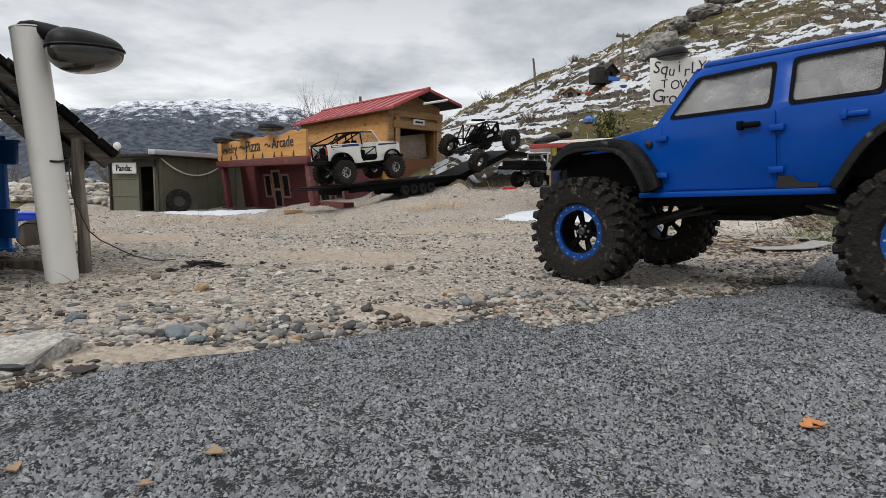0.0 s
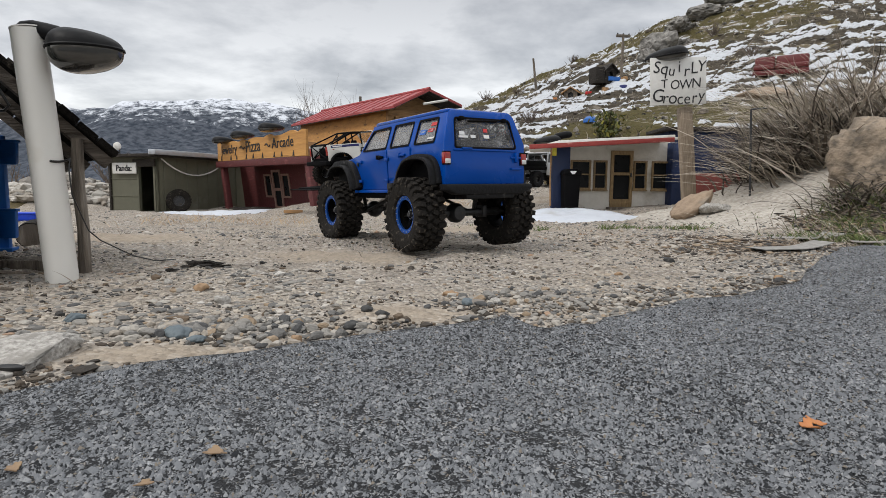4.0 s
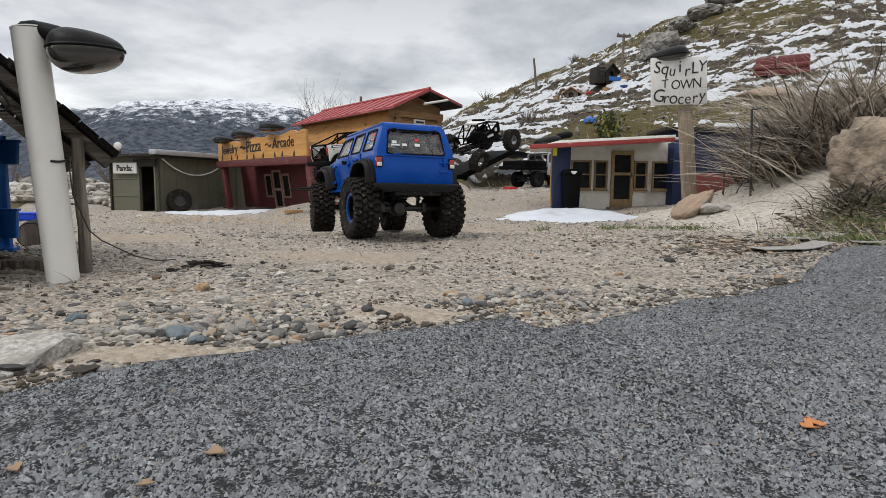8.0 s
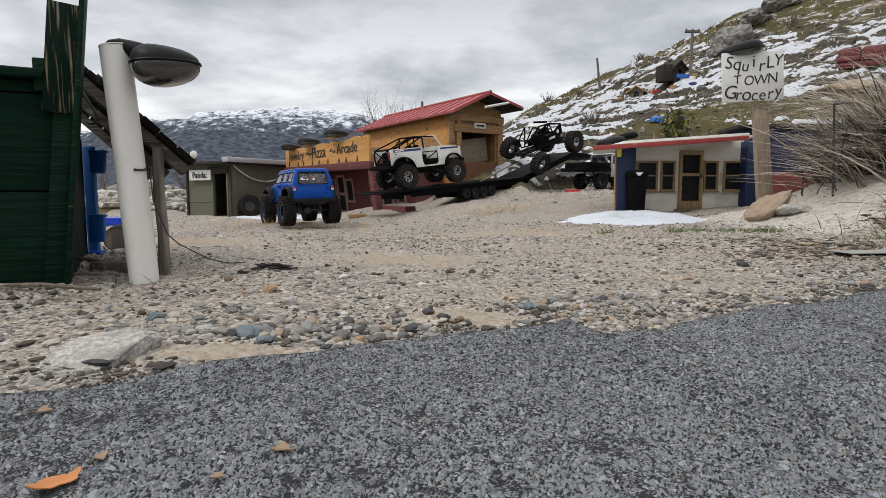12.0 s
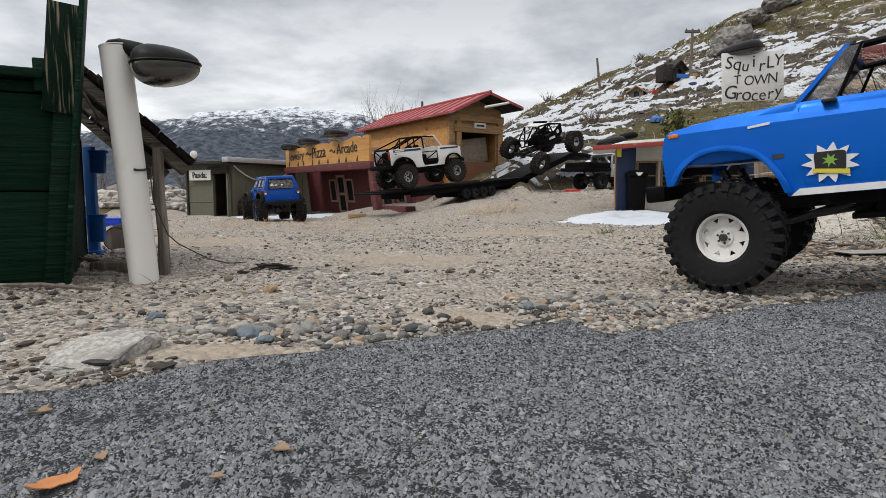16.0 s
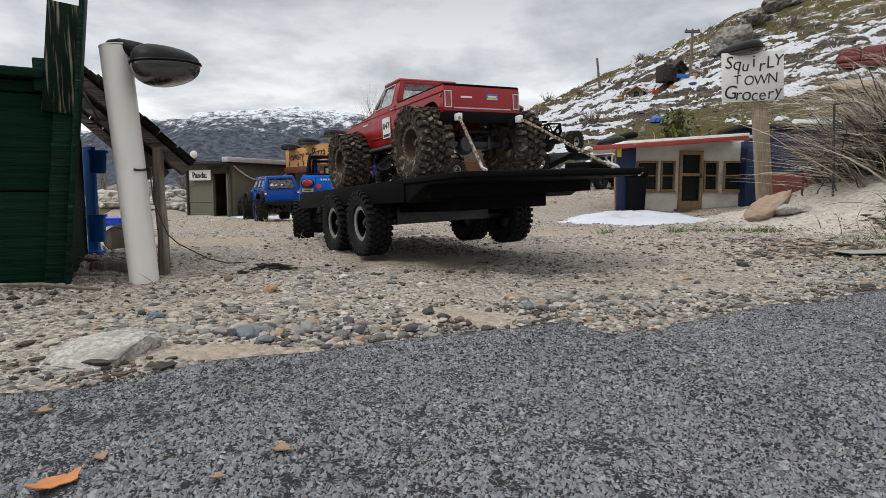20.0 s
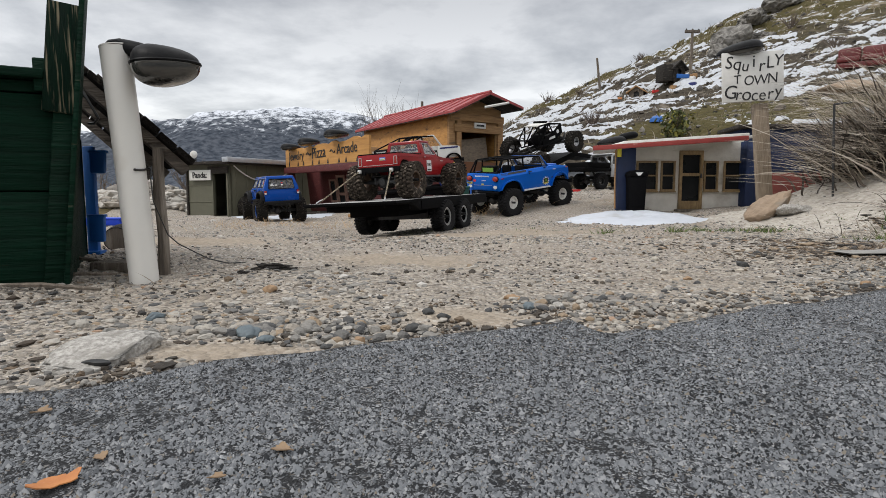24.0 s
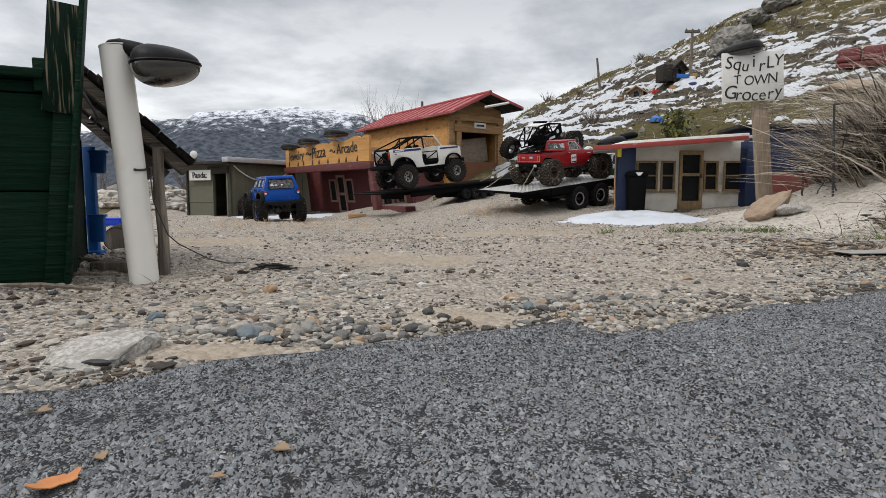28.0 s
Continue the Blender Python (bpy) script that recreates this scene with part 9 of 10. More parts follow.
# ---------------------------------------------------------------- rocks, reeds, grass and things on the slope
def rock(name, x, y, size, mat, label, seed, rugged=0.10, cuts=9, facet=False, sink=0.25, squash=(1, 1, 0.7), turn=0.0, tilt=0.0, z=None, category="rock", group="", boxy=1.0):
    """A boulder: a ball, or with a low boxy a block, cut by facets and roughened."""
    base, faces = ico(4)
    rg = np.random.default_rng(seed)
    v = np.sign(base) * np.abs(base) ** boxy
    for _ in range(cuts):
        nrm = rg.normal(size=3)
        nrm /= np.linalg.norm(nrm)
        lim = rg.uniform(0.62, 0.9)
        over = v @ nrm - lim
        v = v - np.outer(np.clip(over, 0, None) * 0.85, nrm)
    v = v * (1 + rugged * fbm(v[:, 0:1] * 2 + seed, v[:, 1:2] * 2 + v[:, 2:3], 4, seed) + 0.38 * rugged * fbm(v[:, 0:1] * 8, v[:, 1:2] * 8 + v[:, 2:3] * 6, 3, seed + 3) - 0.9 * max(0, rugged - 0.1) * np.abs(fbm(v[:, 0:1] * 4 + v[:, 2:3] * 2, v[:, 1:2] * 4, 3, seed + 5)))
    v = v * np.array(squash) * size
    me = bpy.data.meshes.new(name)
    me.from_pydata(v.tolist(), [], faces.tolist())
    me.materials.append(mat)
    me.polygons.foreach_set("use_smooth", [not facet] * len(me.polygons))
    ob = new(name, me)
    zz = gz(x, y) if z is None else z
    ob.matrix_basis = pose(x, y, zz + size * squash[2] * (1 - 2 * sink) * 0.9, tilt, 0, turn)
    return tagged(ob, label, category, group)


rock("boulder", 1.375, 1.47, 0.165, BROWN_ROCK, "large rough brown boulder beside dry reeds", 3, rugged=0.34, cuts=18, squash=(1.15, 0.9, 0.95), sink=0.30, turn=20, z=0.115)
lean_rock = rock("rock", 0.985, 1.75, 0.074, TAN_ROCK, "long tan rock leaning at the foot of the sign post", 8, rugged=0.27, cuts=24, squash=(1.30, 0.7, 0.55))
lean_rock.matrix_basis = pose(0.988, 1.75, 0.056, 0, -30, 8)
rock("rock", 1.030, 1.69, 0.050, CONCRETE, "pale grey crusted rock on the gravel bank", 9, rugged=0.36, cuts=14, squash=(1.2, 0.8, 0.40), sink=0.35, turn=12)
rock("rock_slab", 3.12, 4.52, 0.21, TAN_ROCK, "flat tan rock slab lying on the slope", 11, squash=(1.2, 0.8, 0.3), sink=0.3)
# outcrop that crowns the slope
for i, (x, y, s, sq) in enumerate(((3.52, 7.35, 0.30, (0.95, 0.9, 0.80)), (3.86, 7.75, 0.22, (1.1, 1.0, 0.6)), (4.25, 8.1, 0.26, (1.3, 1, 0.5)), (4.75, 8.5, 0.28, (1.3, 1.0, 0.5)), (5.3, 8.75, 0.30, (1.3, 1, 0.5)), (3.36, 7.2, 0.15, (1, 1, 0.8)), (3.98, 7.4, 0.15, (1.2, 1, 0.6)))):
    rock("outcrop_boulder", x, y, s, ROCK, "large grey granite boulder on the hilltop", 20 + i, rugged=0.40, cuts=22, facet=True, squash=sq, sink=0.3, turn=40 * i, group="hilltop boulders")

# stones that stand out near the felt
for x, y, s, mt, lab, sd in ((-0.236, 0.465, 0.0085, BLUE_STONE, "small blue-grey stone on gravel", 31), (0.078, 0.512, 0.0080, BLUE_STONE, "dark blue pebble at the felt's edge", 32), (-0.142, 0.412, 0.0105, BLUE_STONE, "rounded slate-blue pebble on gravel", 33),
                             (-0.126, 0.40, 0.0065, BLUE_STONE, "slate-blue pebble on gravel", 34), (-0.022, 0.432, 0.0085, DARK_STONE, "flat dark stone at the felt's edge", 35), (-0.185, 0.61, 0.0100, ORANGE_STONE, "flat orange-brown pebble on gravel", 36),
                             (-0.242, 0.68, 0.0075, CONCRETE, "bright white pebble on gravel", 37), (-0.146, 0.54, 0.0095, CONCRETE, "pale pebble on gravel", 38), (0.066, 0.562, 0.0075, ORANGE_STONE, "orange crumb of stone on gravel", 39), (0.073, 0.553, 0.006, ORANGE_STONE, "orange crumb of stone on gravel", 40),
                             (0.102, 0.507, 0.0068, CONCRETE, "pale round pebble at the felt's edge", 41), (-0.012, 0.468, 0.0065, DARK_STONE, "dark flat pebble on gravel", 42), (0.001, 0.456, 0.0055, DARK_STONE, "dark pebble on gravel", 43), (-0.285, 0.318, 0.0085, DARK_STONE, "mossy dark stone beside the slab", 44),
                             (-0.145, 0.318, 0.007, DARK_STONE, "flat dark stone on the felt's edge", 45), (-0.375, 0.42, 0.012, DARK_STONE, "rough dark stone on gravel", 46), (0.42, 0.80, 0.009, DARK_STONE, "dark stone on gravel", 47), (0.52, 0.95, 0.008, DARK_STONE, "dark stone on gravel", 48), (0.30, 0.70, 0.006, ORANGE_STONE, "brown pebble on gravel", 49),
                             (0.46, 0.62, 0.0075, ORANGE_STONE, "brown pebble at the felt's edge", 50), (0.245, 0.62, 0.006, CONCRETE, "pale pebble on gravel", 51), (-0.06, 0.405, 0.006, ORANGE_STONE, "tan pebble at the felt's edge", 52)):
    rock("pebble", x, y, s * 0.9, mt, lab, sd, rugged=0.25, cuts=14, sink=0.3, squash=(1.2, 0.9, 0.62), turn=sd * 37, category="pebble", group="loose pebbles")
slab = rock("concrete_lump", -0.219, 0.356, 0.033, CONCRETE, "broken lump of pale concrete with a dark hollow", 60, rugged=0.30, cuts=6, squash=(0.95, 1.15, 0.26), tilt=13, sink=0.34, turn=-10, category="concrete", boxy=0.5)
# dark chips put where a flat stone leaves a shadowed gap
for i, (x, y, s_) in enumerate(((-0.232, 0.782, 0.019), (-0.215, 0.772, 0.015), (-0.246, 0.775, 0.012), (-0.203, 0.780, 0.009), (-0.262, 0.758, 0.010))):
    rock("bark_chip", x, y, s_, DARK_WOOD, "dark chip standing for a shaded gap in the gravel", 61 + 7 * i, rugged=0.9, cuts=16, facet=True, squash=(1.2, 0.7, 0.22), sink=0.3, turn=35 * i, category="bark", group="bark chips")
# black flake added as the dark of the lump's hollow
rock("bark_chip", -0.203, 0.330, 0.006, STICK_BLACK, "black flake standing for the shaded hollow of the concrete lump", 62, squash=(1.5, 0.4, 0.4), sink=0.2, category="bark", z=0.004)
single("wood_offcut", Geo().box(-0.045, 0.045, -0.012, 0.012, 0, 0.016, 0.002), TIMBER, "short raw wood offcut on the sand", "wood", pose(-0.435, 2.92, gz(-0.435, 2.92), 0, 0, 12))


def blades(name, roots, mat, label, seed, length, width, lean, droop, category="grass", kind="stuff", sway=0.35):
    """Many thin bent blades in one mesh; each leans along its own direction and droops at the tip."""
    rg = np.random.default_rng(seed)
    n = len(roots)
    k = 6
    L = rg.uniform(*length, n)
    az = lean[0] + rg.normal(0, lean[1], n)
    out = np.clip(rg.normal(sway, 0.18 + 0.15 * sway, n), 0.02, 1.4)
    t = np.linspace(0, 1, k)
    reach = L[:, None] * (out[:, None] * t + droop * t ** 2.2)
    up_ = L[:, None] * (t - (0.25 + droop * 0.55) * t ** 2.4)
    x = roots[:, 0:1] + np.cos(az)[:, None] * reach
    y = roots[:, 1:2] + np.sin(az)[:, None] * reach
    z = ground_z(roots[:, 0], roots[:, 1])[:, None] - 0.004 + np.maximum(up_, -0.02)
    w = rg.uniform(*width, n)[:, None] * (1 - 0.85 * t)
    tw = rg.uniform(0, 3.14, n)[:, None]
    ox, oy = np.cos(tw) * w, np.sin(tw) * w
    P = np.stack([np.stack([x - ox, y - oy, z], -1), np.stack([x + ox, y + oy, z + w * 0.3], -1)], 2).reshape(n * k * 2, 3)
    base = (np.arange(n) * k * 2)[:, None, None]
    q = np.array([[2 * i, 2 * i + 1, 2 * i + 3, 2 * i + 2] for i in range(k - 1)])[None] + base
    me = bpy.data.meshes.new(name)
    me.from_pydata(P.tolist(), [], q.reshape(-1, 4).tolist())
    me.materials.append(mat)
    return tagged(new(name, me), label, category, kind=kind)


rng = np.random.default_rng(12)
# dry reeds that spill over from the bank
def arching(name, roots, mat, label, seed, length, width, start, bend, heading, kind="stuff"):
    """Long blades that rise and then arch over; start and bend are angles from the upright at root and tip."""
    rg = np.random.default_rng(seed)
    n, k = len(roots), 9
    L = rg.uniform(*length, n)
    az = rg.normal(*heading, n)
    a0, a1 = rg.uniform(*start, n), rg.uniform(*bend, n)
    t = (np.arange(k - 1) + 0.5) / (k - 1)
    a = a0[:, None] + (a1 - a0)[:, None] * t[None] ** 1.3 + rg.normal(0, 0.05, (n, k - 1))
    dl = (L / (k - 1))[:, None]
    zero = np.zeros((n, 1))
    reach = np.concatenate([zero, np.cumsum(np.sin(a) * dl, 1)], 1)
    rise_ = np.concatenate([zero, np.cumsum(np.cos(a) * dl, 1)], 1)
    wob = np.concatenate([zero, np.cumsum(rg.normal(0, 0.10, (n, k - 1)) * dl, 1)], 1)
    x = roots[:, :1] + np.cos(az)[:, None] * reach - np.sin(az)[:, None] * wob
    y = roots[:, 1:2] + np.sin(az)[:, None] * reach + np.cos(az)[:, None] * wob
    z = ground_z(roots[:, 0], roots[:, 1])[:, None] - 0.006 + rise_
    z = np.maximum(z, ground_z(x, y) + 0.003)
    tt = np.linspace(0, 1, k)
    w = rg.uniform(*width, n)[:, None] * (1 - 0.9 * tt ** 1.5)
    tw = rg.uniform(0, 3.14, n)[:, None]
    ox, oy = np.cos(tw) * w, np.sin(tw) * w
    P = np.stack([np.stack([x - ox, y - oy, z - 0.4 * w], -1), np.stack([x + ox, y + oy, z + 0.4 * w], -1)], 2).reshape(n * k * 2, 3)
    q = np.array([[2 * i, 2 * i + 1, 2 * i + 3, 2 * i + 2] for i in range(k - 1)])[None] + (np.arange(n) * k * 2)[:, None, None]
    me = bpy.data.meshes.new(name)
    me.from_pydata(P.tolist(), [], q.reshape(-1, 4).tolist())
    me.materials.append(mat)
    return tagged(new(name, me), label, "reeds", kind=kind)


def along(n, x0, y0, x1, y1, spread):
    u = rng.random(n)
    return np.stack([x0 + (x1 - x0) * u + rng.normal(0, spread, n), y0 + (y1 - y0) * u + rng.normal(0, spread, n)], -1)


# short dark blades give the clump its shaded inside
arching("reed_thatch", along(3000, 1.30, 1.84, 2.05, 1.80, 0.07), SHADED_DEAD_REED, "matted dead leaves darkened to give the shade inside the reeds", 1, (0.10, 0.28), (0.0025, 0.0065), (0.1, 1.0), (1.0, 2.2), (3.0, 0.9))
arching("reed_clump", along(1000, 1.38, 1.86, 2.0, 1.82, 0.07), STRAW, "big clump of dry grey-brown reeds", 2, (0.22, 0.46), (0.0020, 0.0050), (0.0, 0.8), (0.8, 2.0), (3.0, 1.0))
arching("reed_clump", along(420, 1.52, 1.90, 2.10, 1.82, 0.06), STRAW, "upright dry grey-brown reeds", 5, (0.22, 0.36), (0.0020, 0.0050), (-0.2, 0.4), (0.2, 1.0), (2.6, 1.2))
arching("long_reeds", along(190, 1.34, 1.82, 1.70, 1.84, 0.05), STRAW, "long pale reeds arching over the grocery", 3, (0.36, 0.62), (0.0013, 0.0028), (0.4, 1.0), (1.5, 2.1), (3.10, 0.25))
arching("flattened_reeds", along(480, 1.24, 1.76, 1.56, 1.70, 0.04), STRAW, "flattened dry reeds along the bank", 4, (0.16, 0.34), (0.0014, 0.0036), (0.7, 1.4), (1.3, 1.8), (3.05, 0.5))
# dead leaves whose dark colour also stands for the boulder's shade
arching("fallen_reeds", along(520, 1.16, 1.40, 1.55, 1.30, 0.04), SHADED_DEAD_REED, "fallen reed leaves darkened for the shade under the boulder", 6, (0.05, 0.15), (0.0014, 0.0035), (0.5, 1.2), (1.2, 2.2), (3.3, 1.2))
# green grass along the foot of the bank
for i, (x, y, sx_, sy_, n, L) in enumerate(((1.00, 1.16, 0.05, 0.035, 520, (0.008, 0.034)), (0.93, 1.20, 0.04, 0.02, 260, (0.006, 0.026)), (1.06, 1.10, 0.04, 0.03, 360, (0.010, 0.038)), (0.42, 1.50, 0.025, 0.015, 50, (0.012, 0.032)), (0.72, 1.46, 0.06, 0.02, 240, (0.006, 0.022)), (0.66, 1.43, 0.03, 0.015, 60, (0.006, 0.026)), (1.12, 1.26, 0.06, 0.04, 420, (0.010, 0.042)), (0.98, 1.47, 0.08, 0.03, 60, (0.006, 0.018)), (0.28, 1.62, 0.06, 0.02, 30, (0.008, 0.02)), (-0.05, 1.75, 0.05, 0.02, 26, (0.008, 0.02)), (1.26, 1.36, 0.07, 0.05, 520, (0.020, 0.060)), (1.40, 1.28, 0.08, 0.05, 520, (0.020, 0.055)), (0.80, 1.44, 0.03, 0.012, 110, (0.010, 0.034)), (0.60, 1.47, 0.018, 0.010, 60, (0.010, 0.036)))):
    r0 = np.stack([rng.normal(x, sx_, n), rng.normal(y, sy_, n)], -1)
    blades("grass_tuft", r0, GRASS, "low tuft of green and yellowed grass", 10 + i, L, (0.0008, 0.0021), (1.6, 1.8), 0.25, sway=0.5)
r0 = np.stack([rng.normal(1.12, 0.14, 170), rng.normal(1.24, 0.08, 170)], -1)
blades("dead_stalks", r0, STRAW, "dead stalks lying in the grass", 21, (0.03, 0.09), (0.0006, 0.0013), (2.9, 0.8), 0.2, sway=0.9)
r0 = np.stack([rng.uniform(0.75, 1.15, 130), rng.normal(1.02, 0.06, 130)], -1)
blades("dead_stalks", r0, STRAW, "dead stalks and litter on the gravel", 22, (0.02, 0.06), (0.0006, 0.0014), (2.9, 1.5), 0.1, sway=1.0)
# dry tufts on the slope and along its skyline
n = 2600
rx_, ry_ = rng.uniform(0.2, 6.2, n), 3.3 + rng.random(n) * 6.2
blades("slope_grass", np.stack([rx_, ry_], -1), STRAW, "dry grass scattered over the slope", 30, (0.03, 0.12), (0.002, 0.005), (1.5, 2.0), 0.2, sway=0.35)
n = 900
rx_ = rng.uniform(0.8, 6.0, n)
blades("skyline_grass", np.stack([rx_, 8.9 + rng.normal(0, 0.25, n)], -1), STRAW, "dry grass along the skyline", 31, (0.04, 0.11), (0.002, 0.005), (1.5, 2.0), 0.15, sway=0.25)
n = 900
blades("slope_moss", np.stack([rng.normal(2.0, 0.4, n), rng.normal(4.3, 0.35, n)], -1), GRASS, "mossy green turf on the slope", 32, (0.01, 0.03), (0.003, 0.006), (1.5, 2.0), 0.3, sway=0.6)


def bare_bush(x, y, h, spread, n, label, seed, name="bare_bush", thick=0.006):
    """Bare branches that fork twice."""
    rg = random.Random(seed)
    bush = thing(name, label, "bush", pose(x, y, gz(x, y) - 0.02))
    for i in range(n):
        a = rg.uniform(0, 6.28)
        r_ = spread * rg.uniform(0.15, 1.0)
        tip = Vector((math.cos(a) * r_, math.sin(a) * r_, h * rg.uniform(0.65, 1.0)))
        mid_ = tip * 0.5 + Vector((rg.uniform(-1, 1), rg.uniform(-1, 1), 0.4)) * h * 0.08
        g = Geo().tube([(0, 0, 0), mid_, tip], [thick, thick * 0.65, thick * 0.2], 5)
        for _ in range(5):
            s0 = mid_.lerp(tip, rg.uniform(-0.5, 0.8))
            e0 = s0 + Vector((rg.uniform(-1, 1) * 0.3, rg.uniform(-1, 1) * 0.3, rg.uniform(0.2, 0.7))) * h * 0.42
            g.tube([s0, s0.lerp(e0, 0.5) + Vector((rg.uniform(-1, 1), 0, 0)) * h * 0.03, e0], [thick * 0.42, thick * 0.3, thick * 0.12], 4)
        part("branch", g, TWIG, bush)
    return bush


bare_bush(-0.60, 7.0, 1.46, 0.50, 90, "bare leafless bush behind the barn", 5, thick=0.0042)
for i, (x, y, h) in enumerate(((1.30, 5.05, 0.16), (2.0, 8.5, 0.16), (2.9, 8.8, 0.14), (4.2, 7.2, 0.20), (1.55, 8.7, 0.18), (3.9, 5.9, 0.16))):
    bare_bush(x, y, h, h * 0.9, 22, "low dark leafless brush on the slope", 40 + i, "brush", 0.005)
for i, (x, y, h) in enumerate(((-2.4, 5.6, 0.42), (-2.0, 6.2, 0.5), (-2.9, 6.6, 0.6), (-1.75, 5.9, 0.3), (-2.2, 7.5, 0.7), (-3.3, 5.6, 0.4))):
    bare_bush(x, y, h, h * 0.8, 20, "tangled brown brush beyond the sheds", 60 + i, "brush", 0.006)


def leafy_shrub(x, y, h, label, seed):
    rg = np.random.default_rng(seed)
    sh = thing("shrub", label, "shrub", pose(x, y, gz(x, y) - 0.01))
    g = Geo()
    for i in range(7):
        a = rg.uniform(0, 6.28)
        g.tube([(0, 0, 0), (0.02 * math.cos(a), 0.02 * math.sin(a), h * 0.5), (0.05 * math.cos(a), 0.05 * math.sin(a), h * rg.uniform(0.8, 1.0))], [0.006, 0.004, 0.0015], 5)
    part("stems", g, TWIG, sh)
    n = 420
    c = np.stack([rg.normal(0, 0.05, n), rg.normal(0, 0.05, n), h * (0.15 + 0.85 * rg.random(n))], -1)
    d = rg.normal(size=(n, 3)) * 0.012
    e_ = rg.normal(size=(n, 3)) * 0.008
    P = np.stack([c - d, c - e_, c + d, c + e_], 1).reshape(-1, 3)
    me = bpy.data.meshes.new("leaves")
    me.from_pydata(P.tolist(), [], np.arange(n * 4).reshape(n, 4).tolist())
    me.materials.append(SHRUB)
    part("leaves", me, SHRUB, sh, kind="stuff")


leafy_shrub(1.70, 4.28, 0.20, "small yellow-green shrub on the slope", 1)


# ---------------------------------------------------------------- miniature things on the slope
def utility_pole(x, y, h, lean, arms, label):
    p = thing("utility_pole", label, "pole", pose(x, y, gz(x, y) - 0.03, 0, lean, 0), "utility poles")
    part("pole", Geo().tube([(0, 0, 0), (0, 0, h)], [0.019, 0.014], 9), OLD_WOOD, p)
    if arms:
        part("cross_arm", Geo().box(-0.085, 0.085, -0.014, 0.014, h - 0.035, h - 0.005, 0.003), OLD_WOOD, p)
        for x_ in (-0.07, 0.0, 0.07):
            part("insulator", Geo().lathe([(0.008, 0), (0.010, 0.012), (0.0003, 0.02)], 8, pose(x_, 0, h - 0.005, 90, 0, 0)), STEEL, p)


utility_pole(2.847, 6.81, 0.53, 0.5, True, "small wooden utility pole with a cross arm")
utility_pole(2.172, 8.15, 0.46, -7, False, "small leaning wooden pole on the slope")
utility_pole(-0.22, 6.2, 0.98, 0, False, "thin wooden pole rising behind the barn")


def hut(x, y, w, d, h, mats, label, turn, blue=False):
    b = thing("miniature_house", label, "model house", pose(x, y, gz(x, y) - 0.02, 0, 0, turn), "miniature houses")
    wall_m, roof_m, front_m = mats
    part("front_wall", Geo().sheet([(-w / 2, 0), (w / 2, 0), (w / 2, h), (0, h * 1.45), (-w / 2, h)], [[(-w * 0.2, 0.01), (w * 0.2, 0.01), (w * 0.2, h * 0.8), (0, h * 0.98), (-w * 0.2, h * 0.8)]], -d / 2, -d / 2 + 0.012), front_m, b)
    # black panel that stands for the darkness within the door
    part("doorway", Geo().box(-w * 0.3, w * 0.3, -d / 2 + 0.03, -d / 2 + 0.036, 0, h), STICK_BLACK, b)
    part("back_wall", Geo().sheet([(-w / 2, 0), (w / 2, 0), (w / 2, h), (0, h * 1.45), (-w / 2, h)], [], d / 2 - 0.012, d / 2), wall_m, b)
    for s in (-1, 1):
        part("side_wall", Geo().box(s * w / 2 - 0.006, s * w / 2 + 0.006, -d / 2 + 0.012, d / 2 - 0.012, 0, h), wall_m, b)
        v = []
        for y_ in (-d / 2 - 0.03, d / 2 + 0.02):
            v += [(s * (w / 2 + 0.03), y_, h - 0.025), (0, y_, h * 1.45 + 0.004), (0, y_, h * 1.45 + 0.018), (s * (w / 2 + 0.03), y_, h - 0.011)]
        part("roof_slope", Geo().add(v, [(0, 1, 2, 3), (7, 6, 5, 4), (0, 4, 5, 1), (1, 5, 6, 2), (2, 6, 7, 3), (3, 7, 4, 0)]), roof_m, b)
    if blue:
        part("porch_rail", Geo().box(-w * 0.5, w * 0.55, -d / 2 - 0.07, -d / 2 - 0.055, 0.02, h * 0.45, 0.003), BLUE_PLASTIC, b)
        part("side_shed", Geo().box(-w * 1.35, -w * 0.55, -d / 2, d / 2, 0, h * 1.25, 0.003), DARK_WOOD, b)


hut(2.53, 6.45, 0.14, 0.15, 0.14, (SHADE_AND_BLACK_BOARDS, DARK_WOOD, DARK_WOOD), "dark miniature house with a blue porch rail", 12, True)
hut(2.17, 6.58, 0.15, 0.13, 0.09, (DARK_WOOD, TIMBER, OLD_WOOD), "small raw-wood kennel with a dark doorway", -30)


def couch(x, y, turn):
    c = thing("toy_couch", "dark red vinyl two-seat toy couch on snow", "couch", pose(x, y, gz(x, y) - 0.005, 0, 0, turn))
    part("base", Geo().box(-0.23, 0.23, -0.09, 0.09, 0.0, 0.05, 0.01), COUCH_RED, c)
    for x0, x1 in ((-0.225, -0.052), (-0.045, 0.225)):
        part("seat_cushion", Geo().box(x0, x1, -0.10, 0.05, 0.05, 0.10, 0.018), COUCH_RED, c)
        part("back_cushion", Geo().box(x0, x1, 0.03, 0.09, 0.06, 0.20, 0.022), COUCH_RED, c)


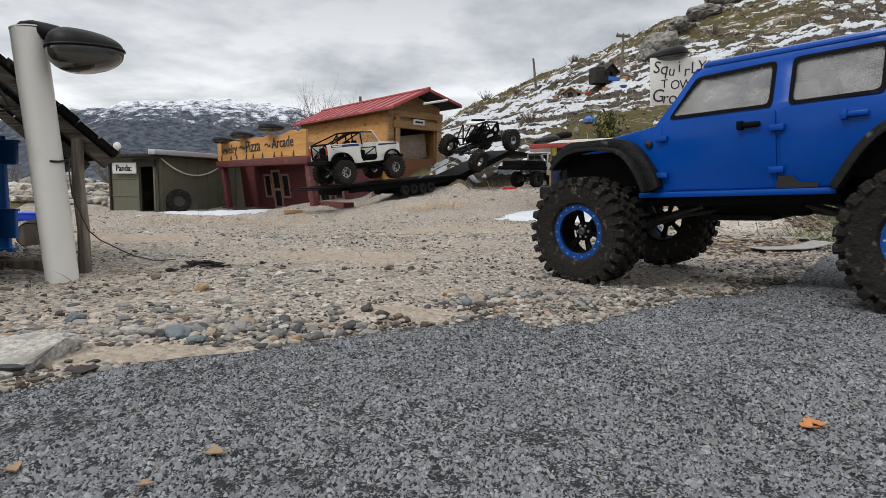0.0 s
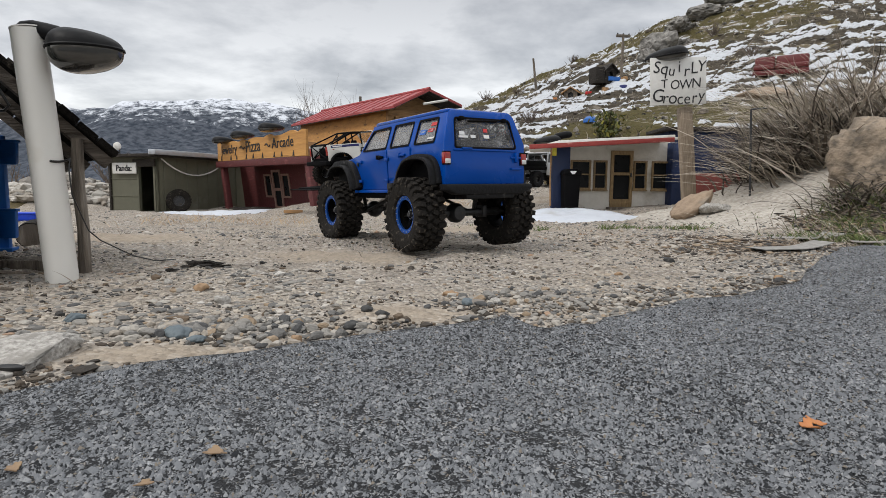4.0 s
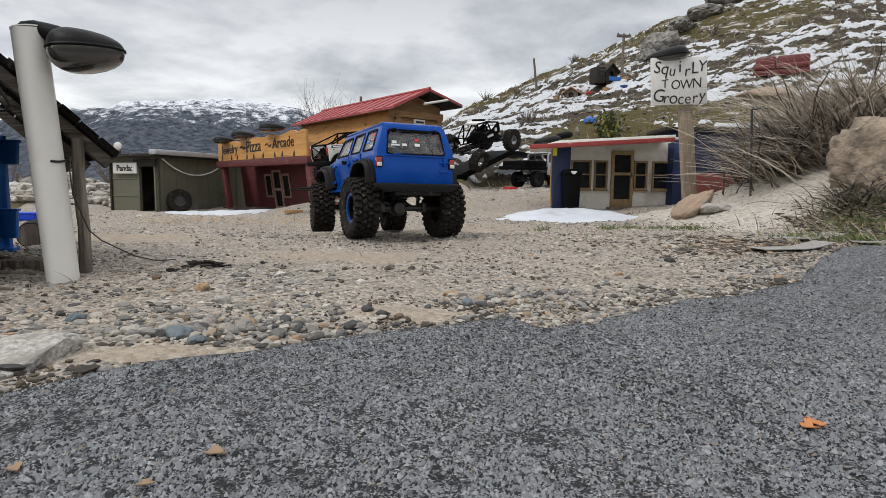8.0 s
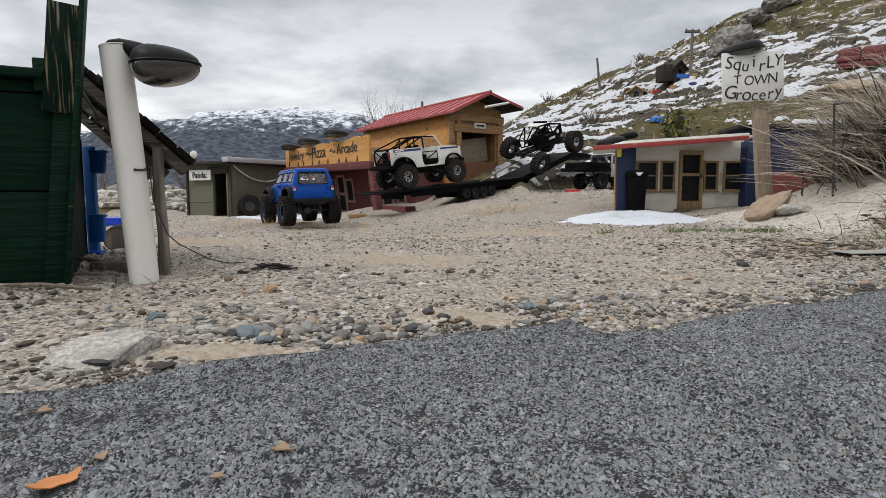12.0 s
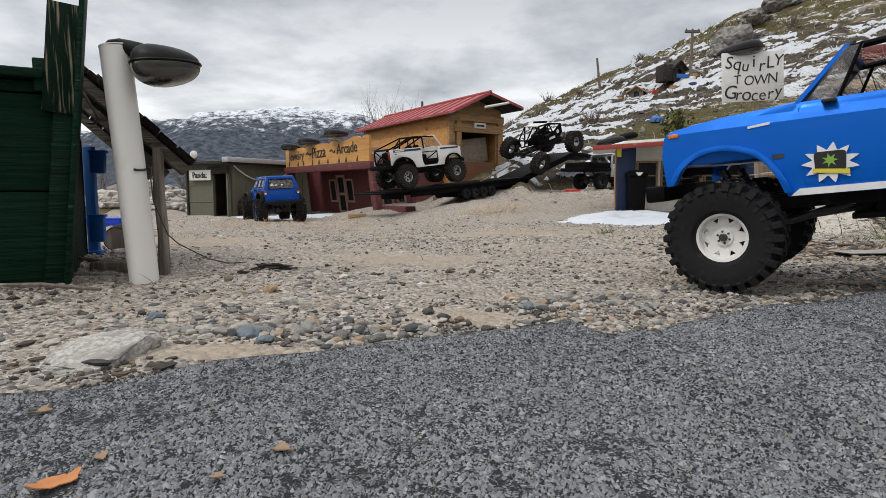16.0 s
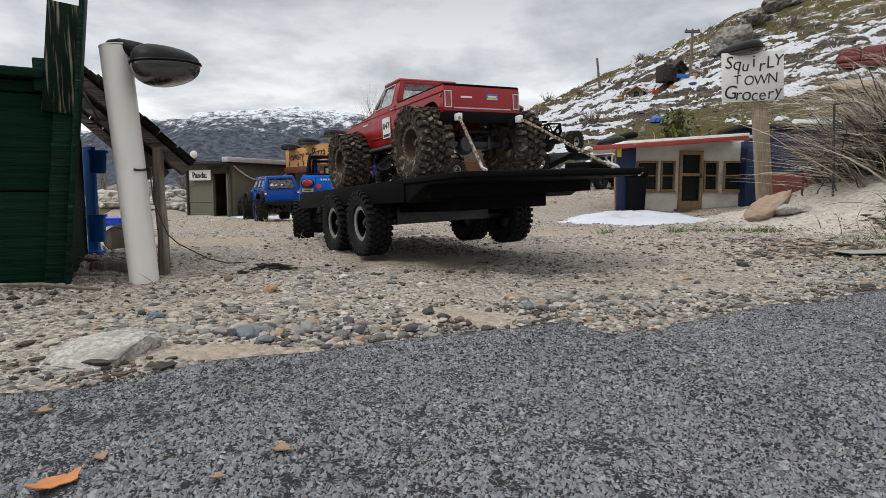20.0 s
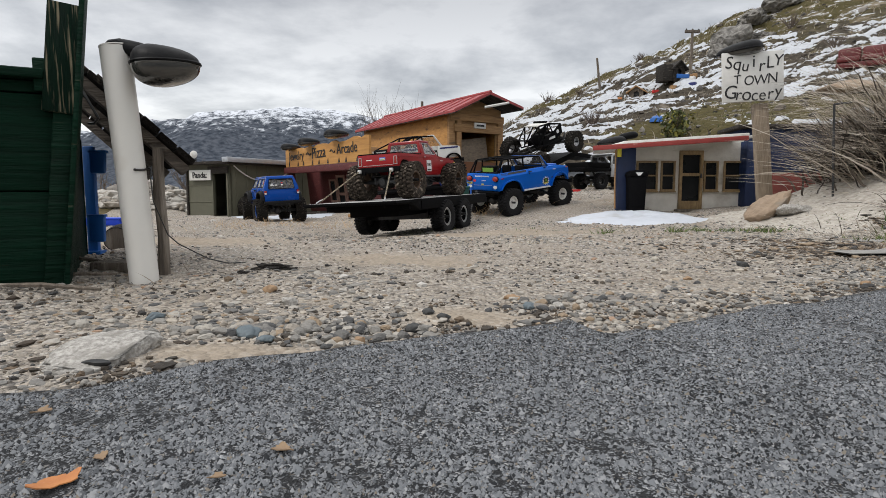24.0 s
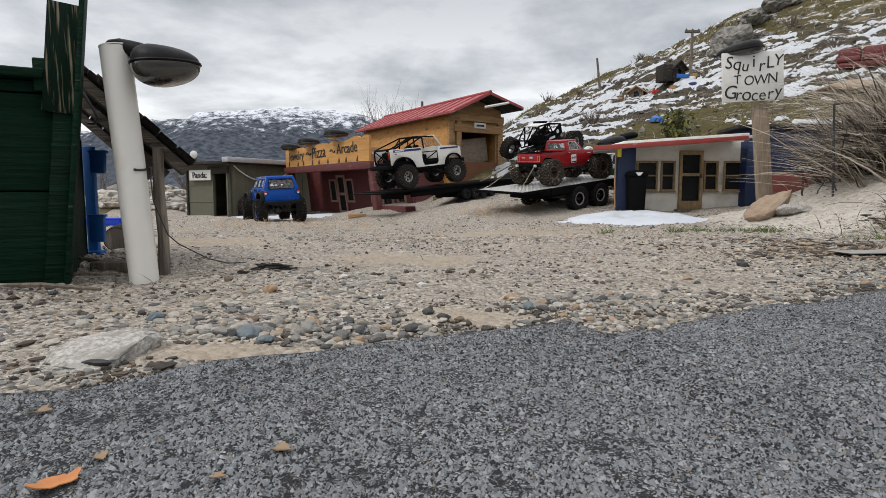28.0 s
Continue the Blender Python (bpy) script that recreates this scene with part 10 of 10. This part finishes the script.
couch(3.74, 5.22, -38)
single("blue_tub", Geo().lathe([(0.06, 0.0), (0.055, 0.03), (0.03, 0.05), (0.0003, 0.055)], 18, pose(0, 0, 0, 90, 0, 0)), BLUE_PLASTIC, "upturned blue tub on the slope", "tub", pose(1.736, 4.76, gz(1.736, 4.76) - 0.005))
for i, (x, y, mt, lab) in enumerate(((2.34, 6.5, STICK_RED, "red toy scrap on the slope"), (2.46, 6.3, TIMBER, "small wooden crate on the slope"), (2.66, 6.3, SIGN_WHITE, "pale block on the slope"), (1.98, 6.6, LEAF_ORANGE, "orange toy scrap on the slope"), (2.72, 6.42, TIMBER, "tan block on the slope"), (2.62, 6.2, NAVY, "dark blue box on the slope"))):
    single("scrap", Geo().box(-0.035, 0.035, -0.025, 0.025, 0, 0.035 + 0.01 * (i % 3), 0.006), mt, lab, "scrap", pose(x, y, gz(x, y) - 0.004, 0, 0, 25 * i), group="scraps on the slope")

# scraps of felt and wood at the edge of the bank
for x, y, w, d, t in ((0.705, 0.93, 0.075, 0.022, 10), (0.93, 1.19, 0.085, 0.03, 5), (1.02, 1.09, 0.05, 0.02, -12)):
    g = Geo()
    nx = 10
    v = [(-w + 2 * w * i / nx, s * d, 0.004 + 0.018 * max(0, i / nx - 0.6) ** 1.5 * 2.2 + hh) for hh in (0, 0.0014) for s in (-1, 1) for i in range(nx + 1)]
    k = nx + 1
    f = [(i, i + 1, k + i + 1, k + i) for i in range(nx)] + [(2 * k + i, 3 * k + i, 3 * k + i + 1, 2 * k + i + 1) for i in range(nx)] + [(i, 2 * k + i, 2 * k + i + 1, i + 1) for i in range(nx)] + [(k + i, k + i + 1, 3 * k + i + 1, 3 * k + i) for i in range(nx)]
    g.add(v, f)
    single("felt_scrap", g, SCRAP, "curled grey scrap of roofing felt", "felt scrap", pose(x, y, gz(x, y) + 0.002, 0, 0, t), group="felt scraps")


def leaf(x, y, size, mat, label, seed):
    z = float(felt_top(np.array([x]), np.array([y]))[0]) + 0.0006
    rg = random.Random(seed)
    pts = []
    n_ = 28
    for i in range(n_):
        a = 2 * math.pi * i / n_
        r_ = size * (0.80 + 0.20 * math.cos(3 * a + seed) + 0.10 * math.sin(7 * a + seed)) * rg.uniform(0.9, 1.06)
        pts.append((r_ * math.cos(a) * 1.2, r_ * math.sin(a) * 0.72))
    v = [(0, 0, 0.0008)] + [(p[0], p[1], 0.0008 + 0.34 * size * (0.5 + 0.5 * math.sin(2 * math.pi * i / n_ * 2 + seed)) * (math.hypot(*p) / size) ** 2) for i, p in enumerate(pts)]
    f = [(0, i + 1, (i + 1) % n_ + 1) for i in range(n_)]
    k = n_ + 1
    g = Geo().add(v + [(q[0], q[1], q[2] + 0.0004) for q in v], f + [(a + k, c + k, b + k) for a, b, c in f] + [(i + 1, i + 1 + k, (i + 1) % n_ + 1 + k, (i + 1) % n_ + 1) for i in range(n_)])
    single("dead_leaf", g, mat, label, "leaf", pose(x, y, z, 0, 0, seed * 40), group="dead leaves")


leaf(-0.1298, 0.1838, 0.0075, LEAF_ORANGE, "orange-brown dead leaf on the felt", 1)
leaf(0.1728, 0.2094, 0.0045, LEAF_ORANGE, "orange-brown crumbled leaf on the felt", 2)
leaf(0.1782, 0.2115, 0.0038, LEAF_ORANGE, "orange-brown crumbled leaf on the felt", 7)
leaf(-0.1237, 0.2001, 0.0035, LEAF_TAN, "brown dead leaf on the felt", 3)
leaf(-0.0597, 0.2065, 0.0042, LEAF_TAN, "pale oak leaf on the felt", 4)
leaf(-0.0762, 0.1866, 0.0028, LEAF_TAN, "brown leaf crumb on the felt", 5)
leaf(-0.1728, 0.2409, 0.0040, LEAF_TAN, "brown leaf litter on the felt", 6)
# straw scattered on the yard
n = 150
r0 = np.stack([rng.normal(0.22, 0.09, n), rng.normal(2.46, 0.05, n)], -1)
blades("straw_litter", r0, STRAW_PALE, "pale orange straw scattered on the sand", 50, (0.03, 0.07), (0.0008, 0.0016), (0.2, 1.5), 0.0, sway=1.1)
n = 260
r0 = np.stack([rng.uniform(-1.0, -0.3, n), rng.normal(2.5, 0.10, n)], -1)
blades("straw_litter", r0, STRAW_PALE, "pale orange straw scattered on the sand", 51, (0.02, 0.06), (0.0008, 0.0014), (0.2, 1.5), 0.0, sway=1.1)
n = 140
r0 = np.stack([rng.uniform(-0.6, 0.9, n), rng.uniform(0.6, 1.8, n)], -1)
blades("litter", r0, STRAW, "dry stalk litter on the gravel", 52, (0.01, 0.035), (0.0005, 0.0010), (0.2, 2.0), 0.0, sway=1.2)
# ---------------------------------------------------------------- what moves
JEEP_ROWS = [
    (0, 0.411, 0.580, 0.006, -2.6, 2.2, 126.0), (0.5, 0.342, 0.663, 0.004, -2.3, 2.4, 128.0), (1, 0.294, 0.712, 0.002, -1.4, 1.4, 128.0),
    (1.5, 0.229, 0.800, 0.0, -1.5, 0.2, 126.2), (2, 0.187, 0.887, -0.001, -1.3, -0.2, 122.4), (2.5, 0.154, 0.967, 0.001, -0.8, 0.1, 118.8),
    (3, 0.112, 1.076, 0.001, -1.2, 0.4, 116.8), (3.5, 0.071, 1.155, -0.001, -1.1, 0.7, 117.4), (4.0, 0.069, 1.158, -0.001, -1.1, 0.7, 117.6),
    (6.4, 0.069, 1.158, -0.001, -1.1, 0.7, 117.6), (7, 0.011, 1.259, -0.003, 0.6, 1.4, 117.2), (7.5, -0.005, 1.347, -0.003, 1.0, 1.0, 111.8),
    (8.5, -0.039, 1.496, -0.010, 0.1, 2.2, 109.4), (9, -0.113, 1.730, -0.026, 0.3, 2.0, 112.6), (10, -0.305, 2.012, -0.042, -0.9, 0.3, 121.0),
    (11, -0.467, 2.253, -0.040, -1.5, -0.5, 120.2), (12, -0.643, 2.581, -0.035, -1.6, 0.6, 120.4), (12.5, -0.738, 2.766, -0.039, -1.6, 0.7, 120.8),
    (14.5, -0.899, 3.050, -0.050, -2.7, 0.1, 121.4), (15.0, -0.896, 3.053, -0.050, -2.8, 0.1, 119.0), (28.0, -0.896, 3.053, -0.050, -2.8, 0.1, 119.0)]
SCOUT_ROWS = [
    (0, 1.60, -0.30, 0.012, 0, 0, 142.0), (14.6, 1.60, -0.30, 0.012, 0, 0, 142.0), (15.5, 0.86, 0.30, 0.020, -2, 4, 141.0), (16, 0.485, 0.582, 0.021, -2.7, 5.8, 140.3), (16.5, 0.299, 0.690, 0.010, -2.8, 2.6, 139.6),
    (17, 0.131, 0.826, 0.002, -1.9, 1.4, 141.6), (17.5, -0.006, 0.946, 0.002, -1.7, 1.5, 139.4), (18, -0.143, 1.101, -0.001, -1.3, 1.5, 133.4), (18.5, -0.242, 1.256, -0.007, -1.8, 2.5, 126.3),
    (19, -0.313, 1.435, -0.015, -1.3, 2.8, 118.8), (19.5, -0.345, 1.610, -0.023, -0.6, 1.2, 110.0), (20, -0.308, 1.755, -0.028, -0.2, 0.0, 97.0), (20.5, -0.285, 1.919, -0.031, 0, -0.6, 82.0), (21, -0.232, 2.060, -0.028, 0.2, -1.0, 70.0),
    (21.5, -0.157, 2.132, -0.024, 0.5, -1.5, 60.0), (22.5, 0.026, 2.268, -0.004, 2.0, -3.0, 49.0), (23.5, 0.228, 2.420, 0.019, 3.4, -4.6, 43.5), (24, 0.335, 2.510, 0.028, 2.7, -6.4, 40.0), (24.5, 0.439, 2.574, 0.042, 1.9, -6.4, 38.2), (25, 0.533, 2.632, 0.056, 1.8, -5.4, 36.7),
    (25.5, 0.643, 2.694, 0.064, 1.0, -3.4, 35.8), (26, 0.751, 2.760, 0.073, 0.5, -1.5, 35.3), (26.5, 0.858, 2.832, 0.086, 0.7, -0.1, 35.6), (27, 0.948, 2.900, 0.104, 0.5, 0.5, 37.4), (27.5, 1.037, 2.980, 0.120, 0.2, 0.6, 40.2),
    (28, 1.129, 3.043, 0.134, 0, 0.6, 43.0)]
TRAILER_ROWS = [
    (0, 2.27, -0.78, 0.012, 0, 0, 144.0), (14.6, 2.27, -0.78, 0.012, 0, 0, 144.0), (15.5, 1.52, -0.13, 0.012, 0, 0.5, 143.0), (16, 1.14, 0.18, 0.012, 0, 0.5, 142.0), (17, 0.782, 0.430, 0.008, -0.5, 1.0, 142.0), (17.5, 0.645, 0.556, 0.008, -0.6, 1.2, 143.8), (18, 0.495, 0.695, 0.009, -1.6, 1.9, 144.5), (18.5, 0.319, 0.766, 0.007, -3.2, 0.8, 138.2), (19, 0.175, 0.893, 0.008, -2.7, 0.9, 133.9), (19.5, 0.051, 0.969, 0.004, -1.9, 1, 128.6),
    (20, -0.03, 1.053, 0.005, -2, 2.4, 119.7), (20.5, -0.111, 1.19, -0.001, -1.2, 3, 113.7), (21, -0.157, 1.326, -0.004, -1.6, 3.8, 108.1), (21.5, -0.169, 1.404, -0.006, -1.4, 3.3, 102.9),
    (23.5, -0.133, 1.759, -0.025, -2.3, -0.8, 72.1), (24, -0.093, 1.895, -0.027, -2.6, -1.6, 64.8), (24.5, -0.04, 1.969, -0.024, -1.2, -3.8, 58.9), (25, 0.023, 2.079, -0.017, 1, -4.8, 54), (25.5, 0.105, 2.175, -0.008, 2, -5.2, 48.9),
    (26, 0.184, 2.257, 0, 2.3, -6.2, 45.4), (26.5, 0.288, 2.34, 0.006, 1.4, -7, 43.2), (27, 0.369, 2.412, 0.014, 1.7, -7.1, 40.6), (27.5, 0.449, 2.512, 0.027, 2.5, -6.4, 37.4), (28, 0.538, 2.575, 0.04, 2.7, -6.6, 35)]
PICKUP_ON_DECK = pose(-0.007, 0.0, 0.1135)


def drive(thing_, rows, riders=()):
    """Keys a vehicle, and what it carries, along its rows."""
    walk(thing_, [(r[0], pose(*r[1:])) for r in rows])
    for rider, m in riders:
        walk(rider, [(r[0], pose(*r[1:]) @ m) for r in rows])


def roll(wheels, rows, radius, steer=None, until=28.0):
    """Turns each wheel by the way that its vehicle has gone; the first two of a car also steer."""
    ts = np.array([r[0] for r in rows])
    x, y, h = (np.array([r[i] for r in rows]) for i in (1, 2, 6))
    ahead = np.cos(np.radians(h[:-1])) * np.diff(x) + np.sin(np.radians(h[:-1])) * np.diff(y)
    way = np.concatenate([[0], np.cumsum(ahead)])
    times = [0.0]
    t = 0.0
    while t < until - 1e-6:
        gone = abs(np.interp(min(t + 0.1, until), ts, way) - np.interp(t, ts, way))
        t = min(until, t + 0.1)
        if gone > 1e-5 or t == until or abs(np.interp(min(t + 0.1, until), ts, way) - np.interp(t, ts, way)) > 1e-5:
            times.append(round(t, 3))
    for i, w in enumerate(wheels):
        home = w.matrix_basis.copy()
        keys = []
        for t in times:
            spin = math.degrees(np.interp(t, ts, way) / radius)
            turn = float(np.interp(t, *steer)) if steer and i < 2 else 0.0
            keys.append((t, home @ pose(0, 0, 0, 0, 0, turn) @ pose(0, 0, 0, 0, spin, 0)))
        walk(w, keys)


def motions():
    drive(JEEP, JEEP_ROWS)
    roll(JEEP_WHEELS, JEEP_ROWS, 0.0625, ([0, 0.8, 1.2, 1.6, 2.2, 2.8, 3.2, 6.4, 7.0, 7.5, 8.2, 8.8, 9.5, 10.5, 12, 14, 28], [0, 4, -6, -18, -22, -16, 2, 2, -18, -20, -4, 14, 16, -12, -2, -8, -8]))
    drive(SCOUT, SCOUT_ROWS)
    roll(SCOUT_WHEELS, SCOUT_ROWS, 0.0575, ([0, 16, 17, 17.8, 19, 20, 21, 22, 24, 28], [0, 0, 0, -10, -16, -22, -20, -10, -4, 6]))
    drive(TRAILER, TRAILER_ROWS, [(PICKUP, PICKUP_ON_DECK)])
    roll(TRAILER_WHEELS, TRAILER_ROWS, 0.0525)


motions()
